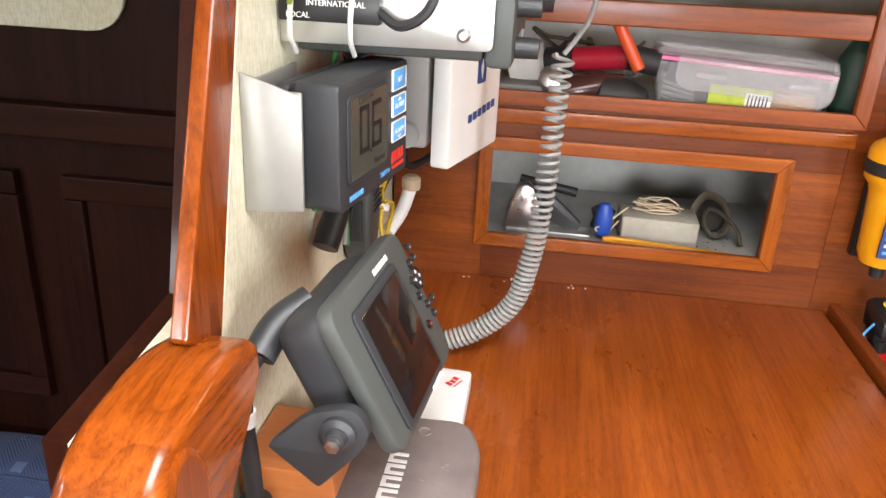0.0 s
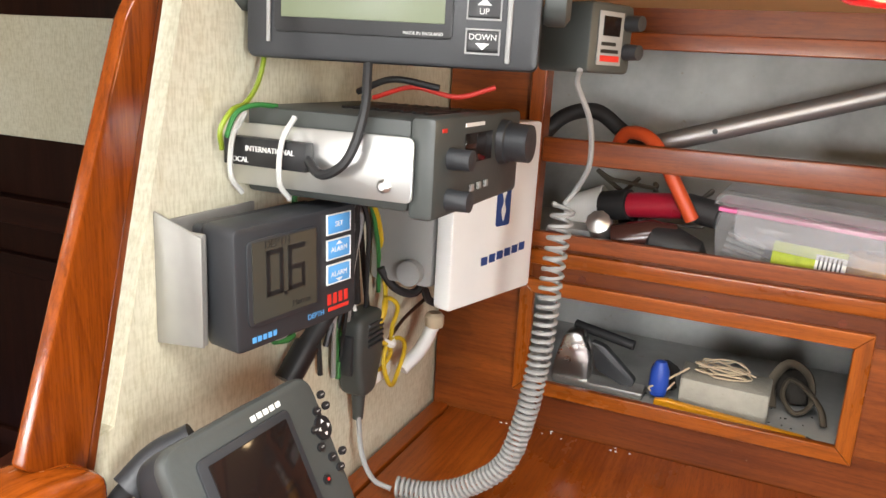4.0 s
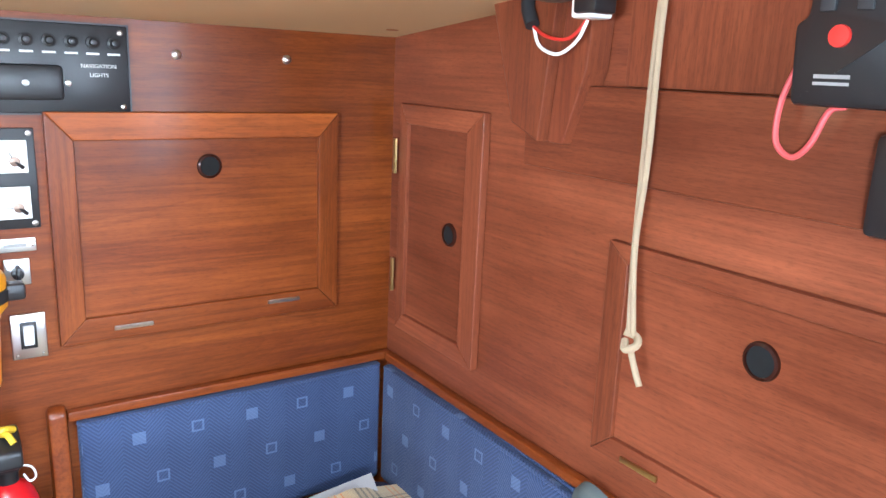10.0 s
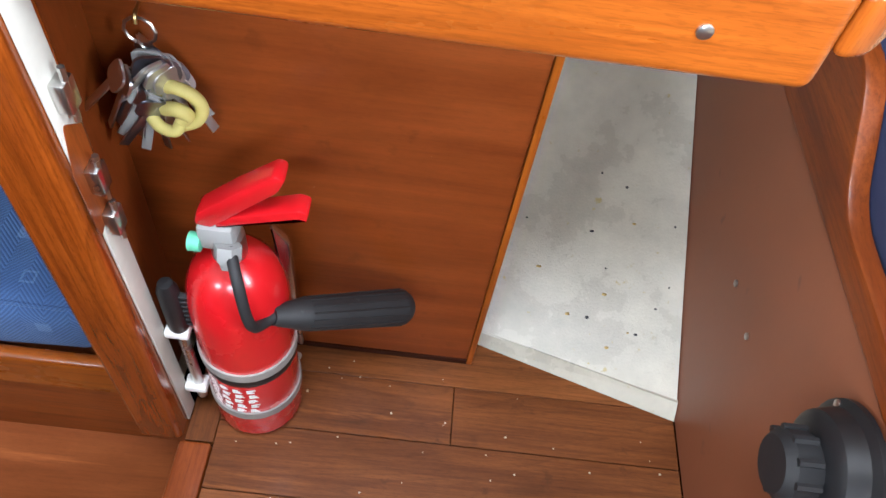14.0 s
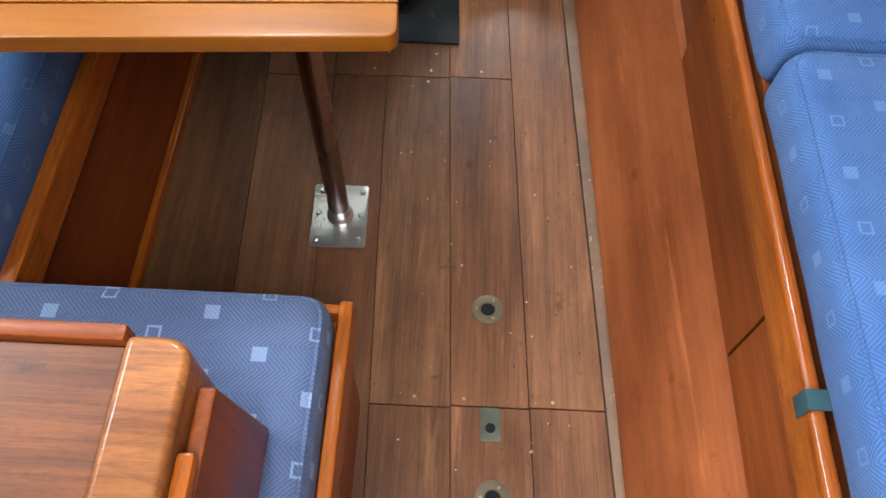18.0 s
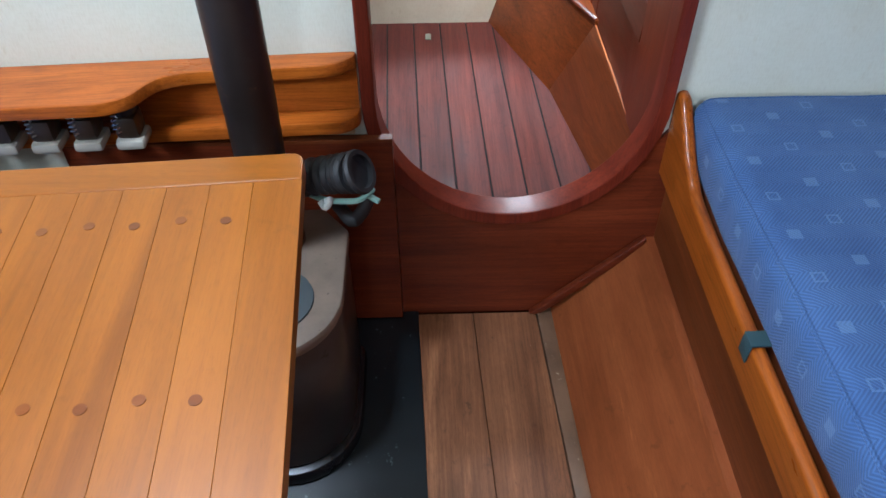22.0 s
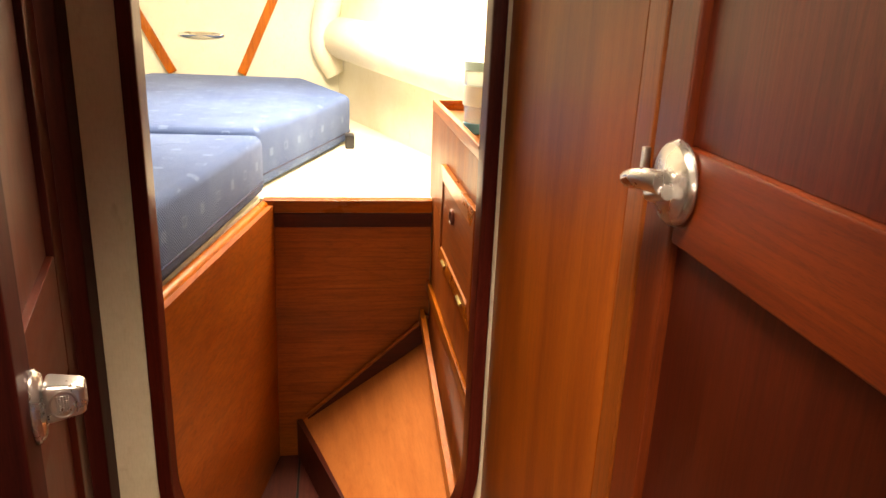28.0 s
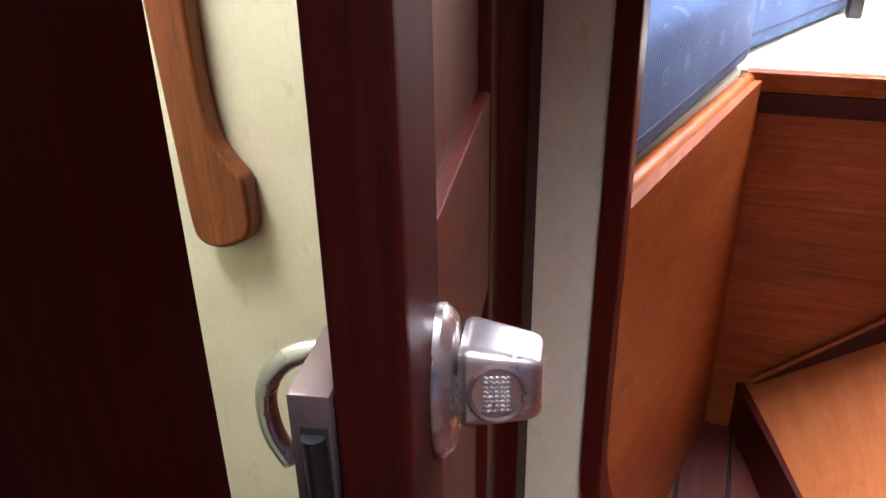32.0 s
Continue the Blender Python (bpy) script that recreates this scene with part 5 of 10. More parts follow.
# chartplotter
G = frame_of((-0.089, 0.467, 1.297), (0.012, 0.127, 0.006), (-0.05, 0.004, 0.1))
plotter = thing("chart_plotter", (-0.13, 0.46, 1.16), "dark grey chart plotter with a blank screen on a bracket", "chart plotter")
part("case", body(0.140, 0.114, 0.014, 0.016, 0.004), GREY, plotter, m=G)
part("back", mesh_prism(rounded([(-0.062, -0.052), (0.062, -0.052), (0.062, 0.052), (-0.062, 0.052)], 0.02), "z", -0.055, -0.0145, 0.012, 3), SLATE, plotter, m=G)
bez = part("bezel", mesh_prism(rounded([(-0.050, -0.050), (0.036, -0.050), (0.036, 0.042), (-0.050, 0.042)], 0.006), "z", 0.0002, 0.003, 0.001), SLATE, plotter, m=G)
part("screen", mesh_box(-0.043, 0.030, -0.045, 0.036, 0.0031, 0.0042, 0.0005), GLASSBLACK, bez, "dark glass screen", m=G)
for bxx, byy in ((0.0655, 0.040), (0.0565, 0.030), (0.0660, 0.030), (0.0490, 0.0175), (0.0485, 0.003), (0.0545, -0.009), (0.0650, -0.010), (0.0580, -0.020)):
    key_cap = part("button", mesh_lathe([(0.0036, 0), (0.0034, 0.002), (0, 0.0024)], (bxx, byy, 0.0), "z", 14), BLACK, plotter, m=G @ Matrix.Diagonal((1.12, 0.92, 1, 1)))
    part("print", mesh_box(bxx * 1.12 - 0.0016, bxx * 1.12 + 0.0016, byy * 0.92 - 0.0004, byy * 0.92 + 0.0004, 0.0024, 0.0027, 0), PALEGREY, key_cap, m=G)
rocker = part("rocker_pad", mesh_lathe([(0.0085, 0), (0.0080, 0.002), (0.004, 0.0014), (0, 0.002)], (0.0630, 0.0125, 0.0), "z", 20), BLACK, plotter, m=G @ Matrix.Diagonal((1, 1.15, 1, 1)))
for ax, ay in ((0.0, 0.0052), (0.0, -0.0052), (0.0052, 0.0), (-0.0052, 0.0)):
    part("arrow", mesh_prism([(0.0630 + ax * 1.25, 0.0144 + ay * 1.25), (0.0630 + ax * 0.75 - ay * 0.3, 0.0144 + ay * 0.75 + ax * 0.3), (0.0630 + ax * 0.75 + ay * 0.3, 0.0144 + ay * 0.75 - ax * 0.3)], "z", 0.0021, 0.0025), LABELWHITE, rocker, m=G)
power = part("power_button", mesh_lathe([(0.0036, 0), (0.0034, 0.002), (0, 0.0024)], (0.0480, -0.020, 0.0), "z", 14), BLACK, plotter, m=G)
part("power_mark", mesh_lathe([(0.0013, 0.0024), (0.0013, 0.0027), (0, 0.0027)], (0.0480, -0.020, 0.0), "z", 10), PRINTRED, power, m=G)
bars(plotter, G, LABELWHITE, [(0.004 + 0.0062 * k, 0.0084 + 0.0062 * k, 0.0452, 0.0492) for k in range(5)] + [(0.008 + 0.0040 * k, 0.0110 + 0.0040 * k, -0.0560, -0.0528) for k in range(6)])
arm = part("bracket", mesh_prism(rounded([(-0.158, 1.250), (-0.130, 1.279), (-0.100, 1.287), (-0.089, 1.270), (-0.096, 1.254), (-0.124, 1.222)], [0.003, 0.012, 0.012, 0.012, 0.006, 0.004]), "y", 0.383, 0.392, 0.001), SLATE, plotter, "angled mounting bracket")
part("knob", mesh_lathe([(0.012, 0), (0.012, 0.004), (0.0085, 0.007), (0.007, 0.007), (0.006, 0.011), (0, 0.012)], (-0.110, 0.3828, 1.268), FACE_Y, 24), SLATE, arm, "round clamp washer with a steel bolt")
part("bolt", mesh_lathe([(0.0050, 0), (0.0050, 0.004), (0, 0.005)], (-0.110, 0.371, 1.268), FACE_Y, 6), STEEL, arm)
solid("mounting_block", mesh_prism(rounded([(-0.2085, 1.146), (-0.150, 1.146), (-0.130, 1.160), (-0.134, 1.180), (-0.2085, 1.180)], 0.004), "y", 0.446, 0.53, 0.003), timber("slope", "x"), "small varnished wooden block under the plotter", "block")
solid("plotter_cable", mesh_tube([(-0.165, 0.46, 1.300), (-0.175, 0.436, 1.296), (-0.187, 0.420, 1.275), (-0.188, 0.418, 1.242), (-0.187, 0.424, 1.190), (-0.187, 0.427, 1.150), (-0.186, 0.424, 1.114)], 0.007, 10), RUBBER, "thick black cable beside the plotter", "cable")
solid("cable_ferrite", mesh_lathe([(0.008, 1.132), (0.0125, 1.136), (0.0135, 1.142), (0.0125, 1.145), (0.0135, 1.149), (0.0125, 1.152), (0.0135, 1.156), (0.0125, 1.166), (0.008, 1.168)], (-0.187, 0.426, 0), "z", 16), RUBBER, "black ribbed lump on the cable", "cable")
solid("cable_tag", mesh_lathe([(0.0080, 1.238), (0.0080, 1.249)], (-0.1876, 0.4185, 0), "z", 12), WHITE, "white paper tag round the cable", "tag")
solid("cable_coupling", mesh_tube([(-0.152, 0.462, 1.318), (-0.170, 0.445, 1.306), (-0.178, 0.425, 1.290)], 0.012, 12), SLATE, "grey ribbed cable plug", "plug")

# plotter cover, lying upside down on the table
C = Matrix.Translation((-0.096, 0.492, 1.112)) @ Matrix.Rotation(radians(2), 4, "Z")
cover = thing("plotter_cover", (-0.096, 0.492, 1.112), "grey-brown plastic sun cover lying on the chart table", "cover")
part("shell", mesh_prism(rounded([(-0.072, -0.090), (0.066, -0.090), (0.070, 0.052), (0.056, 0.088), (-0.060, 0.088), (-0.074, 0.060)], 0.016), "z", 0.0, 0.040, 0.008, 3), COVER, cover, m=C)
part("dimple", mesh_lathe([(0.006, 0), (0.006, 0.001), (0.003, -0.0005), (0, -0.0008)], (0.018, 0.062, 0.0402), "z", 16), COVER, cover, m=C)
logo = Matrix.Translation((-0.0955, 0.476, 1.1522)) @ Matrix.Rotation(radians(90), 4, "Z")
for k in range(6):
    a = -0.0465 + 0.0156 * k
    outer, inner = [(a, -0.008), (a + 0.0128, -0.008), (a + 0.0128, 0.008), (a, 0.008)], [(a + 0.0042, -0.0042), (a + 0.0088, -0.0042), (a + 0.0088, 0.0042), (a + 0.0042, 0.0042)]
    part("print", joined(mesh_box(a, a + 0.0038, -0.008, 0.008, 0, 0.0005, 0), mesh_box(a + 0.0090, a + 0.0128, -0.008, 0.008, 0, 0.0005, 0), mesh_box(a + 0.0038, a + 0.0090, 0.0042, 0.008, 0, 0.0005, 0)), PRINTWHITE, cover, m=logo)
for k in range(7):
    h = 0.0100 * math.sqrt(max(0.1, 1 - ((k - 3) / 3.6) ** 2))
    part("print", mesh_box(-0.067 - h, -0.067 + h, -0.0095 + 0.0029 * k, -0.0077 + 0.0029 * k, 0, 0.0005, 0), PRINTWHITE, cover, m=logo)

wbox = thing("white_instrument_cover", (-0.09, 0.62, 1.115), "flat white plastic instrument cover lying on the table", "cover")
part("shell", mesh_prism(rounded([(-0.1360, 0.553), (-0.0505, 0.556), (-0.0520, 0.691), (-0.1390, 0.695)], 0.006), "z", 1.1145, 1.138, 0.003), WHITE, wbox)
bars(wbox, Matrix.Translation((-0.0665, 0.668, 1.1382)) @ Matrix.Rotation(radians(62), 4, "Z"), PRINTRED, [(-0.012, -0.008, -0.002, 0.005), (-0.006, -0.002, -0.002, 0.004), (0.000, 0.005, -0.001, 0.005), (-0.012, 0.004, -0.006, -0.0048)])

# depth sounder
D = frame_of((-0.128, 0.556, 1.420), (0.023, 0.123, 0.004), (0, 0, 1))
sounder = thing("depth_sounder", (-0.16, 0.55, 1.37), "dark grey depth display showing 0.6 metres", "depth display")
part("case", body(0.128, 0.094, 0.034, 0.007), SLATE, sounder, m=D)
part("gasket", body(0.120, 0.088, 0.006, 0.006, 0.001), BLACK, sounder, m=D @ Matrix.Translation((0, 0, -0.0345)))
part("back", body(0.118, 0.086, 0.012, 0.006), SLATE, sounder, m=D @ Matrix.Translation((0, 0, -0.041)))
win = part("window", mesh_prism(rounded([(-0.054, -0.029), (0.018, -0.029), (0.018, 0.037), (-0.054, 0.037)], 0.007), "z", 0.0002, 0.002, 0.0006), SLATE, sounder, "dark display surround", m=D)
part("display", mesh_box(-0.050, 0.014, -0.025, 0.035, 0.0021, 0.0028, 0), LCDDARK, win, "grey-green liquid crystal display", m=D)
lettering("lettering", "DEPTH", 0.0082, PRINTBLACK, win, D @ Matrix.Translation((-0.026, 0.0315, 0.0029)), 0.0001)
lettering("lettering", "Metres", 0.0072, PRINTBLACK, win, D @ Matrix.Translation((-0.002, -0.0195, 0.0029)), 0.0001)


def digit(segments, at, w, h, t):
    """Seven-bar figure on the display."""
    spots = {"a": (0, w, h - t, h), "g": (0, w, h / 2 - t / 2, h / 2 + t / 2), "d": (0, w, 0, t), "f": (0, t, h / 2, h), "b": (w - t, w, h / 2, h), "e": (0, t, 0, h / 2), "c": (w - t, w, 0, h / 2)}
    for bar in segments:
        part("digit_bar", mesh_box(spots[bar][0], spots[bar][1], spots[bar][2], spots[bar][3], 0, 0.0003, 0), PRINTBLACK, win, m=D @ Matrix.Translation(at))


digit("abcdef", (-0.0375, -0.0080, 0.0029), 0.0165, 0.0350, 0.0036)
digit("acdefg", (-0.0160, -0.0080, 0.0029), 0.0175, 0.0350, 0.0036)
part("point", mesh_box(-0.0200, -0.0170, -0.0105, -0.0075, 0.0029, 0.0032, 0), PRINTBLACK, win, m=D)
for k, word in enumerate(("SET", "ALARM", "ALARM")):
    top = 0.0415 - k * 0.0207
    b = part("button", mesh_box(0.0285, 0.0545, top - 0.0150, top, 0.0002, 0.0016, 0.001), SKYBLUE, sounder, "light blue key", m=D)
    part("key_edge", joined(*[mesh_box(*q, bevel=0) for q in ((0.0277, 0.0553, top - 0.0158, top - 0.0151, 0.0002, 0.0018), (0.0277, 0.0553, top + 0.0001, top + 0.0008, 0.0002, 0.0018), (0.0277, 0.0284, top - 0.0151, top + 0.0001, 0.0002, 0.0018), (0.0546, 0.0553, top - 0.0151, top + 0.0001, 0.0002, 0.0018))]), PRINTWHITE, sounder, m=D)
    lettering("lettering", word, 0.0060, PRINTWHITE, b, D @ Matrix.Translation((0.0415, top - 0.0078, 0.0017)), 0.0001)
    if k:
        tip = -0.0030 if k == 1 else -0.0125
        d = 0.0022 if k == 1 else -0.0022
        part("arrow", mesh_prism([(0.0375, top + tip - d * 0.4), (0.0455, top + tip - d * 0.4), (0.0415, top + tip + d)], "z", 0.0017, 0.0019), PRINTWHITE, b, m=D)
bars(sounder, D @ Matrix.Translation((0, 0, 0.0002)), PRINTRED, [(0.0290 + 0.0066 * k, 0.0330 + 0.0066 * k, -0.0330, -0.0240) for k in range(4)] + [(0.030, 0.054, -0.0385, -0.0355)])
bars(sounder, D @ Matrix.Translation((0, 0, 0.0002)), SKYBLUE, [(-0.050 + 0.0050 * k, -0.0465 + 0.0050 * k, -0.0410, -0.0370) for k in range(5)])
lettering("lettering", "DEPTH", 0.0060, SKYBLUE, sounder, D @ Matrix.Translation((0.016, -0.0375, 0.0002)), 0.0001)
SATIN = plain("satin_stainless", (0.50, 0.49, 0.45), 0.48, metal=0.6, vary=0.45, spots=(0.36, 0.32, 0.25), scale=25)
part("bracket_plate", mesh_box(-0.2085, -0.2055, 0.491, 0.600, 1.372, 1.462, 0.001), SATIN, sounder, "stainless wall plate")
part("bracket_flange", mesh_prism([(-0.2085, 1.370), (-0.165, 1.374), (-0.165, 1.456), (-0.2085, 1.470)], "y", 0.488, 0.4905, 0.001), SATIN, sounder, "folded stainless flange")
part("bracket_lip", mesh_box(-0.186, -0.166, 0.4908, 0.496, 1.374, 1.458, 0.002), SATIN, sounder)

# navigational telex receiver
N = frame_of((-0.0875, 0.6095, 1.633), (0.215, 0.061, 0.0), (0.0, 0.02, 1.0))
telex = thing("telex_receiver", (-0.09, 0.64, 1.59), "black weather telex receiver with a green display", "receiver")
part("case", body(0.226, 0.104, 0.022, 0.008, 0.003), SLATE, telex, m=N)
part("back", body(0.216, 0.096, 0.030, 0.008, 0.004), BLACK, telex, m=N @ Matrix.Translation((0, 0, -0.0225)))
scr = part("window", mesh_prism(rounded([(-0.090, -0.032), (0.048, -0.032), (0.048, 0.036), (-0.090, 0.036)], 0.004), "z", 0.0002, 0.002, 0.0008), BLACK, telex, m=N)
part("display", mesh_box(-0.084, 0.042, -0.021, 0.021, 0.0021, 0.003, 0.0005), LCD, scr, "pale green display", m=N)
bars(scr, N @ Matrix.Translation((0, 0, 0.0021)), PRINTRED, [(-0.076, -0.052, 0.0265, 0.0315), (-0.049, -0.026, 0.0265, 0.0315), (-0.023, 0.008, 0.0265, 0.0315)])
lettering("lettering", "MADE IN ENGLAND", 0.0034, PRINTWHITE, scr, N @ Matrix.Translation((0.026, -0.0285, 0.0021)), 0.0001)
part("trim", mesh_box(0.088, 0.092, -0.047, 0.049, 0.0002, 0.003, 0.001), PALEGREY, telex, m=N)
part("trim", mesh_box(-0.096, -0.093, -0.040, 0.042, 0.0002, 0.002, 0.0005), PALEGREY, telex, m=N)
bars(telex, N @ Matrix.Translation((0, 0, 0.0002)), PRINTRED, [(0.059, 0.083, 0.033, 0.042), (0.059, 0.083, 0.028, 0.031)])
for k in range(3):
    kz = 0.017 - k * 0.0245
    b = part("button", mesh_box(0.059, 0.083, kz - 0.0075, kz + 0.0075, 0.0002, 0.0025, 0.001), BLACK, telex, m=N)
    part("button_frame", joined(*[mesh_box(*s, bevel=0) for s in ((0.058, 0.084, kz - 0.0092, kz - 0.008, 0.0002, 0.0026), (0.058, 0.084, kz + 0.008, kz + 0.0092, 0.0002, 0.0026), (0.058, 0.0592, kz - 0.008, kz + 0.008, 0.0002, 0.0026), (0.0828, 0.084, kz - 0.008, kz + 0.008, 0.0002, 0.0026))]), PALEGREY, telex, m=N)
    lettering("lettering", ("ENTER", "UP", "DOWN")[k], 0.0062, PRINTWHITE, b, N @ Matrix.Translation((0.071, kz + (0, -0.0032, 0.0030)[k], 0.0026)), 0.0002)
    if k:
        s = 1 if k == 1 else -1
        part("arrow", mesh_prism([(0.0655, kz + s * 0.0012), (0.0765, kz + s * 0.0012), (0.071, kz + s * 0.0062)], "z", 0.0026, 0.003), PRINTWHITE, b, m=N)
for s in (-1, 1):
    part("clamp_knob", mesh_lathe([(0.016, 0), (0.018, 0.003), (0.018, 0.016), (0.012, 0.020), (0, 0.020)], (s * 0.114, 0.0, -0.02), Matrix.Rotation(radians(90 * s), 4, "Y"), 10), GREY, telex, "grey ribbed clamp knob", m=N)
part("hanger", mesh_prism([(0.05, 0.047), (0.125, 0.035), (0.135, 0.050), (0.06, 0.060)], "z", -0.055, -0.030, 0.002), BLACK, telex, "black mounting bracket", m=N)

# small grey tuner beside it
T = frame_of((0.050, 0.752, 1.612), (0.02, 0.045, 0), (0, 0, 1))
tuner = thing("aerial_tuner", (0.03, 0.75, 1.59), "small grey instrument box with two knobs", "instrument")
part("case", body(0.060, 0.058, 0.055, 0.006), GREY, tuner, m=T)
part("panel", mesh_box(-0.020, 0.014, -0.022, 0.022, 0.0002, 0.0015, 0.001), PALEGREY, tuner, m=T)
part("meter", mesh_box(-0.015, 0.008, 0.002, 0.018, 0.0016, 0.0025, 0), GLASSBLACK, tuner, m=T)
bars(tuner, T @ Matrix.Translation((0, 0, 0.0016)), PRINTBLACK, [(-0.016, 0.004, -0.006, -0.003), (-0.016, 0.008, -0.012, -0.009)])
bars(tuner, T @ Matrix.Translation((0, 0, 0.0016)), PRINTRED, [(-0.016, 0.010, -0.019, -0.014)])
for kz in (0.014, -0.010):
    part("knob", mesh_lathe([(0.007, 0), (0.0065, 0.014), (0, 0.015)], (0.022, kz, 0), "z", 12), SLATE, tuner, m=T)
solid("tuner_cord", mesh_tube([(0.032, 0.725, 1.585), (0.028, 0.738, 1.572), (0.036, 0.765, 1.54), (0.034, 0.788, 1.50), (0.022, 0.798, 1.474), (0.011, 0.800, 1.458)], 0.0026, 8), PALEGREY, "thin grey cord from the tuner", "cord")

# marine radio on its side plate
radio = thing("marine_radio", (-0.11, 0.67, 1.47), "dark grey marine radio with control knobs", "radio")
part("case", mesh_box(-0.200, -0.052, 0.583, 0.765, 1.474, 1.543, 0.004), GREY, radio)
part("front", mesh_box(-0.0515, -0.030, 0.578, 0.770, 1.470, 1.546, 0.005), GREY, radio)
part("seam", mesh_box(-0.058, -0.052, 0.5815, 0.767, 1.505, 1.507, 0), BLACK, radio)
part("display", mesh_box(-0.0298, -0.0285, 0.632, 0.690, 1.508, 1.532, 0.001), GLASSBLACK, radio, "dark display window")
FACE_X = Matrix.Rotation(radians(90), 4, "Y")
part("volume_knob", mesh_lathe([(0.020, 0), (0.019, 0.006), (0.017, 0.007), (0.0165, 0.026), (0, 0.027)], (-0.0298, 0.720, 1.520), FACE_X, 20), SLATE, radio, "large ribbed knob")
for ky, kz in ((0.605, 1.515), (0.605, 1.484)):
    part("knob", mesh_lathe([(0.0085, 0), (0.008, 0.018), (0, 0.019)], (-0.0298, ky, kz), FACE_X, 16), SLATE, radio)
for k in range(3):
    part("button", mesh_box(-0.0298, -0.027, 0.645 + 0.016 * k, 0.652 + 0.016 * k, 1.485, 1.491, 0.001), PALEGREY, radio)
part("print", mesh_box(-0.0299, -0.0292, 0.632, 0.672, 1.537, 1.540, 0), PRINTWHITE, radio)
part("print", mesh_box(-0.0299, -0.0292, 0.588, 0.596, 1.535, 1.538, 0), PRINTRED, radio)
for k in range(8):
    part("vent", mesh_tube([(-0.145 + 0.011 * k, 0.64, 1.5432), (-0.135 + 0.011 * k, 0.69, 1.5432), (-0.145 + 0.011 * k, 0.735, 1.5432)], 0.0022, 5, 4), BLACK, radio, "curved cooling slot")
part("side_plate", mesh_prism(rounded([(-0.2085, 1.481), (-0.045, 1.483), (-0.045, 1.531), (-0.2085, 1.530)], [0, 0.006, 0.006, 0]), "y", 0.573, 0.5755, 0.0005), ALLOY, radio, "aluminium mounting plate")
part("bolt", mesh_lathe([(0.0055, 0), (0.0055, 0.003), (0.003, 0.005), (0, 0.005)], (-0.067, 0.5728, 1.494), FACE_Y, 8), STEEL, radio)
CLEARTIE = plain("milky_plastic", (0.55, 0.55, 0.52), 0.4, relief=0)
mark = part("range_label", mesh_box(-0.206, -0.129, 0.562, 0.5728, 1.498, 1.520, 0.001), BLACK, radio, "black two-way switch label")
lettering("lettering", "INTERNATIONAL", 0.0058, PRINTWHITE, mark, Matrix.Translation((-0.162, 0.5618, 1.5115)) @ FACE_Y)
lettering("lettering", "LOCAL", 0.0058, PRINTWHITE, mark, Matrix.Translation((-0.191, 0.5618, 1.5025)) @ FACE_Y)
for tx in (-0.196, -0.150):
    part("cable_tie", mesh_tube([(tx, 0.5715, 1.474), (tx, 0.558, 1.490), (tx + 0.002, 0.5585, 1.520), (tx + 0.004, 0.572, 1.538)], 0.0022, 6), CLEARTIE, mark, "milky plastic cable tie")
solid("radio_lead", mesh_tube([(-0.131, 0.566, 1.508), (-0.112, 0.558, 1.499), (-0.092, 0.560, 1.512), (-0.086, 0.572, 1.545), (-0.094, 0.590, 1.580)], 0.0038, 8), RUBBER, "thin black lead looped over the radio", "lead")

# position receiver with its white sun cover
gp = thing("position_receiver", (-0.12, 0.86, 1.33), "receiver behind a clean white square sun cover", "receiver")
W = frame_of((-0.0825, 0.872, 1.425), (0.040, 0.150, 0.0), (0.0, 0.0, 1.0))
part("sun_cover", body(0.160, 0.200, 0.022, 0.006, 0.003), WHITE, gp, "white plastic sun cover", m=W)
bars(gp, W @ Matrix.Translation((0, 0, 0.0002)), PRINTBLUE, [(-0.0260 + 0.0150 * k, -0.0145 + 0.0150 * k, -0.0575 + 0.0013 * k, -0.0480 + 0.0013 * k) for k in range(6)])
part("emblem", mesh_prism(rounded([(-0.003, -0.016), (0.024, -0.016), (0.024, 0.039), (-0.003, 0.039)], 0.004), "z", 0.0002, 0.0007), PRINTBLUE, gp, "blue upright emblem", m=W)
part("emblem_mark", mesh_prism(rounded([(0.0105, -0.012), (0.0155, 0.002), (0.0105, 0.012), (0.0155, 0.024), (0.0105, 0.036), (0.0055, 0.024), (0.0105, 0.0121), (0.0055, 0.002)], 0.003), "z", 0.0008, 0.0011), PRINTWHITE, gp, m=W)
part("case", mesh_box(-0.205, -0.128, 0.802, 0.930, 1.345, 1.50, 0.006), PALEGREY, gp)
part("corner", mesh_lathe([(0.014, 0), (0.014, 0.012), (0, 0.013)], (-0.150, 0.800, 1.362), FACE_Y, 16), PALEGREY, gp)
part("arm", mesh_box(-0.1275, -0.105, 0.84, 0.90, 1.36, 1.49, 0.003), PALEGREY, gp)

# hand microphone and its coiled cord
mic = thing("hand_microphone", (-0.19, 0.765, 1.23), "grey hand microphone hung on the bulkhead", "microphone")
part("body", mesh_prism(rounded([(0.738, 1.318), (0.788, 1.322), (0.792, 1.275), (0.776, 1.225), (0.746, 1.225), (0.736, 1.27)], 0.012), "x", -0.207, -0.176, 0.007, 3), GREY, mic)
for k in range(5):
    part("rib", mesh_box(-0.1762, -0.1735, 0.752, 0.784, 1.283 + 0.006 * k, 1.286 + 0.006 * k, 0.001), SLATE, mic)
part("talk_key", mesh_box(-0.200, -0.184, 0.732, 0.738, 1.255, 1.300, 0.002), SLATE, mic)
part("neck", mesh_lathe([(0.006, 1.195), (0.008, 1.226)], (-0.190, 0.760, 0), "z", 10), GREY, mic)


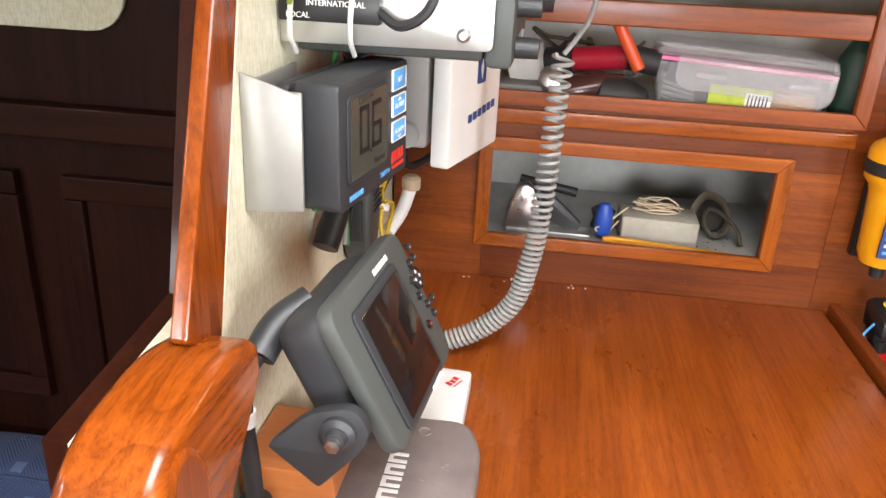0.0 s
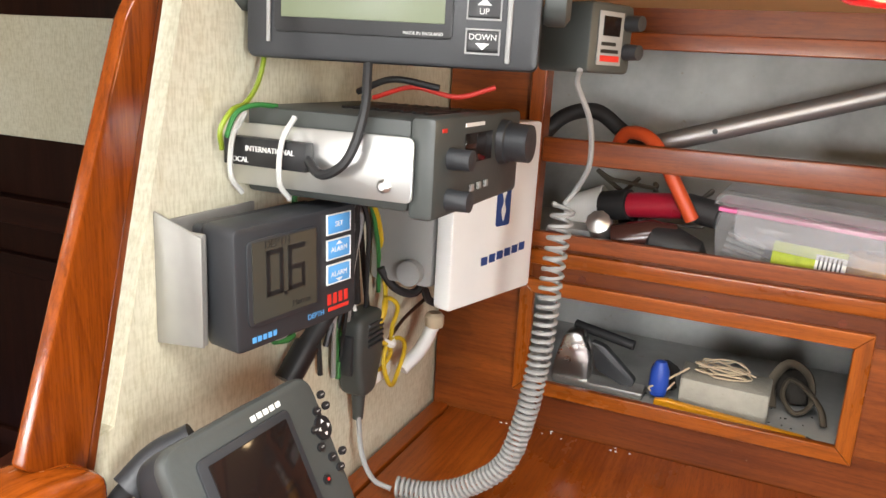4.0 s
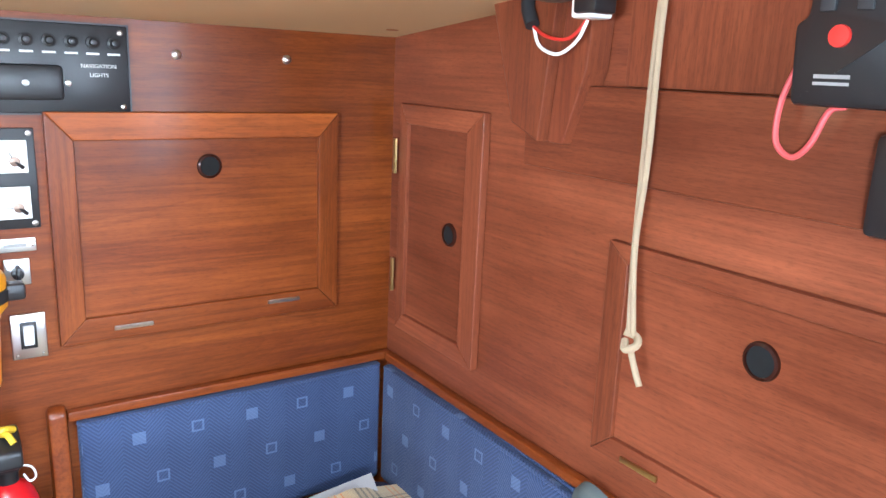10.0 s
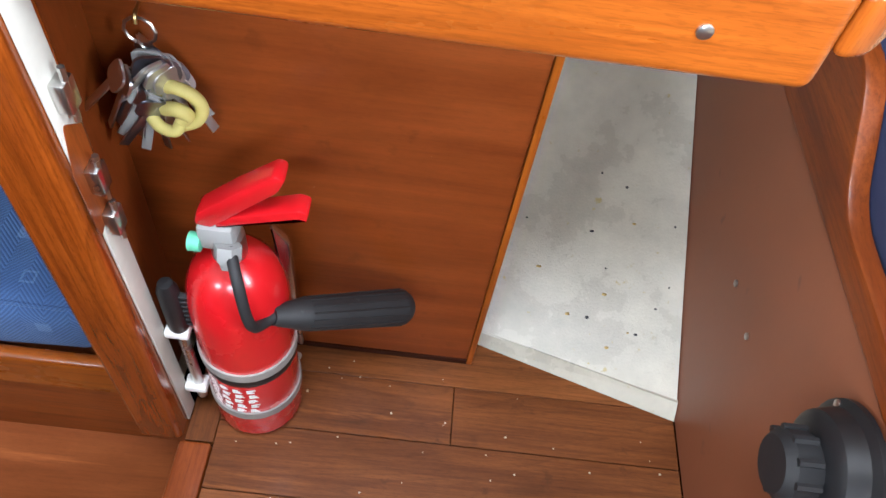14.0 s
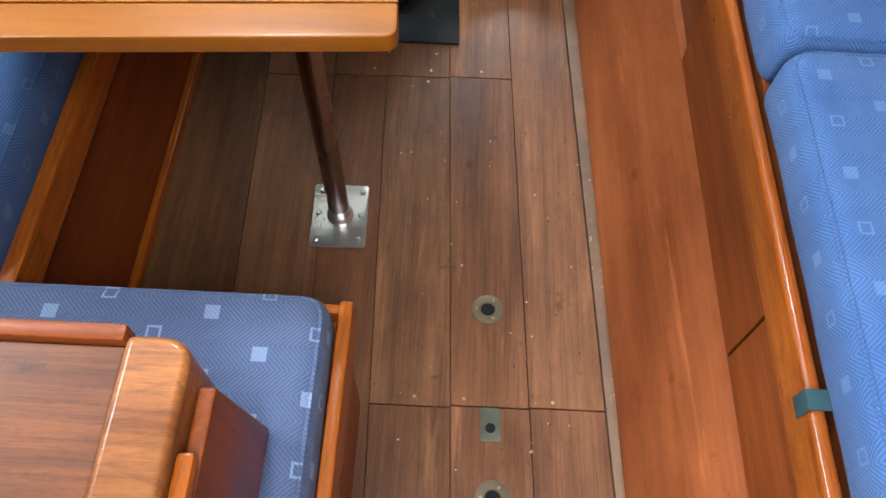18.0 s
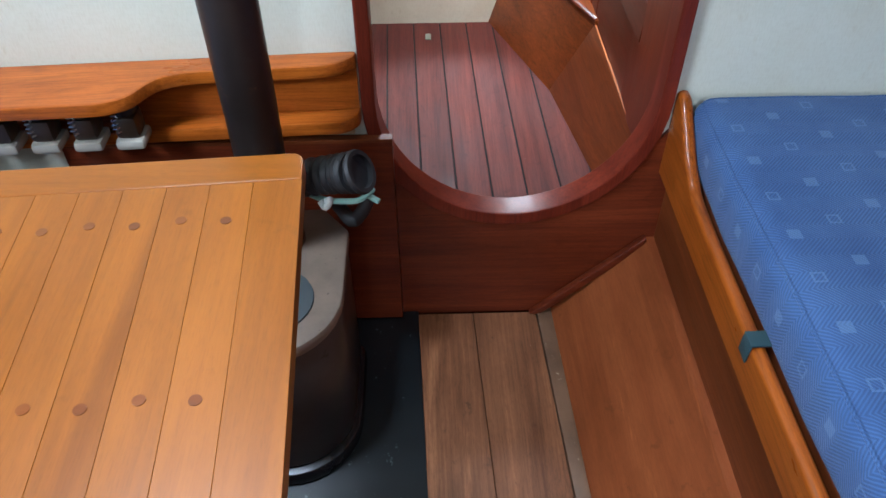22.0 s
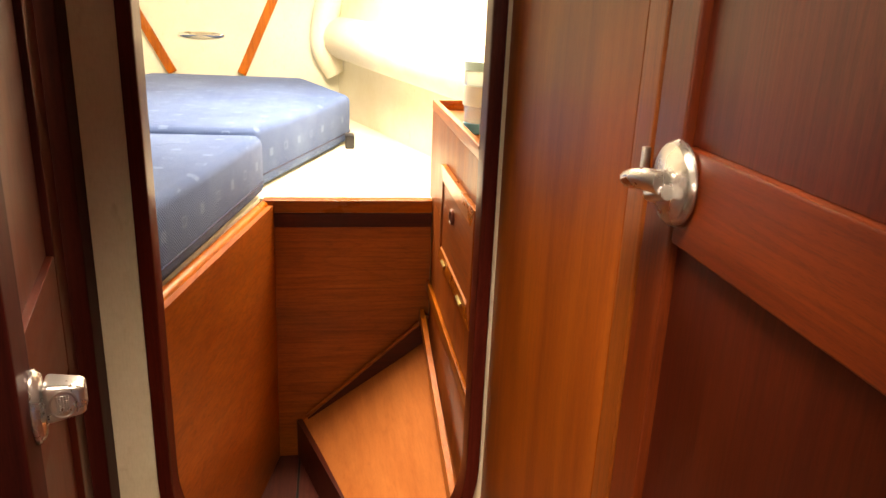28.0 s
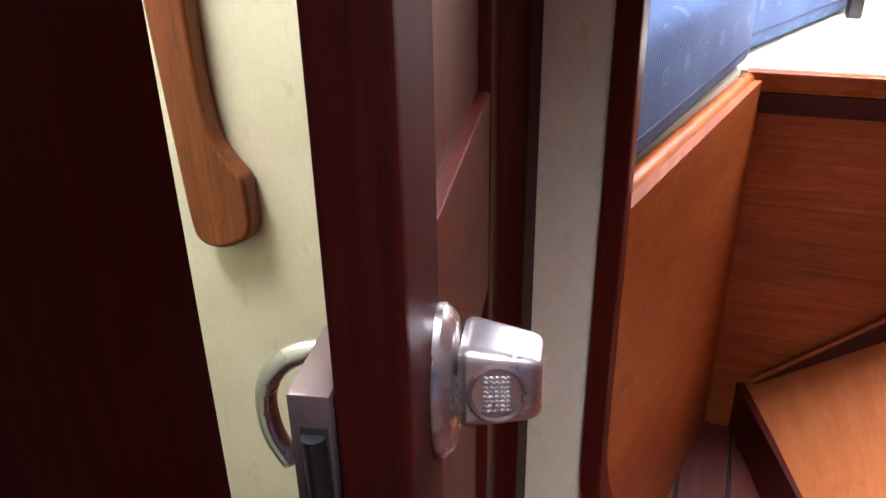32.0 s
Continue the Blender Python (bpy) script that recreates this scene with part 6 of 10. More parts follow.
def coil(points, radius, wire, pitch):
    """A coiled cord along a path; pitch gives the length of a turn at each share of the path."""
    path = smooth_path(points, 40)
    out, phase, side = [], 0.0, None
    for i in range(len(path) - 1):
        d = path[i + 1] - path[i]
        length, d = d.length, d.normalized()
        side = d.orthogonal().normalized() if side is None else (side - d * side.dot(d)).normalized()
        up = d.cross(side)
        turns = length / pitch(i / len(path))
        n = max(2, int(turns * 11))
        for k in range(n):
            a = 2 * math_pi * (phase + turns * k / n)
            out.append(path[i] + d * length * k / n + (side * math.cos(a) + up * math.sin(a)) * radius)
        phase += turns
    return mesh_tube(out, wire, 5, 1)


cord_set = thing("microphone_cable", (0.0, 0.78, 1.13), "grey coiled microphone cable hanging to the table", "cable")
part("coil", coil([(0.011, 0.798, 1.457), (0.008, 0.792, 1.397), (0.006, 0.786, 1.33), (0.003, 0.781, 1.284), (-0.003, 0.775, 1.236), (-0.018, 0.769, 1.184), (-0.055, 0.764, 1.149), (-0.098, 0.758, 1.131), (-0.136, 0.752, 1.130)], 0.0102, 0.0023, lambda s: 0.0115 - 0.0057 * min(1, s * 1.9)), PALEGREY, cord_set)
part("lead", mesh_tube([(-0.140, 0.750, 1.127), (-0.162, 0.748, 1.134), (-0.178, 0.750, 1.160), (-0.188, 0.758, 1.20)], 0.003, 8), PALEGREY, cord_set, "straight grey lead")

# loom of wires on the bulkhead
def wire(points, r, mat, label):
    return solid("wire", mesh_tube(points, r, 7), mat, label, "wire", "bulkhead wires")


wire([(-0.175, 0.700, 1.475), (-0.180, 0.705, 1.42), (-0.186, 0.700, 1.36), (-0.190, 0.690, 1.335), (-0.195, 0.660, 1.315), (-0.198, 0.640, 1.300)], 0.0075, RUBBER, "thick black cable down the bulkhead")
wire([(-0.170, 0.712, 1.47), (-0.184, 0.730, 1.42), (-0.190, 0.745, 1.37), (-0.196, 0.76, 1.33)], 0.005, RUBBER, "black cable behind the microphone")
wire([(-0.195, 0.600, 1.366), (-0.194, 0.602, 1.345), (-0.194, 0.625, 1.335), (-0.192, 0.665, 1.350)], 0.003, PALEGREY, "thin grey wire under the depth display")
wire([(-0.198, 0.616, 1.332), (-0.194, 0.630, 1.330), (-0.194, 0.640, 1.331)], 0.004, GREEN, "green connector sleeve on a wire")
wire([(-0.185, 0.735, 1.47), (-0.190, 0.790, 1.42), (-0.190, 0.810, 1.35), (-0.182, 0.800, 1.31), (-0.184, 0.780, 1.295), (-0.186, 0.800, 1.275), (-0.184, 0.822, 1.255), (-0.186, 0.800, 1.240), (-0.188, 0.776, 1.255)], 0.0028, WIREYELLOW, "looped yellow wire on the bulkhead")
wire([(-0.185, 0.730, 1.47), (-0.192, 0.775, 1.44), (-0.193, 0.800, 1.38), (-0.194, 0.805, 1.33)], 0.0026, GREEN, "green earth wire down the bulkhead")
wire([(-0.186, 0.742, 1.47), (-0.194, 0.760, 1.42), (-0.193, 0.770, 1.36), (-0.194, 0.785, 1.30), (-0.192, 0.790, 1.255)], 0.0030, RUBBER, "thin black wire down the bulkhead")
wire([(-0.190, 0.720, 1.46), (-0.196, 0.752, 1.39), (-0.196, 0.765, 1.33)], 0.0022, PRINTRED, "thin red wire down the bulkhead")
wire([(-0.190, 0.725, 1.46), (-0.197, 0.742, 1.38), (-0.197, 0.770, 1.29), (-0.194, 0.790, 1.25)], 0.0022, WHITE, "thin white wire down the bulkhead")
wire([(-0.192, 0.745, 1.28), (-0.188, 0.800, 1.262), (-0.184, 0.850, 1.285), (-0.178, 0.900, 1.300)], 0.0024, BRONZE, "thin brown wire along the bulkhead")
wire([(-0.168, 0.865, 1.330), (-0.165, 0.890, 1.300), (-0.150, 0.930, 1.298), (-0.130, 0.960, 1.310), (-0.110, 0.975, 1.306)], 0.005, RUBBER, "black cable end beside the receiver")
wire([(-0.160, 0.860, 1.345), (-0.165, 0.840, 1.325), (-0.178, 0.815, 1.335), (-0.190, 0.80, 1.36)], 0.005, RUBBER, "black cable under the receiver")
wire([(-0.196, 0.602, 1.600), (-0.192, 0.594, 1.576), (-0.190, 0.582, 1.557), (-0.190, 0.568, 1.545), (-0.186, 0.548, 1.541), (-0.186, 0.535, 1.527), (-0.190, 0.541, 1.512)], 0.0021, EARTH, "green and yellow earth wire looped by the radio")
wire([(-0.186, 0.541, 1.521), (-0.183, 0.548, 1.538), (-0.180, 0.566, 1.5445), (-0.176, 0.590, 1.5435)], 0.0021, GREEN, "green wire looped over the radio plate")
wire([(-0.198, 0.526, 1.748), (-0.196, 0.537, 1.727), (-0.194, 0.551, 1.703), (-0.192, 0.566, 1.682), (-0.190, 0.577, 1.664), (-0.192, 0.580, 1.648)], 0.0030, LEAFGREEN, "green wire up the bulkhead")
wire([(-0.200, 0.532, 1.762), (-0.199, 0.542, 1.742), (-0.199, 0.552, 1.721), (-0.199, 0.564, 1.696), (-0.198, 0.575, 1.674), (-0.194, 0.586, 1.654)], 0.0050, WHITE, "white cable tied up the bulkhead")
wire([(-0.150, 0.70, 1.55), (-0.11, 0.70, 1.562), (-0.07, 0.705, 1.556), (-0.04, 0.72, 1.566)], 0.0022, PRINTRED, "red wires between the instruments")
wire([(-0.160, 0.69, 1.555), (-0.12, 0.68, 1.568), (-0.08, 0.69, 1.563)], 0.003, RUBBER, "black wires between the instruments")
wire([(-0.155, 0.655, 1.473), (-0.158, 0.66, 1.44), (-0.165, 0.675, 1.41)], 0.0024, PRINTRED, "red wire under the radio")
wire([(-0.178, 0.62, 1.475), (-0.185, 0.625, 1.44), (-0.195, 0.63, 1.41)], 0.0024, GREEN, "green wire under the radio")
plugw = thing("cable_plug", (-0.17, 0.85, 1.25), "white moulded cable plug hanging by its lead", "plug")
part("barrel", mesh_tube([(-0.180, 0.845, 1.225), (-0.168, 0.872, 1.245), (-0.160, 0.890, 1.275)], 0.0085, 12), WHITE, plugw)
part("collar", mesh_lathe([(0.011, 0), (0.012, 0.004), (0.012, 0.014), (0.008, 0.018)], (-0.160, 0.889, 1.270), "z", 14), ROPE, plugw, "yellowed collar")
solid("foam_pad", mesh_box(-0.2085, -0.185, 0.79, 0.83, 1.222, 1.247, 0.006), WHITE, "crumpled white padding on the bulkhead", "padding")
solid("microphone_clip", mesh_lathe([(0.016, 0), (0.016, 0.004), (0.010, 0.006), (0.006, 0.018), (0, 0.018)], (-0.2085, 0.705, 1.335), FACE_X, 16), GREY, "grey round clip on the bulkhead", "clip")

# ---- things on the shelves ----
DULLALLOY = plain("dull_aluminium", (0.42, 0.41, 0.40), 0.42, metal=0.8, vary=0.3)
pole = thing("metal_tube", (0.19, 1.11, 1.54), "long drilled aluminium tube lying across the shelf", "tube")
part("tube", mesh_tube([(0.010, 1.10, 1.485), (0.372, 1.125, 1.602)], 0.0125, 24, 1), DULLALLOY, pole)
part("end_cap", mesh_tube([(0.364, 1.124, 1.599), (0.384, 1.127, 1.606)], 0.0155, 14, 1), RUBBER, pole, "black rubber end cap")
for k in (0.30, 0.86, 0.93):
    at = Vector((0.010, 1.10, 1.485)).lerp(Vector((0.372, 1.125, 1.602)), k)
    part("rivet", mesh_lathe([(0.0036, 0), (0.0030, 0.0012), (0, 0.0016)], tuple(at + Vector((0, -0.0123, 0))), Matrix.Rotation(radians(90), 4, "X"), 10), SLATE, pole, "small dark hole in the tube")
solid("black_hose", mesh_tube([(-0.10, 1.06, 1.49), (-0.07, 1.07, 1.525), (-0.03, 1.075, 1.535), (0.005, 1.07, 1.515), (0.035, 1.06, 1.493), (0.06, 1.06, 1.487)], 0.010, 12), RUBBER, "thick black hose curling behind the rail", "hose")
solid("orange_cable", mesh_tube([(0.005, 1.06, 1.492), (0.018, 1.05, 1.512), (0.045, 1.03, 1.512), (0.066, 1.018, 1.495), (0.090, 1.020, 1.455), (0.112, 1.022, 1.418)], 0.0085, 12), ORANGE, "orange-red flexible cable hooked over the rail", "cable")
tub = thing("plastic_box", (0.245, 1.085, 1.362), "clear plastic food box with a pink seal", "box")
CLEARBOX = plain("clear_plastic", (0.62, 0.63, 0.66), 0.22, vary=0.2, relief=0.02)
CLEARBOX.node_tree.nodes["Principled BSDF"].inputs["Alpha"].default_value = 0.26
tilt = Matrix.Translation((0.245, 1.07, 1.364)) @ Matrix.Rotation(radians(-4), 4, "Z") @ Matrix.Rotation(radians(3), 4, "Y")
part("tub", mesh_prism(rounded([(-0.100, 0), (0.100, 0), (0.112, 0.062), (-0.112, 0.062)], 0.010), "y", -0.045, 0.06, 0.006), CLEARBOX, tub, "milky clear tub", m=tilt)
part("lid", mesh_prism(rounded([(-0.115, 0.068), (0.115, 0.068), (0.108, 0.086), (-0.108, 0.086)], 0.006), "y", -0.050, 0.065, 0.006), CLEARBOX, tub, "clear lid", m=tilt)
part("seal", mesh_prism(rounded([(-0.114, -0.049), (0.114, -0.049), (0.114, 0.064), (-0.114, 0.064)], 0.012), "z", 0.0625, 0.0675, 0.001), plain("pink_seal", (0.75, 0.16, 0.38), 0.5), tub, "pink rubber seal", m=tilt)
part("flap", mesh_prism(rounded([(-0.085, 0.030), (0.111, 0.026), (0.111, 0.070), (-0.085, 0.070)], [0.02, 0.02, 0.003, 0.003]), "y", -0.0535, -0.0512, 0.001), CLEARBOX, tub, "hinged locking flap", m=tilt)
for k in (-0.06, 0.055):
    part("flap_slot", mesh_box(k, k + 0.038, -0.0545, -0.0537, 0.046, 0.053, 0.0003), CLEARBOX, tub, m=tilt)
part("clip", mesh_box(0.113, 0.120, -0.01, 0.03, 0.030, 0.075, 0.003), CLEARBOX, tub, m=tilt)
part("label", mesh_box(-0.038, 0.040, -0.0478, -0.0458, 0.004, 0.040, 0), plain("lime_label", (0.45, 0.55, 0.03), 0.5, vary=0.4, scale=300), tub, "lime green product label", m=tilt)
part("bar_code", mesh_box(0.008, 0.040, -0.0484, -0.0479, 0.014, 0.034, 0), LABELWHITE, tub, m=tilt)
for k in range(6):
    part("bar", mesh_box(0.011 + 0.0045 * k, 0.0128 + 0.0045 * k, -0.0488, -0.0485, 0.017, 0.032, 0), PRINTBLACK, tub, m=tilt)
part("tray", mesh_box(-0.090, 0.094, 0.010, 0.050, 0.004, 0.056, 0.004), plain("dim_contents", (0.16, 0.16, 0.17), 0.6, vary=0.6, scale=35), tub, "dark clutter inside", m=tilt)
part("contents", mesh_lathe([(0.030, 0), (0.034, 0.006), (0.030, 0.030), (0, 0.036)], (0.072, -0.005, 0.005), "z", 20), plain("orange_contents", (0.75, 0.35, 0.06), 0.6), tub, "orange contents", m=tilt)
for k in range(6):
    part("cutlery", mesh_tube([(-0.095, -0.02 + 0.01 * k, 0.010 + 0.006 * k), (-0.05, -0.03 + 0.012 * k, 0.006 + 0.004 * k)], 0.003, 6, 1), PALEGREY, tub, m=tilt)
torch = thing("red_torch", (0.05, 1.06, 1.40), "crimson and black plastic torch among the tools", "torch")
part("head", mesh_tube([(-0.006, 1.080, 1.412), (0.012, 1.074, 1.416), (0.030, 1.068, 1.420)], 0.020, 14, 2), RUBBER, torch, "rounded black head")
part("grip", mesh_tube([(0.0305, 1.068, 1.420), (0.100, 1.046, 1.430)], 0.0165, 14, 1), plain("crimson_plastic", (0.35, 0.012, 0.03), 0.3), torch)
part("tail", mesh_tube([(0.1005, 1.046, 1.430), (0.140, 1.040, 1.424)], 0.017, 14, 1), RUBBER, torch, "black tail")
solid("bottle_neck", mesh_lathe([(0.020, 0), (0.020, 0.05), (0.014, 0.065), (0.010, 0.08)], (0.02, 1.035, 1.378), Matrix.Rotation(radians(75), 4, "Y"), 16), plain("brown_glass", (0.06, 0.025, 0.02), 0.15), "dark brown bottle lying on the shelf", "bottle")
solid("dark_pouch", mesh_lathe([(0.004, 0), (0.022, 0.01), (0.026, 0.04), (0.018, 0.07), (0.003, 0.08)], (0.055, 1.032, 1.386), Matrix.Rotation(radians(100), 4, "Y"), 14), RUBBER, "black tool handle lying on the shelf", "tool")
solid("grey_box", mesh_box(-0.070, 0.012, 1.030, 1.090, 1.3605, 1.386, 0.004), PALEGREY, "flat grey plastic case on the shelf", "case")
solid("white_cup", mesh_lathe([(0.022, 0), (0.028, 0.012), (0.031, 0.055), (0.029, 0.056), (0.024, 0.01), (0, 0.008)], (-0.058, 1.105, 1.388), Matrix.Rotation(radians(70), 4, "Y"), 20), WHITE, "white plastic cup on its side", "cup")
solid("silver_foil", mesh_lathe([(0.004, 0), (0.018, 0.008), (0.012, 0.020), (0.016, 0.028), (0.003, 0.036)], (0.000, 1.045, 1.387), Matrix.Rotation(radians(60), 4, "X"), 9), ALLOY, "crumpled silver foil packet on the shelf", "packet")
solid("blue_packet", mesh_box(0.096, 0.128, 1.030, 1.060, 1.3605, 1.378, 0.003), plain("steel_blue", (0.06, 0.16, 0.28), 0.45), "blue tool packet on the shelf", "packet")
solid("grey_plug_block", mesh_box(0.010, 0.030, 1.100, 1.150, 1.3605, 1.42, 0.004), GREY, "grey electrical plug block", "plug")
def tangle(centre, spread, height, turns, r, seed):
    """A loose heap of cord: uneven loops that wander round a centre."""
    rn, pts = random.Random(seed), []
    for k in range(turns * 7):
        a, q = 2 * math_pi * k / 7 + rn.uniform(-0.2, 0.2), rn.uniform(0.55, 1.0)
        pts.append((centre[0] + spread[0] * q * math.cos(a) + rn.uniform(-0.006, 0.006), centre[1] + spread[1] * q * math.sin(a), centre[2] + height * (0.5 + 0.5 * math.sin(0.37 * k)) * rn.uniform(0.4, 1.0)))
    return mesh_tube(pts, r, 6, 5)


solid("tangled_wire", tangle((0.075, 1.115, 1.395), (0.052, 0.016), 0.050, 4, 0.0022, 21), plain("grey_brown_cord", (0.20, 0.18, 0.16), 0.7, vary=0.4), "slack loops of grey-brown wire behind the torch", "wire")
solid("green_bag", mesh_lathe([(0.02, 0), (0.03, 0.02), (0.027, 0.08), (0.012, 0.11)], (0.395, 1.065, 1.362), "z", 14), plain("dark_green", (0.01, 0.035, 0.022), 0.6), "dark green bag at the end of the shelf", "bag")
clamp = thing("steel_clamp", (0.0, 1.07, 1.166), "scratched steel cable clamp tool", "tool")
part("jaw", mesh_prism(rounded([(-0.050, 1.167), (0.004, 1.167), (0.002, 1.215), (-0.012, 1.243), (-0.034, 1.240), (-0.044, 1.205)], 0.012), "y", 1.045, 1.075, 0.005), STEEL, clamp)
part("hub", mesh_lathe([(0.006, 0), (0.006, 0.003), (0, 0.004)], (-0.020, 1.0448, 1.220), FACE_Y, 16), STEEL, clamp)
part("lever", mesh_prism(rounded([(0.000, 1.230), (0.020, 1.226), (0.066, 1.185), (0.058, 1.170), (0.010, 1.190)], 0.006), "y", 1.055, 1.070, 0.003), SLATE, clamp)
part("spindle", mesh_tube([(-0.03, 1.09, 1.238), (0.055, 1.08, 1.226)], 0.007, 10, 1), RUBBER, clamp)
part("base", mesh_box(-0.045, 0.078, 1.040, 1.075, 1.1665, 1.176, 0.003), ALLOY, clamp)
saw = thing("yellow_handled_tool", (0.18, 1.035, 1.166), "long yellow tool with a blue grip", "tool")
part("shaft", mesh_prism([(0.095, 1.1665), (0.275, 1.1665), (0.275, 1.172), (0.110, 1.182), (0.095, 1.180)], "y", 1.024, 1.034, 0.002), YELLOW, saw)
part("grip", mesh_lathe([(0.010, 0), (0.013, 0.012), (0.012, 0.034), (0.007, 0.046), (0, 0.048)], (0.096, 1.052, 1.176), "z", 16), BLUE, saw, "upright blue grip")
part("tip", mesh_prism([(0.2755, 1.1665), (0.292, 1.1665), (0.2755, 1.172)], "y", 1.026, 1.032), BLACK, saw)
solid("white_block", mesh_prism(rounded([(0.122, 1.050), (0.230, 1.046), (0.233, 1.115), (0.120, 1.118)], 0.004), "z", 1.1665, 1.206, 0.003), plain("dirty_white_block", (0.46, 0.44, 0.37), 0.85, vary=0.6, relief=0.5, spots=(0.13, 0.11, 0.075), scale=42), "grubby white block on the lower shelf", "block")
solid("white_string", tangle((0.172, 1.082, 1.209), (0.036, 0.020), 0.020, 6, 0.0012, 23), ROPE, "loose tangle of white string on the block", "string")
solid("string_end", mesh_tube([(0.130, 1.07, 1.214), (0.100, 1.045, 1.196), (0.085, 1.042, 1.186), (0.100, 1.05, 1.178), (0.116, 1.044, 1.20)], 0.0014, 5), ROPE, "loose end of white string", "string")
DUSTY = plain("dusty_brown", (0.12, 0.095, 0.065), 0.85, vary=0.5)
solid("coiled_webbing", mesh_tube([(0.236, 1.10, 1.172), (0.232, 1.12, 1.20), (0.250, 1.13, 1.225), (0.275, 1.12, 1.215), (0.280, 1.10, 1.185), (0.262, 1.09, 1.174), (0.246, 1.10, 1.19), (0.252, 1.11, 1.21), (0.272, 1.10, 1.205), (0.290, 1.08, 1.19), (0.296, 1.07, 1.172)], 0.009, 8, 6, 0.35), DUSTY, "dusty brown webbing coiled in the corner of the shelf", "strap")
solid("dusty_bag", mesh_lathe([(0.006, 0), (0.022, 0.006), (0.026, 0.022), (0.018, 0.040), (0.006, 0.046)], (0.262, 1.145, 1.1665), "z", 11), plain("dark_canvas", (0.05, 0.042, 0.034), 0.9, vary=0.5, relief=0.3), "dark canvas bag in the corner of the shelf", "bag")
solid("dark_rag", mesh_lathe([(0.003, 0), (0.018, 0.004), (0.014, 0.018), (0.019, 0.030), (0.004, 0.040)], (0.098, 1.10, 1.1665), "z", 9), plain("oily_cloth", (0.035, 0.032, 0.030), 0.9, vary=0.5), "dark oily rag behind the tools", "rag")
solid("rope_coil", tangle((0.01, 1.135, 1.395), (0.050, 0.012), 0.062, 3, 0.0030, 22), DUSTY, "loops of grey-brown rope behind the torch", "rope")
solid("iron_shackle", mesh_tube([(0.112, 1.038, 1.364), (0.106, 1.036, 1.378), (0.114, 1.034, 1.388), (0.124, 1.035, 1.380), (0.122, 1.037, 1.364)], 0.004, 8), BRONZE, "rusty shackle on the shelf", "shackle")

# ---- fire extinguishers ----
def extinguisher(name, at, r, h, label, horn=True, band=RED):
    x, y, z = at
    t = thing(name, at, label, "extinguisher", "fire extinguishers")
    part("cylinder", mesh_lathe([(r * 0.86, 0), (r * 0.98, 0.006), (r, 0.012), (r, h * 0.74), (r * 0.98, h * 0.80), (r * 0.91, h * 0.87), (r * 0.77, h * 0.93), (r * 0.55, h * 0.975), (r * 0.30, h), (0.012, h + 0.004)], at, "z", 36), RED, t)
    return t


ex = extinguisher("fire_extinguisher", (-0.078, 0.318, 0.363), 0.0565, 0.345, "red fire extinguisher with a black horn, in a wire bracket")
part("collar", mesh_lathe([(0.018, 0.345), (0.018, 0.375), (0, 0.375)], (-0.078, 0.318, 0.363), "z", 18), STEEL, ex)
part("valve", mesh_box(-0.103, -0.066, 0.302, 0.334, 0.682, 0.716, 0.006), PALEGREY, ex, m=Matrix.Translation((0, 0, 0.045)))
part("gauge", mesh_lathe([(0.010, 0), (0.010, 0.012), (0, 0.013)], (-0.112, 0.306, 0.690), "x", 14), plain("mint_plastic", (0.15, 0.55, 0.35), 0.4), ex, "small green pressure gauge", m=Matrix.Translation((0, 0, 0.045)))
part("top_lever", mesh_prism(rounded([(-0.116, 0.706), (-0.100, 0.702), (-0.030, 0.766), (-0.022, 0.784), (-0.032, 0.789), (-0.074, 0.756), (-0.112, 0.722)], 0.006), "y", 0.306, 0.332, 0.004), RED, ex, "red squeeze lever", m=Matrix.Translation((0.012, 0, 0.056)))
part("carry_handle", mesh_prism(rounded([(-0.096, 0.702), (-0.012, 0.730), (-0.006, 0.726), (-0.004, 0.740), (-0.014, 0.744), (-0.095, 0.716)], 0.004), "y", 0.307, 0.331, 0.003), RED, ex, "red carrying handle", m=Matrix.Translation((0.012, 0, 0.056)))
part("hose", mesh_tube([(-0.070, 0.300, 0.694), (-0.058, 0.272, 0.680), (-0.050, 0.258, 0.640), (-0.046, 0.262, 0.612), (-0.040, 0.276, 0.598), (-0.030, 0.290, 0.594)], 0.006, 10), RUBBER, ex, "short black hose", m=Matrix.Translation((0, 0, 0.045)))
HORN = plain("worn_black_plastic", (0.020, 0.021, 0.022), 0.5, vary=0.4, spots=(0.06, 0.06, 0.06))
HORN_A, HORN_B = Vector((-0.034, 0.288, 0.640)), Vector((0.107, 0.378, 0.548))
horn = part("horn", mesh_tube([tuple(HORN_A.lerp(HORN_B, k / 8)) for k in range(9)], lambda q: 0.0105 + 0.0075 * min(1, q * 5) + 0.0050 * q - 0.005 * max(0, q - 0.96) / 0.04, 24, 3), HORN, ex, "scuffed black discharge horn")
along = (HORN_B - HORN_A).normalized()
side = along.cross(Vector((0, 0, 1))).normalized()
over = side.cross(along)
for k in range(14):
    a = 2 * math_pi * k / 14
    out = side * math.cos(a) + over * math.sin(a)
    part("horn_rib", mesh_tube([tuple(HORN_A.lerp(HORN_B, 0.22) + out * 0.0188), tuple(HORN_A.lerp(HORN_B, 0.93) + out * 0.0226)], 0.0014, 5, 1), HORN, horn)
TAPE = plain("dull_silver", (0.52, 0.52, 0.49), 0.5, metal=0.35, vary=0.45, spots=(0.20, 0.19, 0.17), scale=60)
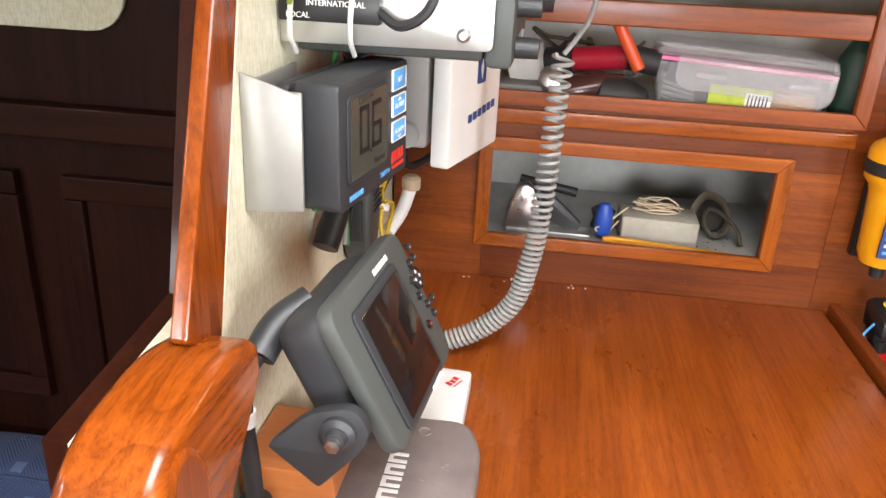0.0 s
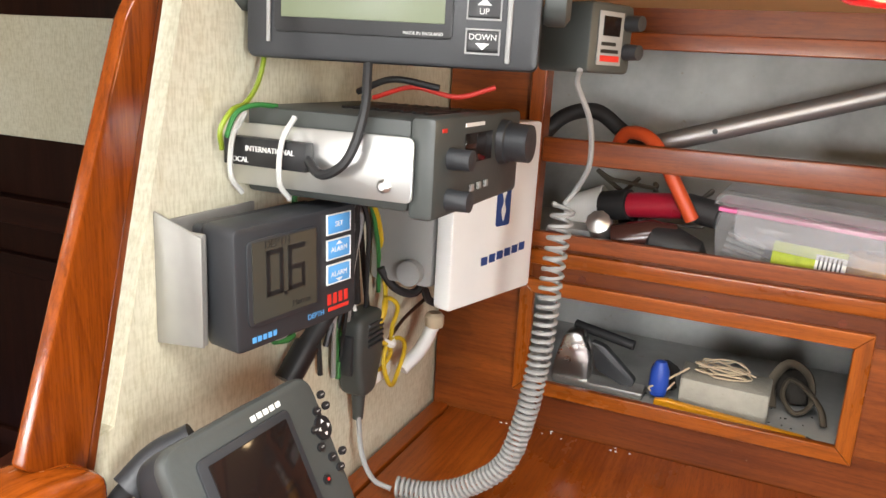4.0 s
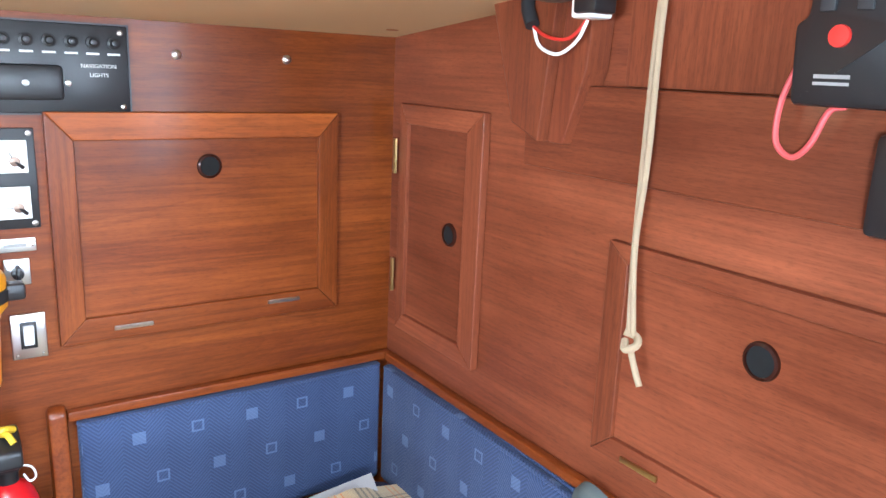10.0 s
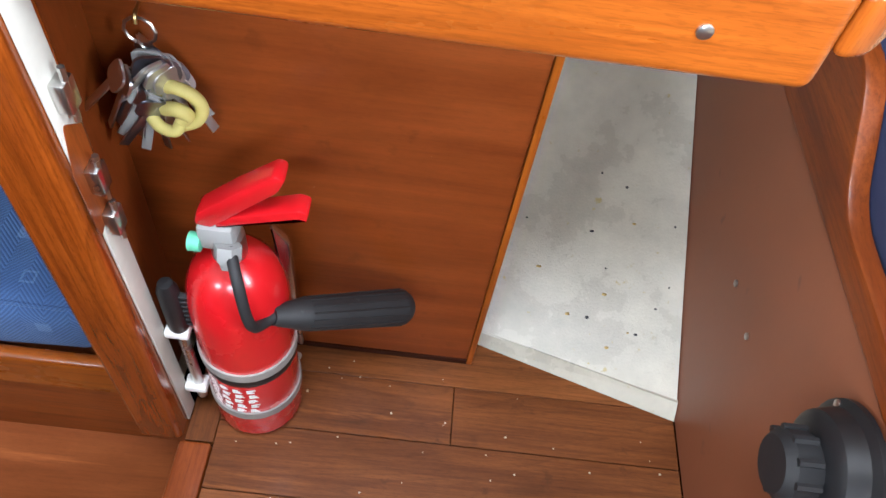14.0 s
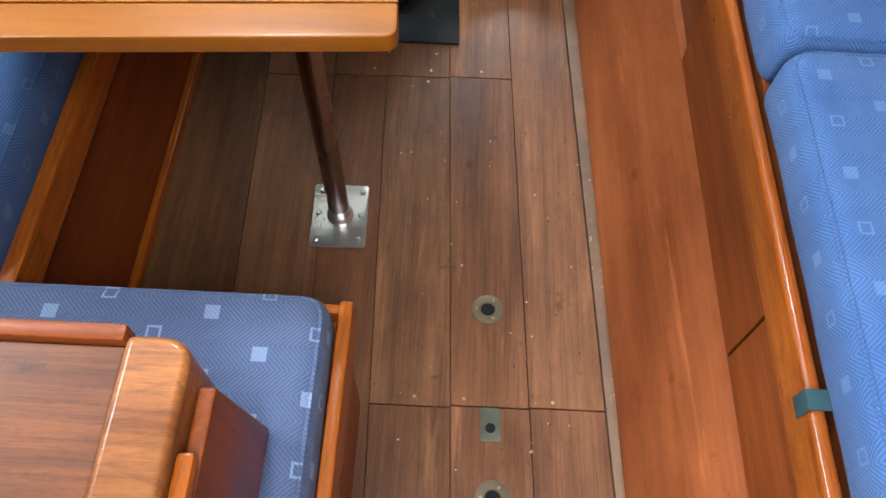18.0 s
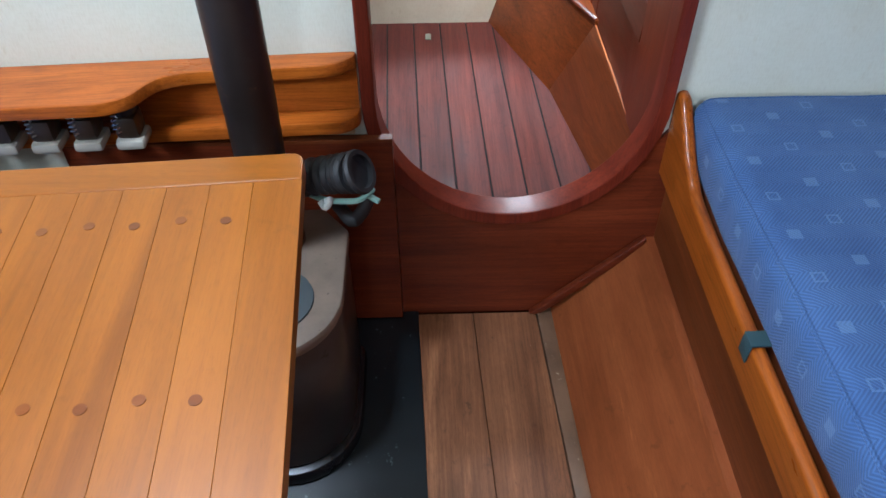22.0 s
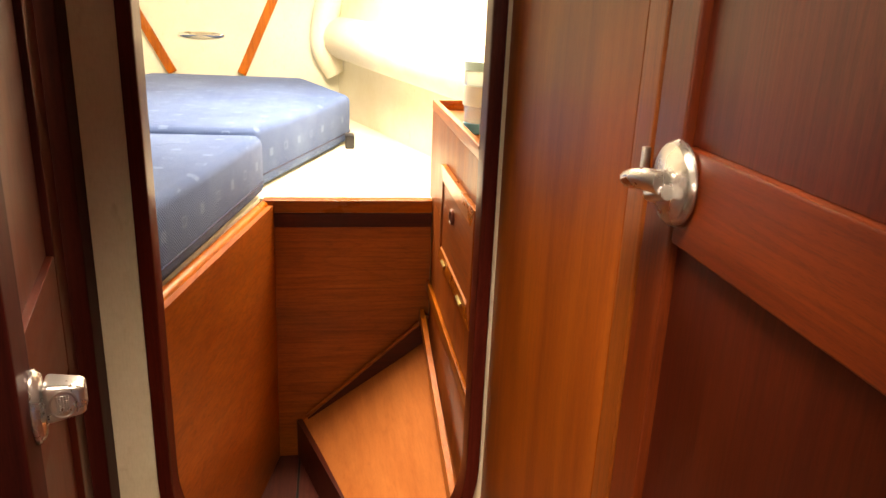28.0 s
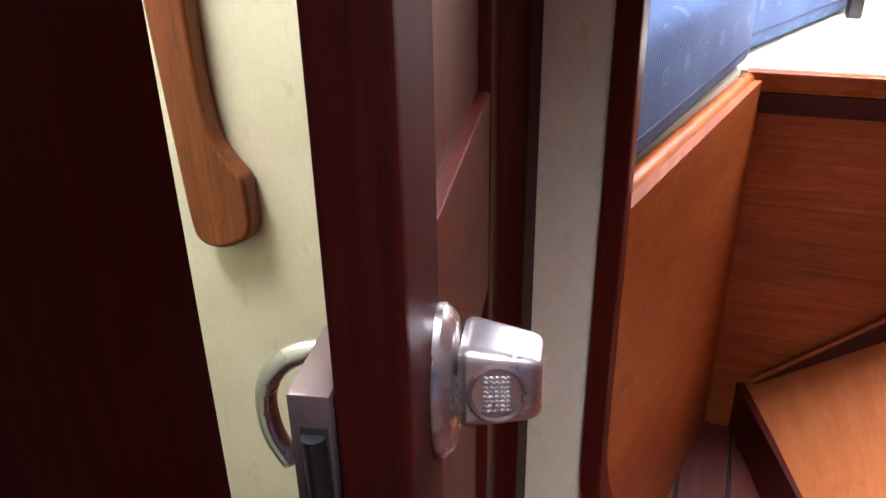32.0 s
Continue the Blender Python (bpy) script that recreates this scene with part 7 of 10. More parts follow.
for bz in (0.165, 0.062):
    part("bracket_band", mesh_lathe([(0.0575, bz), (0.0590, bz), (0.0590, bz + 0.015), (0.0575, bz + 0.015)], (-0.078, 0.318, 0.363), "z", 36), TAPE, ex, "dull silver holding band")
part("bracket_clip", mesh_prism(rounded([(-0.034, 0.430), (-0.022, 0.420), (-0.026, 0.640), (-0.044, 0.668), (-0.040, 0.560)], 0.004), "y", 0.352, 0.362, 0.002), STEEL, ex, m=Matrix.Translation((0, 0, 0.045)))
part("black_band", mesh_lathe([(0.0568, 0.148), (0.0573, 0.149), (0.0573, 0.160), (0.0568, 0.161)], (-0.078, 0.318, 0.363), "z", 36), BLACK, ex)
for k in range(5):
    for j in range(4):
        a = radians(-128 + 17 * j + 2 * (k % 2))
        m = Matrix.Translation((-0.078, 0.318, 0.363 + 0.084 + 0.013 * k)) @ Matrix.Rotation(a + radians(90), 4, "Z") @ Matrix.Translation((0, -0.0567, 0)) @ FACE_Y
        if j < 1:
            part("print", joined(mesh_box(-0.006, 0.006, 0.0040, 0.0046, 0, 0.0006, 0), mesh_box(-0.006, 0.006, -0.0046, -0.0040, 0, 0.0006, 0), mesh_prism([(-0.005, -0.003), (0.001, 0.001), (0.005, -0.002), (0.003, 0.003), (-0.002, 0.002)], "z", 0, 0.0006)), PRINTWHITE, ex, m=m)
        else:
            part("print", joined(*[mesh_box(-0.0055, 0.0055 - 0.002 * ((k + j + q) % 3), -0.004 + 0.003 * q, -0.0025 + 0.003 * q, 0, 0.0006, 0) for q in range(3)]), PRINTWHITE, ex, m=m)
part("hose_nut", mesh_lathe([(0.014, 0), (0.014, 0.014), (0.009, 0.020), (0.007, 0.026)], (-0.072, 0.302, 0.742), Matrix.Rotation(radians(150), 4, "X"), 6), PALEGREY, ex, "grey hose nut")
part("latch", mesh_tube([(-0.040, 0.350, 0.640), (-0.030, 0.358, 0.625), (-0.034, 0.364, 0.600), (-0.046, 0.366, 0.610), (-0.042, 0.356, 0.632)], 0.003, 7), TAPE, ex, "wire latch of the bracket")
part("lower_latch", mesh_tube([(-0.038, 0.345, 0.455), (-0.028, 0.352, 0.440), (-0.032, 0.360, 0.415), (-0.046, 0.362, 0.425)], 0.003, 7), TAPE, ex, "lower wire latch")

EX2 = (0.457, 0.945, 0.862)
ex2 = extinguisher("fire_extinguisher", EX2, 0.0365, 0.229, "small red fire extinguisher with white labels beside the berth")
part("wall_clip", mesh_box(0.440, 0.474, 0.982, 1.0045, 0.92, 1.00, 0.003), BLACK, ex2)
part("neck", mesh_lathe([(0.013, 0.225), (0.013, 0.244), (0.016, 0.246), (0.016, 0.254), (0, 0.254)], EX2, "z", 18), BLACK, ex2)
part("handle", joined(mesh_box(0.441, 0.471, 0.925, 0.957, 1.108, 1.128, 0.004), mesh_prism(rounded([(0.900, 1.124), (0.962, 1.118), (0.968, 1.150), (0.952, 1.162), (0.902, 1.146)], 0.006), "x", 0.438, 0.474, 0.005)), BLACK, ex2, "black trigger handle")
part("pin_tag", joined(mesh_tube([(0.446, 0.930, 1.160), (0.456, 0.925, 1.168), (0.468, 0.935, 1.162)], 0.0045, 8), mesh_tube([(0.452, 0.936, 1.158), (0.460, 0.920, 1.163), (0.466, 0.912, 1.154)], 0.004, 8)), WIREYELLOW, ex2, "yellow safety tag")
part("pull_pin", mesh_tube([(0.474, 0.935, 1.112), (0.484, 0.932, 1.108), (0.487, 0.926, 1.098), (0.480, 0.924, 1.094), (0.474, 0.930, 1.102)], 0.0013, 7), WHITE, ex2, "white pin ring")
for z0, z1 in ((0.046, 0.058), (0.112, 0.136)):
    part("label_band", mesh_lathe([(0.0366, z0), (0.0369, z0), (0.0369, z1), (0.0366, z1)], EX2, "z", 30), LABELWHITE, ex2, "white label band")


def on_ex2(z, turn):
    return Matrix.Translation((EX2[0], EX2[1], EX2[2] + z)) @ Matrix.Rotation(radians(turn), 4, "Z") @ Matrix.Translation((0, -0.0371, 0)) @ FACE_Y


for turn in (-62, -18, 26, 70):
    part("print", joined(*[mesh_box(-0.011, 0.011 - 0.005 * ((k + turn) % 3) / 2, 0.0050 * k, 0.0050 * k + 0.0024, 0, 0.0004, 0) for k in range(3)]), PRINTWHITE, ex2, m=on_ex2(0.094, turn))
    part("pictogram", mesh_prism(rounded([(-0.008, 0), (0.008, 0), (0.008, 0.020), (-0.008, 0.020)], 0.003), "z", 0, 0.0004), LABELWHITE, ex2, m=on_ex2(0.067, turn + 20))
    part("pictogram_mark", mesh_prism([(-0.005, 0.003), (0.001, 0.009), (0.005, 0.004), (0.003, 0.016), (-0.003, 0.013)], "z", 0.0004, 0.0008), PRINTRED, ex2, m=on_ex2(0.067, turn + 20))
    part("print", joined(*[mesh_box(-0.012, 0.012 - 0.004 * ((k + turn) % 2), 0.0046 * k, 0.0046 * k + 0.0020, 0, 0.0004, 0) for k in range(2)]), PRINTWHITE, ex2, m=on_ex2(0.033, turn))
    part("label_foot", mesh_box(-0.010, 0.010, 0, 0.017, 0, 0.0004, 0), LABELWHITE, ex2, m=on_ex2(0.012, turn + 10))
    part("print", mesh_box(-0.010, 0.011, 0, 0.0045, 0.0, 0.0004, 0), PRINTRED, ex2, m=on_ex2(0.122, turn))
    part("badge", mesh_prism(rounded([(-0.010, 0), (0.010, 0), (0.010, 0.013), (-0.010, 0.013)], 0.006), "z", 0, 0.0004), LABELWHITE, ex2, m=on_ex2(0.145, turn - 12))
part("pin_cord", mesh_tube([(0.438, 0.925, 1.135), (0.422, 0.912, 1.122), (0.424, 0.906, 1.098), (0.440, 0.902, 1.088), (0.446, 0.903, 1.05), (0.452, 0.904, 0.95)], 0.0016, 6), SKYBLUE, ex2, "thin blue cord")

ex3 = extinguisher("fire_extinguisher", (0.976, 0.090, 1.182), 0.052, 0.270, "larger red fire extinguisher with white lettering above the berth")
part("foot", mesh_lathe([(0.050, -0.030), (0.054, -0.024), (0.054, 0.010), (0.0525, 0.012)], (0.976, 0.090, 1.182), "z", 30), BLACK, ex3, "black plastic foot ring")
part("wall_clip", mesh_box(1.020, 1.0345, 0.074, 0.106, 1.25, 1.42, 0.002), BLACK, ex3)
part("head", mesh_box(0.955, 0.997, 0.069, 0.111, 1.456, 1.50, 0.006), BLACK, ex3)
for k in range(7):
    m = Matrix.Translation((0.976, 0.090, 1.26 + 0.016 * k)) @ Matrix.Rotation(radians(-62 - 3 * (k % 2)), 4, "Z") @ Matrix.Translation((0, -0.0521, 0)) @ FACE_Y
    part("print", mesh_box(-0.010, 0.006 + 0.002 * (k % 3), -0.003, 0.003 if k < 5 else 0.006, 0, 0.0006, 0), PRINTWHITE, ex3, m=m)

# pen-like brush clipped to the post, keys and cards
brush = thing("tyre_brush", (-0.165, 0.300, 0.42), "black-handled brush in white clips on the post", "brush")
part("handle", mesh_lathe([(0.009, 0.575), (0.012, 0.585), (0.012, 0.655), (0.008, 0.668), (0, 0.669)], (-0.146, 0.296, 0), "z", 14), BLACK, brush)
part("shaft", mesh_lathe([(0.0055, 0.405), (0.0065, 0.41), (0.0065, 0.575)], (-0.146, 0.296, 0), "z", 12), STEEL, brush)
for k in range(7):
    part("bristle", mesh_box(-0.138, -0.126, 0.292, 0.300, 0.590 + 0.009 * k, 0.594 + 0.009 * k, 0.001), RUBBER, brush)
for cz in (0.568, 0.432):
    part("clip", mesh_box(-0.1622, -0.134, 0.284, 0.306, cz, cz + 0.012, 0.003), WHITE, brush, "white plastic clip")
keys = thing("bunch_of_keys", (-0.13, 0.395, 0.80), "bunch of keys with a yellow float", "keys")
FLOAT = plain("pale_yellow", (0.60, 0.52, 0.16), 0.6, vary=0.3)
part("float", joined(mesh_tube([(-0.140, 0.382, 0.858), (-0.126, 0.378, 0.868), (-0.110, 0.378, 0.862), (-0.102, 0.380, 0.846), (-0.108, 0.378, 0.830), (-0.124, 0.374, 0.824)], 0.0065, 10), mesh_tube([(-0.134, 0.372, 0.846), (-0.120, 0.368, 0.850), (-0.114, 0.372, 0.840), (-0.122, 0.370, 0.834)], 0.007, 10)), FLOAT, keys, "pale yellow curled float")
part("second_float", mesh_tube([(-0.150, 0.372, 0.838), (-0.140, 0.366, 0.828), (-0.126, 0.364, 0.826), (-0.120, 0.368, 0.834)], 0.006, 10), FLOAT, keys)
part("disc_tag", mesh_lathe([(0.013, 0), (0.013, 0.002), (0, 0.0022)], (-0.156, 0.380, 0.872), FACE_Y, 18), ALLOY, keys, "round metal tag")
for k in range(26):
    a = radians(-38 + 3.2 * k)
    m = Matrix.Translation((-0.156 + 0.007 * (k % 5), 0.398 - 0.0014 * k, 0.906 - 0.009 * (k % 6))) @ Matrix.Rotation(a, 4, "Y") @ Matrix.Rotation(radians(31 * (k % 5) - 60), 4, "Z") @ Matrix.Scale(1.15, 4)
    blade = mesh_prism(rounded([(-0.012, -0.022), (0.012, -0.022), (0.012, -0.002), (-0.012, -0.002)], 0.008), "y", -0.0011, 0.0011)
    part("key", joined(blade, mesh_box(-0.004, 0.004, -0.001, 0.001, -0.056 - 0.006 * (k % 3), -0.021, 0.0005)), (STEEL, PEWTER, PALEGREY, PEWTER, ALLOY)[k % 5], keys, m=m)
part("ring", mesh_tube([(-0.150 + 0.014 * math.cos(0.63 * k), 0.396, 0.912 + 0.014 * math.sin(0.63 * k)) for k in range(11)], 0.0016, 6, 1), STEEL, keys)
part("hook", mesh_tube([(-0.150, 0.4115, 0.932), (-0.150, 0.396, 0.930), (-0.150, 0.392, 0.922)], 0.002, 6), BRASS, keys)
part("bare_patch", mesh_prism(rounded([(0.252, 0.800), (0.284, 0.812), (0.286, 0.905), (0.262, 0.925), (0.250, 0.880)], 0.006), "x", -0.1624, -0.1618), timber("mahogany", "z"), post, "bare patch in the white paint")
padlock = thing("small_latches", (-0.19, 0.268, 0.8), "row of small metal catches on the white strip", "catch")
for cz in (0.79, 0.845, 0.935):
    part("catch", joined(mesh_box(-0.1622, -0.150, 0.262, 0.280, cz, cz + 0.028, 0.002), mesh_tube([(-0.154, 0.271, cz - 0.012), (-0.152, 0.271, cz + 0.040)], 0.003, 6, 1)), STEEL, padlock)

# ---- wall above the berth ----
DIMROPE = plain("dirty_rope", (0.42, 0.32, 0.20), 0.9, relief=0.4, scale=120)
rope = thing("looped_rope", (0.985, 0.436, 1.31), "cream rope loop knotted at its end, hung from a block", "rope")
part("strand", mesh_tube([(0.985, 0.437, 1.742), (0.985, 0.442, 1.66), (0.987, 0.444, 1.54), (0.990, 0.446, 1.44), (0.988, 0.440, 1.362)], 0.0030, 8), DIMROPE, rope)
part("strand", mesh_tube([(0.983, 0.431, 1.742), (0.980, 0.433, 1.66), (0.982, 0.434, 1.54), (0.984, 0.440, 1.45), (0.985, 0.432, 1.362)], 0.0030, 8), DIMROPE, rope)
part("knot", joined(mesh_tube([(0.988, 0.444, 1.352), (0.980, 0.436, 1.346), (0.986, 0.427, 1.352), (0.993, 0.434, 1.358), (0.986, 0.444, 1.362)], 0.0042, 8), mesh_tube([(0.986, 0.436, 1.35), (0.985, 0.424, 1.325), (0.985, 0.417, 1.312)], 0.0034, 8)), DIMROPE, rope)
part("eye", mesh_tube([(0.984, 0.438, 1.738), (0.978, 0.443, 1.746), (0.974, 0.438, 1.768), (0.974, 0.433, 1.776), (0.974, 0.428, 1.768), (0.978, 0.424, 1.746), (0.984, 0.430, 1.738)], 0.0032, 8), DIMROPE, rope)
solid("rope_block", mesh_prism(rounded([(0.422, 1.764), (0.456, 1.761), (0.469, 1.780), (0.468, 1.815), (0.472, 1.90), (0.426, 1.90), (0.428, 1.812), (0.419, 1.782)], 0.010), "x", 0.972, 1.008, 0.010, 3), BLACK, "black plastic rope block under the roof", "block")
junction = thing("wire_junction", (0.98, 0.52, 1.67), "small white electrical junction with loose wires", "junction box")
part("box", mesh_box(0.955, 0.986, 0.500, 0.528, 1.668, 1.696, 0.003), WHITE, junction)
part("terminal", mesh_box(0.950, 0.980, 0.490, 0.520, 1.672, 1.690, 0.003), BLACK, junction)
solid("cable_joint", mesh_tube([(0.982, 0.625, 1.700), (0.975, 0.617, 1.682), (0.972, 0.604, 1.664)], 0.008, 10), RUBBER, "taped black cable joint on the knee", "joint")
for pts, mat, lab in (([(0.975, 0.606, 1.664), (0.972, 0.590, 1.642), (0.972, 0.560, 1.634), (0.974, 0.535, 1.648), (0.972, 0.520, 1.668)], WHITE, "white wire hanging in a loop"),
                      ([(0.975, 0.608, 1.664), (0.972, 0.580, 1.652), (0.972, 0.545, 1.650), (0.972, 0.518, 1.670)], PRINTRED, "red wire hanging in a loop"),
                      ([(0.985, 0.519, 1.690), (0.990, 0.516, 1.706), (0.993, 0.513, 1.722)], BLUE, "blue wire from the junction"),
                      ([(0.982, 0.512, 1.690), (0.988, 0.509, 1.706), (0.992, 0.509, 1.722)], PRINTRED, "red wire from the junction")):
    solid("loose_wire", mesh_tube(pts, 0.0019, 7), mat, lab, "wire", "junction wires")
solid("junction_cable", mesh_tube([(0.993, 0.511, 1.716), (0.995, 0.504, 1.733), (0.996, 0.493, 1.755), (0.996, 0.480, 1.780), (0.998, 0.470, 1.802), (1.002, 0.462, 1.84), (1.004, 0.458, 1.89)], 0.0042, 9), RUBBER, "black sheathed cable down to the junction", "cable")
FLECK = plain("striped_lead", (0.10, 0.055, 0.03), 0.6, vary=0.8, spots=(0.42, 0.30, 0.17), scale=260)
solid("flecked_lead", mesh_tube([(0.984, 0.640, 1.704), (0.982, 0.612, 1.694), (0.982, 0.578, 1.690), (0.984, 0.552, 1.692), (0.988, 0.540, 1.700), (0.994, 0.536, 1.722), (0.995, 0.535, 1.750), (0.995, 0.532, 1.785), (0.995, 0.531, 1.815), (0.996, 0.530, 1.89)], 0.0030, 8), FLECK, "brown and cream flecked braided lead along the knee", "lead")
charger = thing("wall_charger", (1.0, 0.27, 1.6), "black wall charger with a red button", "charger")
part("case", mesh_prism(rounded([(0.222, 1.598), (0.302, 1.598), (0.306, 1.66), (0.296, 1.665), (0.296, 1.71), (0.228, 1.71), (0.228, 1.66), (0.218, 1.66)], 0.006), "x", 0.985, 1.0235, 0.004), BLACK, charger)
part("button", mesh_lathe([(0.0085, 0), (0.008, 0.003), (0, 0.004)], (0.9848, 0.268, 1.650), Matrix.Rotation(radians(-90), 4, "Y"), 18), PRINTRED, charger, "round red button")
part("print", joined(mesh_box(0.9842, 0.9849, 0.256, 0.284, 1.619, 1.622, 0), mesh_box(0.9842, 0.9849, 0.256, 0.284, 1.614, 1.6165, 0)), PALEGREY, charger)
for wy in (0.252, 0.280):
    part("socket", mesh_box(0.982, 0.9849, wy - 0.006, wy + 0.006, 1.668, 1.682, 0.001), SLATE, charger)
solid("charger_lead", mesh_tube([(1.0, 0.306, 1.632), (0.998, 0.316, 1.60), (0.998, 0.316, 1.568), (0.997, 0.300, 1.556), (0.996, 0.285, 1.568), (0.996, 0.274, 1.594), (0.998, 0.262, 1.599)], 0.0026, 7), plain("pink_lead", (0.60, 0.09, 0.09), 0.45), "pink-red lead looped under the charger", "lead")
solid("hand_radio", mesh_box(0.988, 1.0135, 0.180, 0.232, 1.505, 1.582, 0.006), BLACK, "black handheld unit on the wall plank", "radio")
solid("cushion_strap", mesh_tube([(1.020, 0.522, 1.128), (1.012, 0.500, 1.142), (1.010, 0.470, 1.139), (1.014, 0.440, 1.122)], 0.012, 8, flat=0.25), plain("grey_webbing", (0.09, 0.105, 0.10), 0.8), "grey webbing strap over the cushion", "strap")
pump = thing("pump_fitting", (0.49, 0.14, 0.70), "round black pump fitting with a ribbed knob on the berth front", "pump")
INWARD = Matrix.Rotation(radians(-90), 4, "Y")
part("flange", mesh_lathe([(0.064, 0), (0.064, 0.006), (0.056, 0.010), (0.052, 0.028), (0.044, 0.034), (0, 0.034)], (0.5095, 0.142, 0.736), INWARD, 32), BLACK, pump)
part("knob", mesh_lathe([(0.030, 0.034), (0.033, 0.040), (0.033, 0.058), (0.026, 0.066), (0, 0.067)], (0.5095, 0.142, 0.736), INWARD, 24), RUBBER, pump, "ribbed rubber knob")
for k in range(10):
    a = 2 * math_pi * k / 10
    part("rib", mesh_tube([(0.472, 0.142 + 0.033 * math.cos(a), 0.736 + 0.033 * math.sin(a)), (0.450, 0.142 + 0.033 * math.cos(a), 0.736 + 0.033 * math.sin(a))], 0.004, 6, 1), RUBBER, pump)
for k in range(3):
    a = 0.5 + 2 * math_pi * k / 3
    part("screw", mesh_lathe([(0.005, 0), (0.005, 0.003), (0, 0.004)], (0.503, 0.142 + 0.057 * math.cos(a), 0.736 + 0.057 * math.sin(a)), INWARD, 10), STEEL, pump)
for sy, sz in ((0.430, 0.610), (0.353, 0.611)):
    part("screw", mesh_lathe([(0.0045, 0), (0.0045, 0.002), (0, 0.003)], (0.5128, sy, sz), INWARD, 10), STEEL, berth, "steel screw head")

# more of the loom behind the depth display
RN = random.Random(7)
SHEATH = [RUBBER, RUBBER, SLATE, PALEGREY, WHITE, GREEN, PRINTRED, BRONZE]
WORDS = {0: "black", 1: "black", 2: "dark grey", 3: "grey", 4: "white", 5: "green", 6: "red", 7: "brown"}
for k in range(14):
    c = RN.randrange(8)
    y0, y1 = RN.uniform(0.655, 0.78), RN.uniform(0.69, 0.80)
    x0 = RN.uniform(-0.200, -0.180)
    pts = [(x0, y0, 1.472), (x0 + RN.uniform(-0.004, 0.012), (2 * y0 + y1) / 3 + RN.uniform(-0.015, 0.015), 1.43), (x0 - 0.002, (y0 + 2 * y1) / 3 + RN.uniform(-0.015, 0.015), 1.37), (-0.200, y1, RN.uniform(1.25, 1.33))]
    wire(pts, RN.uniform(0.0018, 0.0034), SHEATH[c], "thin " + WORDS[c] + " wire in the loom on the bulkhead")
trunk = thing("wire_bundle", (-0.18, 0.69, 1.36), "thick wire bundle bound in black tape", "wire")
part("sleeve", mesh_tube([(-0.172, 0.690, 1.475), (-0.172, 0.692, 1.42), (-0.176, 0.690, 1.365), (-0.184, 0.672, 1.335), (-0.190, 0.648, 1.310)], 0.0095, 12), RUBBER, trunk)
for k in range(4):
    part("tape_turn", mesh_lathe([(0.0100, 0), (0.0108, 0.002), (0.0108, 0.008), (0.0100, 0.010)], (-0.172, 0.6905, 1.375 + 0.024 * k), "z", 14), BLACK, trunk)
part("cable_end", mesh_tube([(-0.188, 0.655, 1.318), (-0.191, 0.640, 1.300), (-0.193, 0.630, 1.288)], 0.0125, 12), BLACK, trunk, "black moulded plug")
loop = thing("yellow_loop", (-0.182, 0.80, 1.27), "yellow wire tied in two loops", "wire")
part("turn", mesh_tube([(-0.178 + 0.003 * math.sin(3 * a), 0.800 + 0.020 * math.cos(a), 1.300 + 0.026 * math.sin(a)) for a in [2 * math_pi * k / 14 for k in range(15)]], 0.0026, 7, 2), WIREYELLOW, loop)
part("turn", mesh_tube([(-0.174 + 0.003 * math.sin(2 * a), 0.812 + 0.024 * math.cos(a), 1.248 + 0.028 * math.sin(a)) for a in [2 * math_pi * k / 14 for k in range(15)]], 0.0026, 7, 2), WIREYELLOW, loop)
part("tie", mesh_tube([(-0.180, 0.794, 1.278), (-0.172, 0.802, 1.272), (-0.178, 0.812, 1.276)], 0.004, 7), WHITE, loop, "white tie")
wire([(-0.202, 0.552, 1.762), (-0.202, 0.555, 1.745), (-0.202, 0.557, 1.726), (-0.200, 0.562, 1.708)], 0.0026, WIREYELLOW, "yellow wire tied to the white cable")
wire([(-0.205, 0.520, 1.712), (-0.204, 0.536, 1.699), (-0.204, 0.554, 1.683), (-0.202, 0.572, 1.669)], 0.0026, SLATE, "dark wire beside the white cable")
wire([(-0.205, 0.526, 1.700), (-0.204, 0.540, 1.690), (-0.203, 0.560, 1.672), (-0.200, 0.574, 1.660)], 0.0030, PALEGREY, "grey wire beside the white cable")
for tz, ty in ((1.713, 0.553), (1.668, 0.574)):
    solid("cable_tie", mesh_tube([(-0.207, ty - 0.010, tz), (-0.194, ty - 0.004, tz + 0.002), (-0.192, ty + 0.008, tz), (-0.206, ty + 0.014, tz - 0.002)], 0.0022, 6), WHITE, "white plastic tie round the cables", "cable tie", "cable ties")
# specks of grime on the locker floor
for k in range(16):
    gx, v = RN.uniform(0.245, 0.495), RN.uniform(0.02, 0.55)
    gy, gz = 0.452 - 0.074 * (gx - 0.2235) / 0.288 + v * 0.50, 0.386 + v * 0.266
    part("speck", mesh_lathe([(RN.uniform(0.0012, 0.0026), 0), (0.001, 0.001), (0, 0.0012)], (gx, gy, gz), Matrix.Rotation(radians(28), 4, "X") @ Matrix.Diagonal((RN.uniform(0.7, 2.2), 1, 1, 1)), 7), SLATE if k % 3 else BRASS, liner)
# ---- saloon ----
def askew(x, y, slope):
    """The saloon floor runs a little askew to the hull."""
    return y + slope * (x + 1.24)


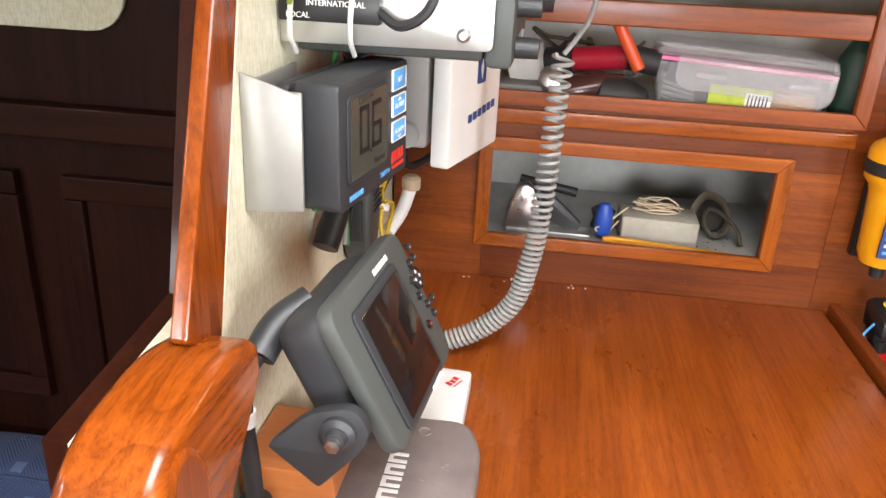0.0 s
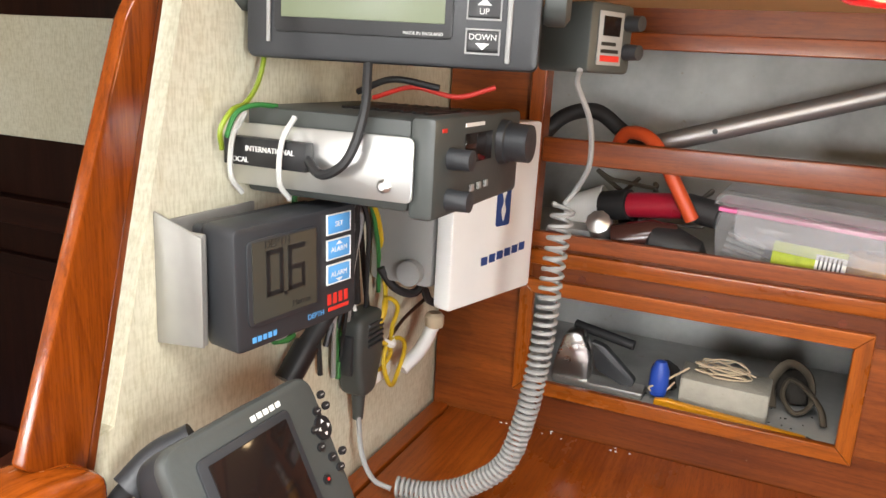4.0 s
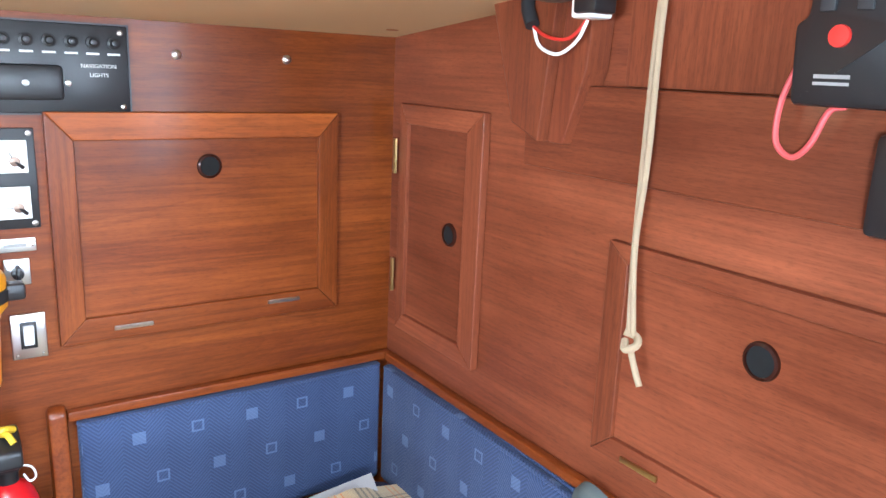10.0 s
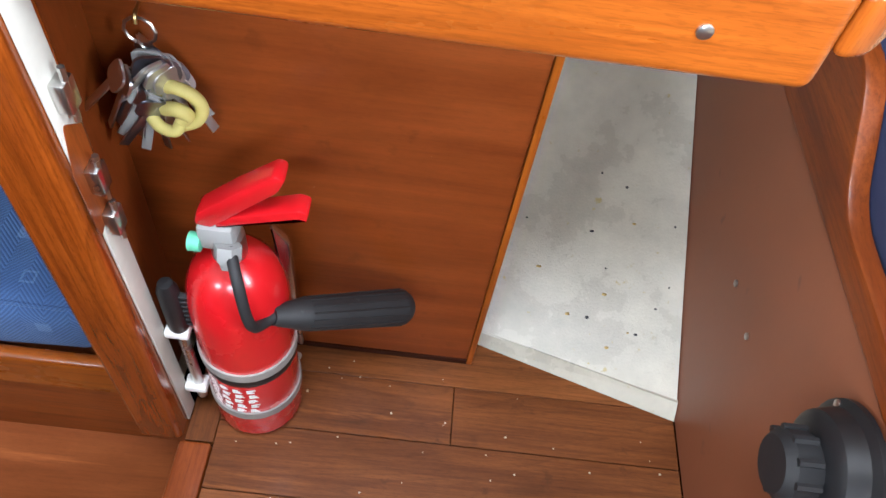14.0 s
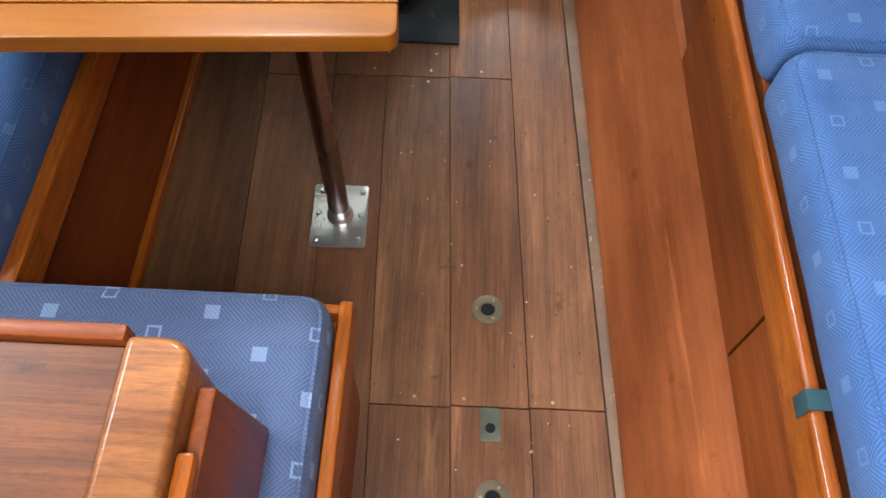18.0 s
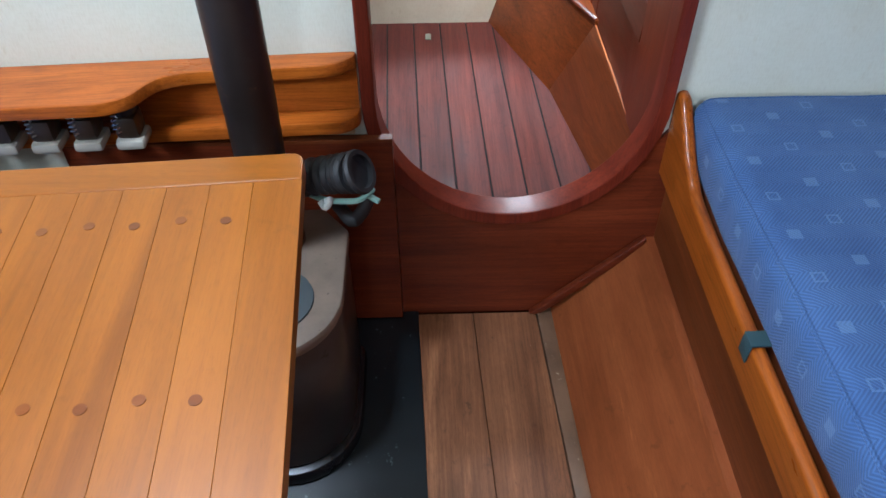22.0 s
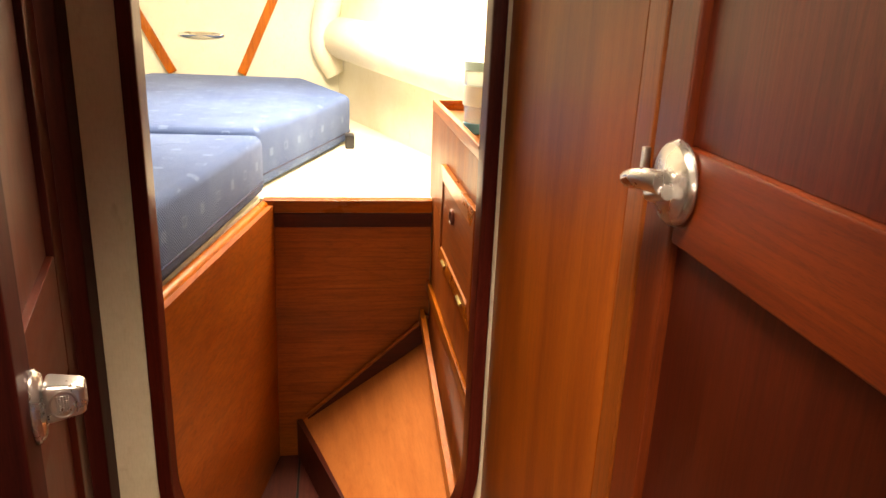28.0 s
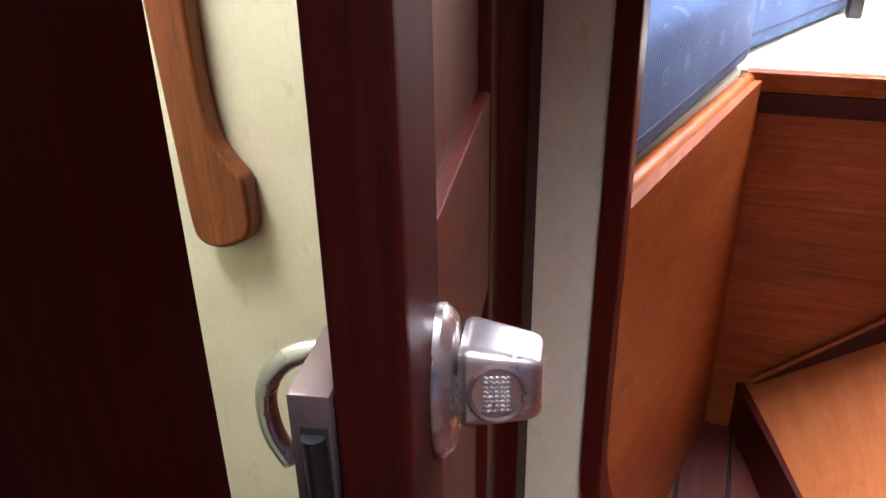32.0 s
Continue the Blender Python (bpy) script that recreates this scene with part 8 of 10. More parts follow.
def ramp_board():
    bm, rims = bmesh.new(), []
    for x in (-2.112, -0.1725):
        a = askew(x, 0.160, 0.030)
        rims.append([bm.verts.new((x, y, z)) for y, z in ((a, -0.03), (a, 0.004), (0.302, 0.212), (0.34, 0.212), (0.34, -0.03))])
    for k in range(5):
        bm.faces.new((rims[0][k], rims[0][(k + 1) % 5], rims[1][(k + 1) % 5], rims[1][k]))
    bm.faces.new(rims[0])
    bm.faces.new(rims[1][::-1])
    bmesh.ops.recalc_face_normals(bm, faces=bm.faces)
    return bm


structure("ramp_saloon", ramp_board(), timber("ramp", "x"), "sloping red-brown hull side board along the floor", "floor")
settee = thing("settee", (-1.2, 0.5, 0.0), "long varnished starboard settee base with a raised rail", "settee")
part("front_panel", mesh_box(-2.110, -0.255, 0.330, 0.345, 0.15, 0.44, 0.002), timber("setteefront", "x"), settee)
part("rail", lofted_rail([(-0.2245, 0.446), (-0.8, 0.446), (-1.4, 0.446), (-1.88, 0.446), (-1.98, 0.466), (-2.04, 0.505), (-2.085, 0.54), (-2.108, 0.545)], 0.297, 0.3185, 0.375, 0.010), timber("teak", "x"), settee, "rounded orange rail rising to the bulkhead")
part("lower_board", mesh_box(-2.110, -0.2515, 0.3185, 0.3295, 0.20, 0.40, 0.001), timber("setteefront", "x"), settee)
for a, b in ((-1.435, -0.812), (-0.806, -0.258)):
    part("locker_front", mesh_prism([(0.3022, 0.206), (0.3180, 0.206), (0.3180, 0.378), (0.3035, 0.378)], "x", a, b, 0.0015), timber("mahogany", "x"), settee, "flush brown locker front")
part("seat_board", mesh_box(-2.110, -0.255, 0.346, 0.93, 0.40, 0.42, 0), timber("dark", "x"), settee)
cushion("settee_cushion", (-2.105, -1.162, 0.319, 0.90, 0.425, 0.545), CLOTH_TOP, "blue patterned settee cushion beside the bulkhead", "settee cushions", 0.007, 0.036)
cushion("settee_cushion", (-1.156, -0.262, 0.319, 0.90, 0.425, 0.540), CLOTH_TOP, "blue patterned settee cushion near the navigation corner", "settee cushions", 0.007, 0.036)
for sx in (-0.66, -1.65):
    solid("rail_strap", mesh_prism([(0.2935, 0.415), (0.2935, 0.451), (0.324, 0.451), (0.324, 0.4470), (0.2965, 0.4470), (0.2965, 0.415)], "x", sx - 0.013, sx + 0.013, 0.001), plain("teal_webbing", (0.018, 0.050, 0.058), 0.8, relief=0.4, scale=120), "dark teal webbing strap round the settee rail", "strap", "settee straps")

# table, standing a little askew
saloon_table = thing("saloon_table", (-1.29, -0.55, 0.0), "honey-orange planked saloon table on one steel leg", "table")
TAB = Matrix.Translation((-0.903, -0.203, 0.0)) @ Matrix.Rotation(radians(3.8), 4, "Z")
part("end_board", mesh_prism(rounded([(-0.049, -0.72), (0.0, -0.72), (0.0, 0.0), (-0.049, 0.0)], [0, 0.0, 0.016, 0.0]), "z", 0.742, 0.765, 0.004), timber("table", "y"), saloon_table, "end board across the planks", m=TAB)
part("far_end_board", mesh_prism(rounded([(-0.757, -0.72), (-0.712, -0.72), (-0.712, 0.0), (-0.757, 0.0)], [0, 0.0, 0.0, 0.016]), "z", 0.742, 0.765, 0.004), timber("table", "y"), saloon_table, m=TAB)
part("underframe", mesh_box(-0.70, -0.06, -0.68, -0.04, 0.715, 0.7415, 0), timber("dark", "x"), saloon_table, m=TAB)
for k in range(17):
    y1 = -0.0005 - 0.0415 * k - (0.006 if k else 0)
    y0 = y1 - 0.0413 - (0.006 if k == 0 else 0)
    if y0 < -0.72:
        break
    splits = [-0.0496, -0.7114] if k % 3 else [-0.0496, -0.205 - 0.05 * (k % 5), -0.7114]
    for a, b in zip(splits, splits[1:]):
        part("plank", mesh_box(b, a - 0.0003, y0, y1, 0.742, 0.7648, 0.0003, 1), timber("table", "x"), saloon_table, m=TAB)
    if k:
        for px in (-0.090, -0.275, -0.460, -0.660):
            part("plug", mesh_lathe([(0.0052, 0), (0.0052, 0.0005), (0, 0.0005)], (px + 0.004 * (k % 2), (y0 + y1) / 2, 0.7648), "z", 12), timber("plug", "y"), saloon_table, "round brown plug", m=TAB)
part("leg", mesh_tube([(-1.165, -0.365, 0.0), (-1.19, -0.375, 0.714)], 0.021, 20, 1), plain("smoked_steel", (0.30, 0.25, 0.22), 0.25, metal=1.0), saloon_table, "round polished steel leg")
plate = part("base_plate", mesh_prism(rounded([(-1.238, -0.425), (-1.089, -0.420), (-1.089, -0.308), (-1.238, -0.312)], 0.008), "z", 0.0005, 0.005, 0.001), STEEL, saloon_table, "square steel floor plate")
for bx in (-1.222, -1.165, -1.106):
    for by in (-0.408, -0.323):
        part("bolt", mesh_lathe([(0.0065, 0), (0.0065, 0.003), (0.004, 0.005), (0, 0.005)], (bx, by, 0.005), "z", 6), STEEL, plate)
part("leg_collar", mesh_lathe([(0.027, 0), (0.027, 0.004), (0.0215, 0.010), (0.0215, 0.03), (0.021, 0.03)], (-1.1655, -0.3652, 0.005), "z", 24), STEEL, saloon_table)

# dinette seats round the table
seat = thing("dinette_seat", (-0.6, -0.6, 0.0), "varnished wooden seat box at the end of the table", "seat")
part("box", mesh_box(-0.770, -0.30, -1.29, -0.285, 0.0, 0.36, 0.0), timber("mahogany", "x"), seat)
part("side_rail", mesh_prism(rounded([(-0.785, 0.33), (-0.30, 0.33), (-0.30, 0.405), (-0.785, 0.405)], [0, 0, 0, 0.012]), "y", -0.284, -0.264, 0.006), timber("teak", "x"), seat, "orange rounded edge rail")
part("front_rail", mesh_box(-0.786, -0.771, -1.29, -0.285, 0.33, 0.385, 0.004), timber("teak", "y"), seat)
cushion("seat_cushion", (-0.768, -0.44, -1.28, -0.287, 0.362, 0.462), CLOTH_GREY, "blue patterned seat cushion at the end of the table", "dinette cushions", 0.006, 0.03)
back = thing("dinette_partition", (-0.5, -0.6, 0.36), "low wooden partition with a rounded capping behind the seat", "partition")
part("panel", mesh_box(-0.585, -0.44, -1.29, -0.412, 0.463, 0.710, 0.003), timber("worn", "y"), back, "worn planked top of the seat back")
part("end_post", mesh_prism(rounded([(-0.592, -0.410), (-0.44, -0.410), (-0.44, -0.352), (-0.592, -0.352)], [0, 0, 0, 0.03]), "z", 0.463, 0.722, 0.008, 3), timber("wornpost", "y"), back, "rounded yellow-orange end post, worn")
part("end_cheek", mesh_prism([(-0.59, 0.463), (-0.44, 0.463), (-0.44, 0.69), (-0.56, 0.69)], "y", -0.351, -0.335, 0.004), timber("mahogany", "z"), back)
part("cheek_edge", mesh_box(-0.500, -0.44, -0.352, -0.336, 0.6905, 0.708, 0.005), timber("teak", "x"), back)
part("capping", mesh_box(-0.604, -0.586, -1.29, -0.412, 0.690, 0.718, 0.006), timber("mahogany", "y"), back)
pseat = thing("port_settee", (-1.3, -0.9, 0.0), "varnished port settee base behind the table", "settee")
part("front_panel", mesh_box(-2.11, -0.771, -0.765, -0.745, 0.0, 0.36, 0.0), timber("mahogany", "x"), pseat)
part("rail", mesh_box(-2.11, -0.772, -0.745, -0.718, 0.34, 0.405, 0.006), timber("teak", "x"), pseat)
part("skirting", mesh_box(-2.10, -0.772, -0.7445, -0.728, 0.002, 0.028, 0.003), timber("teak", "x"), pseat, "low batten along the floor")
part("seat_board", mesh_box(-2.11, -0.772, -1.29, -0.766, 0.34, 0.36, 0), timber("dark", "x"), pseat)
cushion("port_cushion", (-1.95, -0.80, -1.285, -0.748, 0.362, 0.475), CLOTH_TOP, "blue patterned cushion on the port settee", "dinette cushions", 0.006, 0.03)
structure("floor_edge_trim", mesh_prism([(x, askew(x, y, d)) for x, y, d in ((-2.112, 0.1365, 0.040), (-0.18, 0.1365, 0.040), (-0.18, 0.1595, 0.030), (-2.112, 0.1595, 0.030))], "z", -0.02, 0.007, 0.002), plain("worn_pale_wood", (0.21, 0.115, 0.060), 0.6, vary=0.45, relief=0.2, spots=(0.40, 0.30, 0.20), scale=60), "narrow worn pale trim strip along the floor", "trim")
structure("ramp_end_rail", mesh_prism([(0.085, 0.004), (0.108, 0.004), (0.300, 0.196), (0.300, 0.222)], "x", -2.1035, -2.088, 0.003), timber("red", "y"), "small red rail where the slope meets the bulkhead", "trim")

# hearth and stove
solid("hearth_plate", mesh_prism([(-2.103, -0.153), (-1.655, -0.138), (-1.655, -0.70), (-2.103, -0.70)], "z", 0.0008, 0.007, 0.001), SLATEMAT, "glossy black hearth plate under the stove", "hearth")
stove = thing("cabin_stove", (-1.86, -0.40, 0.007), "dark barrel-shaped cabin stove with a stone-coloured top", "stove")


def stadium(w, d, cx, cy, n=16):
    """Outline with a round front towards the table and square back."""
    pts = [(cx - d * 0.9, cy + w * 0.62), (cx - d * 0.55, cy + w)]
    for k in range(n + 1):
        a = math_pi / 2 - math_pi * k / n
        pts.append((cx + d * 0.35 + w * math.cos(a), cy + w * math.sin(a)))
    return pts + [(cx - d * 0.55, cy - w), (cx - d * 0.9, cy - w * 0.62)]


part("body", mesh_prism(stadium(0.118, 0.16, -1.885, -0.385), "z", 0.045, 0.340, 0.006), plain("dark_enamel", (0.085, 0.083, 0.082), 0.30, metal=0.5, vary=0.5, spots=(0.035, 0.030, 0.028), scale=22), stove)
part("foot_ring", mesh_prism(stadium(0.128, 0.165, -1.883, -0.385), "z", 0.008, 0.044, 0.006), plain("black_enamel", (0.012, 0.012, 0.014), 0.25), stove)
part("top_plate", mesh_prism(stadium(0.122, 0.165, -1.885, -0.385), "z", 0.3405, 0.365, 0.006), plain("speckled_stone", (0.22, 0.165, 0.12), 0.5, vary=0.35, spots=(0.07, 0.055, 0.045), scale=90), stove, "speckled brown top plate")
part("lid", mesh_lathe([(0.068, 0), (0.068, 0.004), (0.060, 0.006), (0, 0.006)], (-1.815, -0.375, 0.365), "z", 28), plain("dull_steel", (0.07, 0.085, 0.09), 0.5), stove, "round grey-green lid")
part("flue", mesh_tube([(-1.955, -0.385, 0.362), (-1.925, -0.372, 0.60), (-1.887, -0.362, 0.95), (-1.86, -0.355, 1.895)], 0.037, 24), plain("sooty_metal", (0.060, 0.048, 0.043), 0.38, metal=0.6, vary=0.5, spots=(0.12, 0.065, 0.04), scale=25), stove, "tall sooty metal flue pipe")
part("flue_collar", mesh_lathe([(0.050, 0), (0.050, 0.008), (0.040, 0.020), (0.037, 0.04)], (-1.953, -0.384, 0.366), "z", 24), BRONZE, stove)
solid("stove_board", joined(mesh_box(-2.100, -2.085, -0.75, -0.186, 0.008, 0.466, 0.002)), timber("red", "y"), "red-brown heat board behind the stove", "board")
solid("board_edge", mesh_box(-2.100, -2.083, -0.75, -0.186, 0.4665, 0.474, 0.001), timber("ply", "y"), "pale bare edge on the heat board", "trim")
hose = thing("ribbed_hose", (-1.98, -0.24, 0.42), "black ribbed air hose tied with pale green cord", "hose")
rings = []
hp = smooth_path([(-1.995, -0.520, 0.40), (-1.990, -0.42, 0.438), (-1.985, -0.33, 0.470), (-1.965, -0.27, 0.494), (-1.945, -0.238, 0.512)], 10)
part("sleeve", mesh_tube([tuple(p) for p in hp], lambda s: 0.026 + 0.006 * s + 0.0022 * math.sin(s * 90), 18, 2), RUBBER, hose)
part("mouth", mesh_lathe([(0.034, 0.0), (0.036, 0.004), (0.034, 0.010), (0.027, 0.010), (0.026, -0.012), (0, -0.014)], (-1.943, -0.235, 0.513), Matrix.Rotation(radians(28), 4, "Y") @ Matrix.Rotation(radians(-55), 4, "X"), 22), RUBBER, hose, "open dark mouth")
part("cord", mesh_tube([(-1.98, -0.33, 0.430), (-1.965, -0.295, 0.424), (-1.95, -0.26, 0.432), (-1.944, -0.235, 0.440), (-1.952, -0.215, 0.452), (-1.955, -0.222, 0.440), (-1.945, -0.205, 0.434)], 0.005, 8), plain("pale_green_cord", (0.30, 0.50, 0.42), 0.8, relief=0.4), hose, "pale green cord knotted round it", m=Matrix.Translation((0, 0, 0.018)))
part("cord_knot", mesh_tube([(-1.955, -0.300, 0.430), (-1.948, -0.292, 0.422), (-1.952, -0.284, 0.434), (-1.958, -0.296, 0.420)], 0.006, 8), plain("white_cord", (0.6, 0.62, 0.58), 0.8), hose, m=Matrix.Translation((0, 0, 0.018)))
solid("loose_hose", mesh_tube([(-2.00, -0.28, 0.40), (-1.96, -0.25, 0.40), (-2.02, -0.23, 0.405), (-2.06, -0.27, 0.42), (-2.03, -0.33, 0.43)], 0.012, 10), RUBBER, "loop of black hose behind the stove", "hose")
# shelf on the main bulkhead
shelf = thing("bulkhead_shelf", (-2.09, -0.5, 0.47), "orange varnished shelf with a scalloped front on the bulkhead", "shelf")
scallop = [(-2.1115, -0.2365), (-2.095, -0.2365), (-2.072, -0.262), (-2.066, -0.300), (-2.066, -0.500), (-2.050, -0.545), (-2.000, -0.572), (-1.985, -0.610), (-1.982, -1.28), (-2.1115, -1.28)]
SHEAR = Matrix(((1, 0, 0, 0), (0, 1, 0, 0), (0, 0.030, 1, 0.007), (0, 0, 0, 1)))       # the shelf dips a little to port
part("upper_board", mesh_prism(rounded(scallop, [0, 0.01, 0.02, 0.02, 0.03, 0.03, 0.03, 0.03, 0, 0]), "z", 0.604, 0.628, 0.005, 2), timber("teak", "y"), shelf, m=SHEAR)
part("lower_board", mesh_prism(rounded([(-2.1115, -0.2365), (-2.085, -0.2365), (-2.062, -0.26), (-2.060, -1.28), (-2.1115, -1.28)], [0, 0.01, 0.02, 0, 0]), "z", 0.500, 0.526, 0.005, 2), timber("teak", "y"), shelf, m=SHEAR)
part("back_board", mesh_box(-2.1115, -2.100, -1.28, -0.2375, 0.5265, 0.6035, 0), timber("teak", "y"), shelf, m=SHEAR)
part("bottom_batten", mesh_box(-2.1115, -2.101, -0.58, -0.25, 0.4745, 0.4995, 0.001), plain("bare_pine", (0.55, 0.38, 0.2), 0.6), shelf, "bare pine batten", m=SHEAR)
for k in range(6):
    jy = -0.595 - 0.067 * k
    jar = thing("spice_jar", (-2.03, jy, 0.527), "square clear glass jar with a wire spring under the shelf", "jar", "spice jars")
    part("glass", mesh_box(-2.056, -2.006, jy - 0.023, jy + 0.023, 0.527, 0.545, 0.006), plain("milky_glass", (0.42, 0.40, 0.34), 0.2), jar, m=SHEAR)
    part("spice_fill", mesh_box(-2.052, -2.010, jy - 0.019, jy + 0.019, 0.5455, 0.585, 0.008), plain("dark_spice", (0.035, 0.022, 0.014), 0.35), jar, "dark contents", m=SHEAR)
    part("spring", mesh_tube([(-2.012 + 0.004 * math.cos(1.3 * j), jy - 0.012 + 0.006 * math.sin(1.3 * j), 0.560 + 0.0016 * j) for j in range(26)], 0.0016, 5, 1), STEEL, jar, m=SHEAR)
    part("lid", mesh_lathe([(0.018, 0.0), (0.018, 0.014), (0, 0.014)], (-2.031, jy, 0.5855), "z", 16), BLACK, jar, m=SHEAR)
post_rail = thing("grab_bar", (-2.09, -0.262, 1.09), "dark red upright grab bar with a rounded foot on the bulkhead", "rail")
part("bar", mesh_prism(rounded([(-2.112, 1.064), (-2.080, 1.070), (-2.066, 1.092), (-2.064, 1.66), (-2.112, 1.66)], [0.004, 0.014, 0.02, 0, 0]), "y", -0.290, -0.244, 0.010, 3), timber("red", "z"), post_rail)
part("plug", mesh_lathe([(0.0085, 0), (0.0085, 0.001), (0, 0.0012)], (-2.0648, -0.264, 1.118), FACE_X, 14), PALEGREY, post_rail, "pale grey plug")
eye = thing("pad_eye", (-2.11, 0.32, 0.97), "chromed folding pad eye screwed to the bulkhead", "pad eye")
part("plate", mesh_prism(rounded([(0.297, 0.998), (0.338, 0.998), (0.338, 1.017), (0.297, 1.017)], 0.006), "x", -2.1115, -2.107, 0.0015), PEWTER, eye)
part("lower_plate", mesh_prism(rounded([(0.304, 0.976), (0.331, 0.976), (0.334, 0.9975), (0.301, 0.9975)], 0.006), "x", -2.1115, -2.1085, 0.001), PEWTER, eye)
part("ring", mesh_tube([(-2.103, 0.297, 0.998), (-2.101, 0.297, 0.986), (-2.100, 0.304, 0.974), (-2.099, 0.318, 0.969), (-2.100, 0.332, 0.974), (-2.101, 0.339, 0.986), (-2.103, 0.339, 0.998)], 0.0048, 10), PEWTER, eye)
part("pin", mesh_tube([(-2.1035, 0.297, 0.999), (-2.1035, 0.340, 0.999)], 0.0052, 10, 1), PEWTER, eye)
for ey in (0.304, 0.331):
    part("screw", mesh_lathe([(0.0035, 0), (0.0035, 0.001), (0, 0.0014)], (-2.107, ey, 1.011), FACE_X, 10), STEEL, eye)

# lockers behind the settee
# near-black tone carries the shade under the side deck
for k in range(3):
    lx = -0.47 - 0.42 * k
    t = thing("settee_locker_door", (lx, 0.92, 0.85), "panelled locker door behind the settee, darkened as in shade", "locker door", "settee lockers")
    part("panel", mesh_box(lx - 0.16, lx + 0.13, 0.922, 0.9295, 0.90, 1.20, 0.002), timber("shaded_wood", "z"), t)
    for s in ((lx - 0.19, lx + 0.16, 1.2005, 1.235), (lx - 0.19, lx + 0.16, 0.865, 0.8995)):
        part("rail", mesh_box(s[0], s[1], 0.914, 0.9295, s[2], s[3], 0.003), timber("shaded_wood", "x"), t)
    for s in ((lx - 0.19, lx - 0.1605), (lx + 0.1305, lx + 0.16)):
        part("stile", mesh_box(s[0], s[1], 0.914, 0.9295, 0.90, 1.20, 0.003), timber("shaded_wood", "z"), t)
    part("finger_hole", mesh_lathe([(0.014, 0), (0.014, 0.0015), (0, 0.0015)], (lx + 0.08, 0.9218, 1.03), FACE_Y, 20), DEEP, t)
solid("settee_shelf_rail", mesh_box(-2.10, -0.26, 0.90, 0.9295, 1.29, 1.335, 0.004), timber("shaded_wood", "x"), "wooden fiddle along the settee lockers, darkened as in shade", "rail")
solid("window_lining", mesh_prism(rounded([(-1.60, 1.432), (-0.545, 1.432), (-0.52, 1.62), (-1.60, 1.62)], 0.05), "y", 0.921, 0.9295, 0.002), PALE, "cream rounded window lining above the settee", "lining")
cushion("upright_cushion", (-2.09, -0.27, 0.80, 0.91, 0.55, 0.80), CLOTH_X, "blue patterned settee back cushion", "settee cushions", 0.006, 0.03)

# fittings in the saloon floor
for fx, fy in ((-0.969, -0.060), (-0.618, -0.047)):
    t = thing("floor_socket", (fx, fy, 0.0), "round brass floor socket", "floor fitting", "floor sockets")
    part("flange", mesh_lathe([(0.030, 0.0005), (0.030, 0.002), (0.026, 0.003), (0.015, 0.003), (0.013, 0.001), (0.013, 0.0005)], (fx, fy, 0), "z", 28), plain("dull_brass", (0.26, 0.21, 0.14), 0.45, metal=0.7, vary=0.4), t)
    part("hole", mesh_lathe([(0.013, 0.0012), (0.010, 0.0011), (0, 0.001)], (fx, fy, 0), "z", 20), DEEP, t)
    for k in range(3):
        part("screw", mesh_lathe([(0.003, 0.003), (0.003, 0.0036), (0, 0.004)], (fx + 0.021 * math.cos(2.1 * k + 0.5), fy + 0.021 * math.sin(2.1 * k + 0.5), 0), "z", 8), BRASS, t)
latch = thing("floor_latch", (-0.745, -0.052, 0.0), "worn brass lifting latch in the floor", "floor fitting")
part("plate", mesh_prism(rounded([(-0.775, -0.071), (-0.715, -0.069), (-0.715, -0.033), (-0.775, -0.034)], 0.004), "z", 0.0005, 0.002, 0.0004), plain("verdigris_brass", (0.20, 0.20, 0.14), 0.5, metal=0.6, vary=0.5), latch)
part("hole", mesh_lathe([(0.009, 0), (0.009, 0.0006), (0, 0.0006)], (-0.738, -0.052, 0.002), "z", 16), DEEP, latch)
for fx, fy in ((-1.575, -0.083), (-1.572, -0.20), (-1.625, -0.30), (-1.625, -0.19), (-1.538, -0.205), (-1.572, -0.33), (-0.79, -0.10), (-0.79, -0.19), (-0.70, 0.02), (-0.79, 0.06)):
    solid("floor_screw", mesh_lathe([(0.0034, 0.0003), (0.0034, 0.0008), (0, 0.001)], (fx, fy, 0), "z", 8), BRASS, "small pale screw head in the floor", "screw", "floor screws")
# ---- passage and forecabin ----
step = thing("passage_step", (-2.7, 0.2, 0.165), "orange-brown corner step built against the hull side", "step")
part("tread", mesh_prism([(-3.101, 0.128), (-3.101, 0.2455), (-2.80, 0.281), (-2.66, 0.286), (-2.66, 0.278)], "z", 0.372, 0.390, 0.002), timber("cabin", "x"), step, "triangular tread with a dark nosing")
part("nosing", mesh_tube([(-3.098, 0.128, 0.386), (-2.665, 0.280, 0.386)], 0.007, 8, 1), timber("red", "x"), step)
part("side_board", joined(mesh_prism([(-3.100, 0.080), (-2.72, 0.212), (-2.29, 0.275), (-2.29, 0.286), (-3.100, 0.245)], "z", 0.10, 0.160)), timber("dark", "x"), step)
part("riser", quad_board((-3.100, 0.064, 0.165), (-2.72, 0.196, 0.165), (-2.668, 0.277, 0.374), (-3.100, 0.130, 0.374), 0.012), timber("step", "x"), step, "sloping front board")
part("lower_riser", quad_board((-2.72, 0.196, 0.165), (-2.22, 0.272, 0.165), (-2.16, 0.286, 0.352), (-2.668, 0.277, 0.374), 0.012), timber("step", "x"), step, "long sloping side board")
part("cap_strip", quad_board((-2.662, 0.2765, 0.3735), (-2.16, 0.2835, 0.3515), (-2.16, 0.2835, 0.3555), (-2.662, 0.2765, 0.3775), 0.004), timber("slope", "x"), step, "pale worn edge strip")

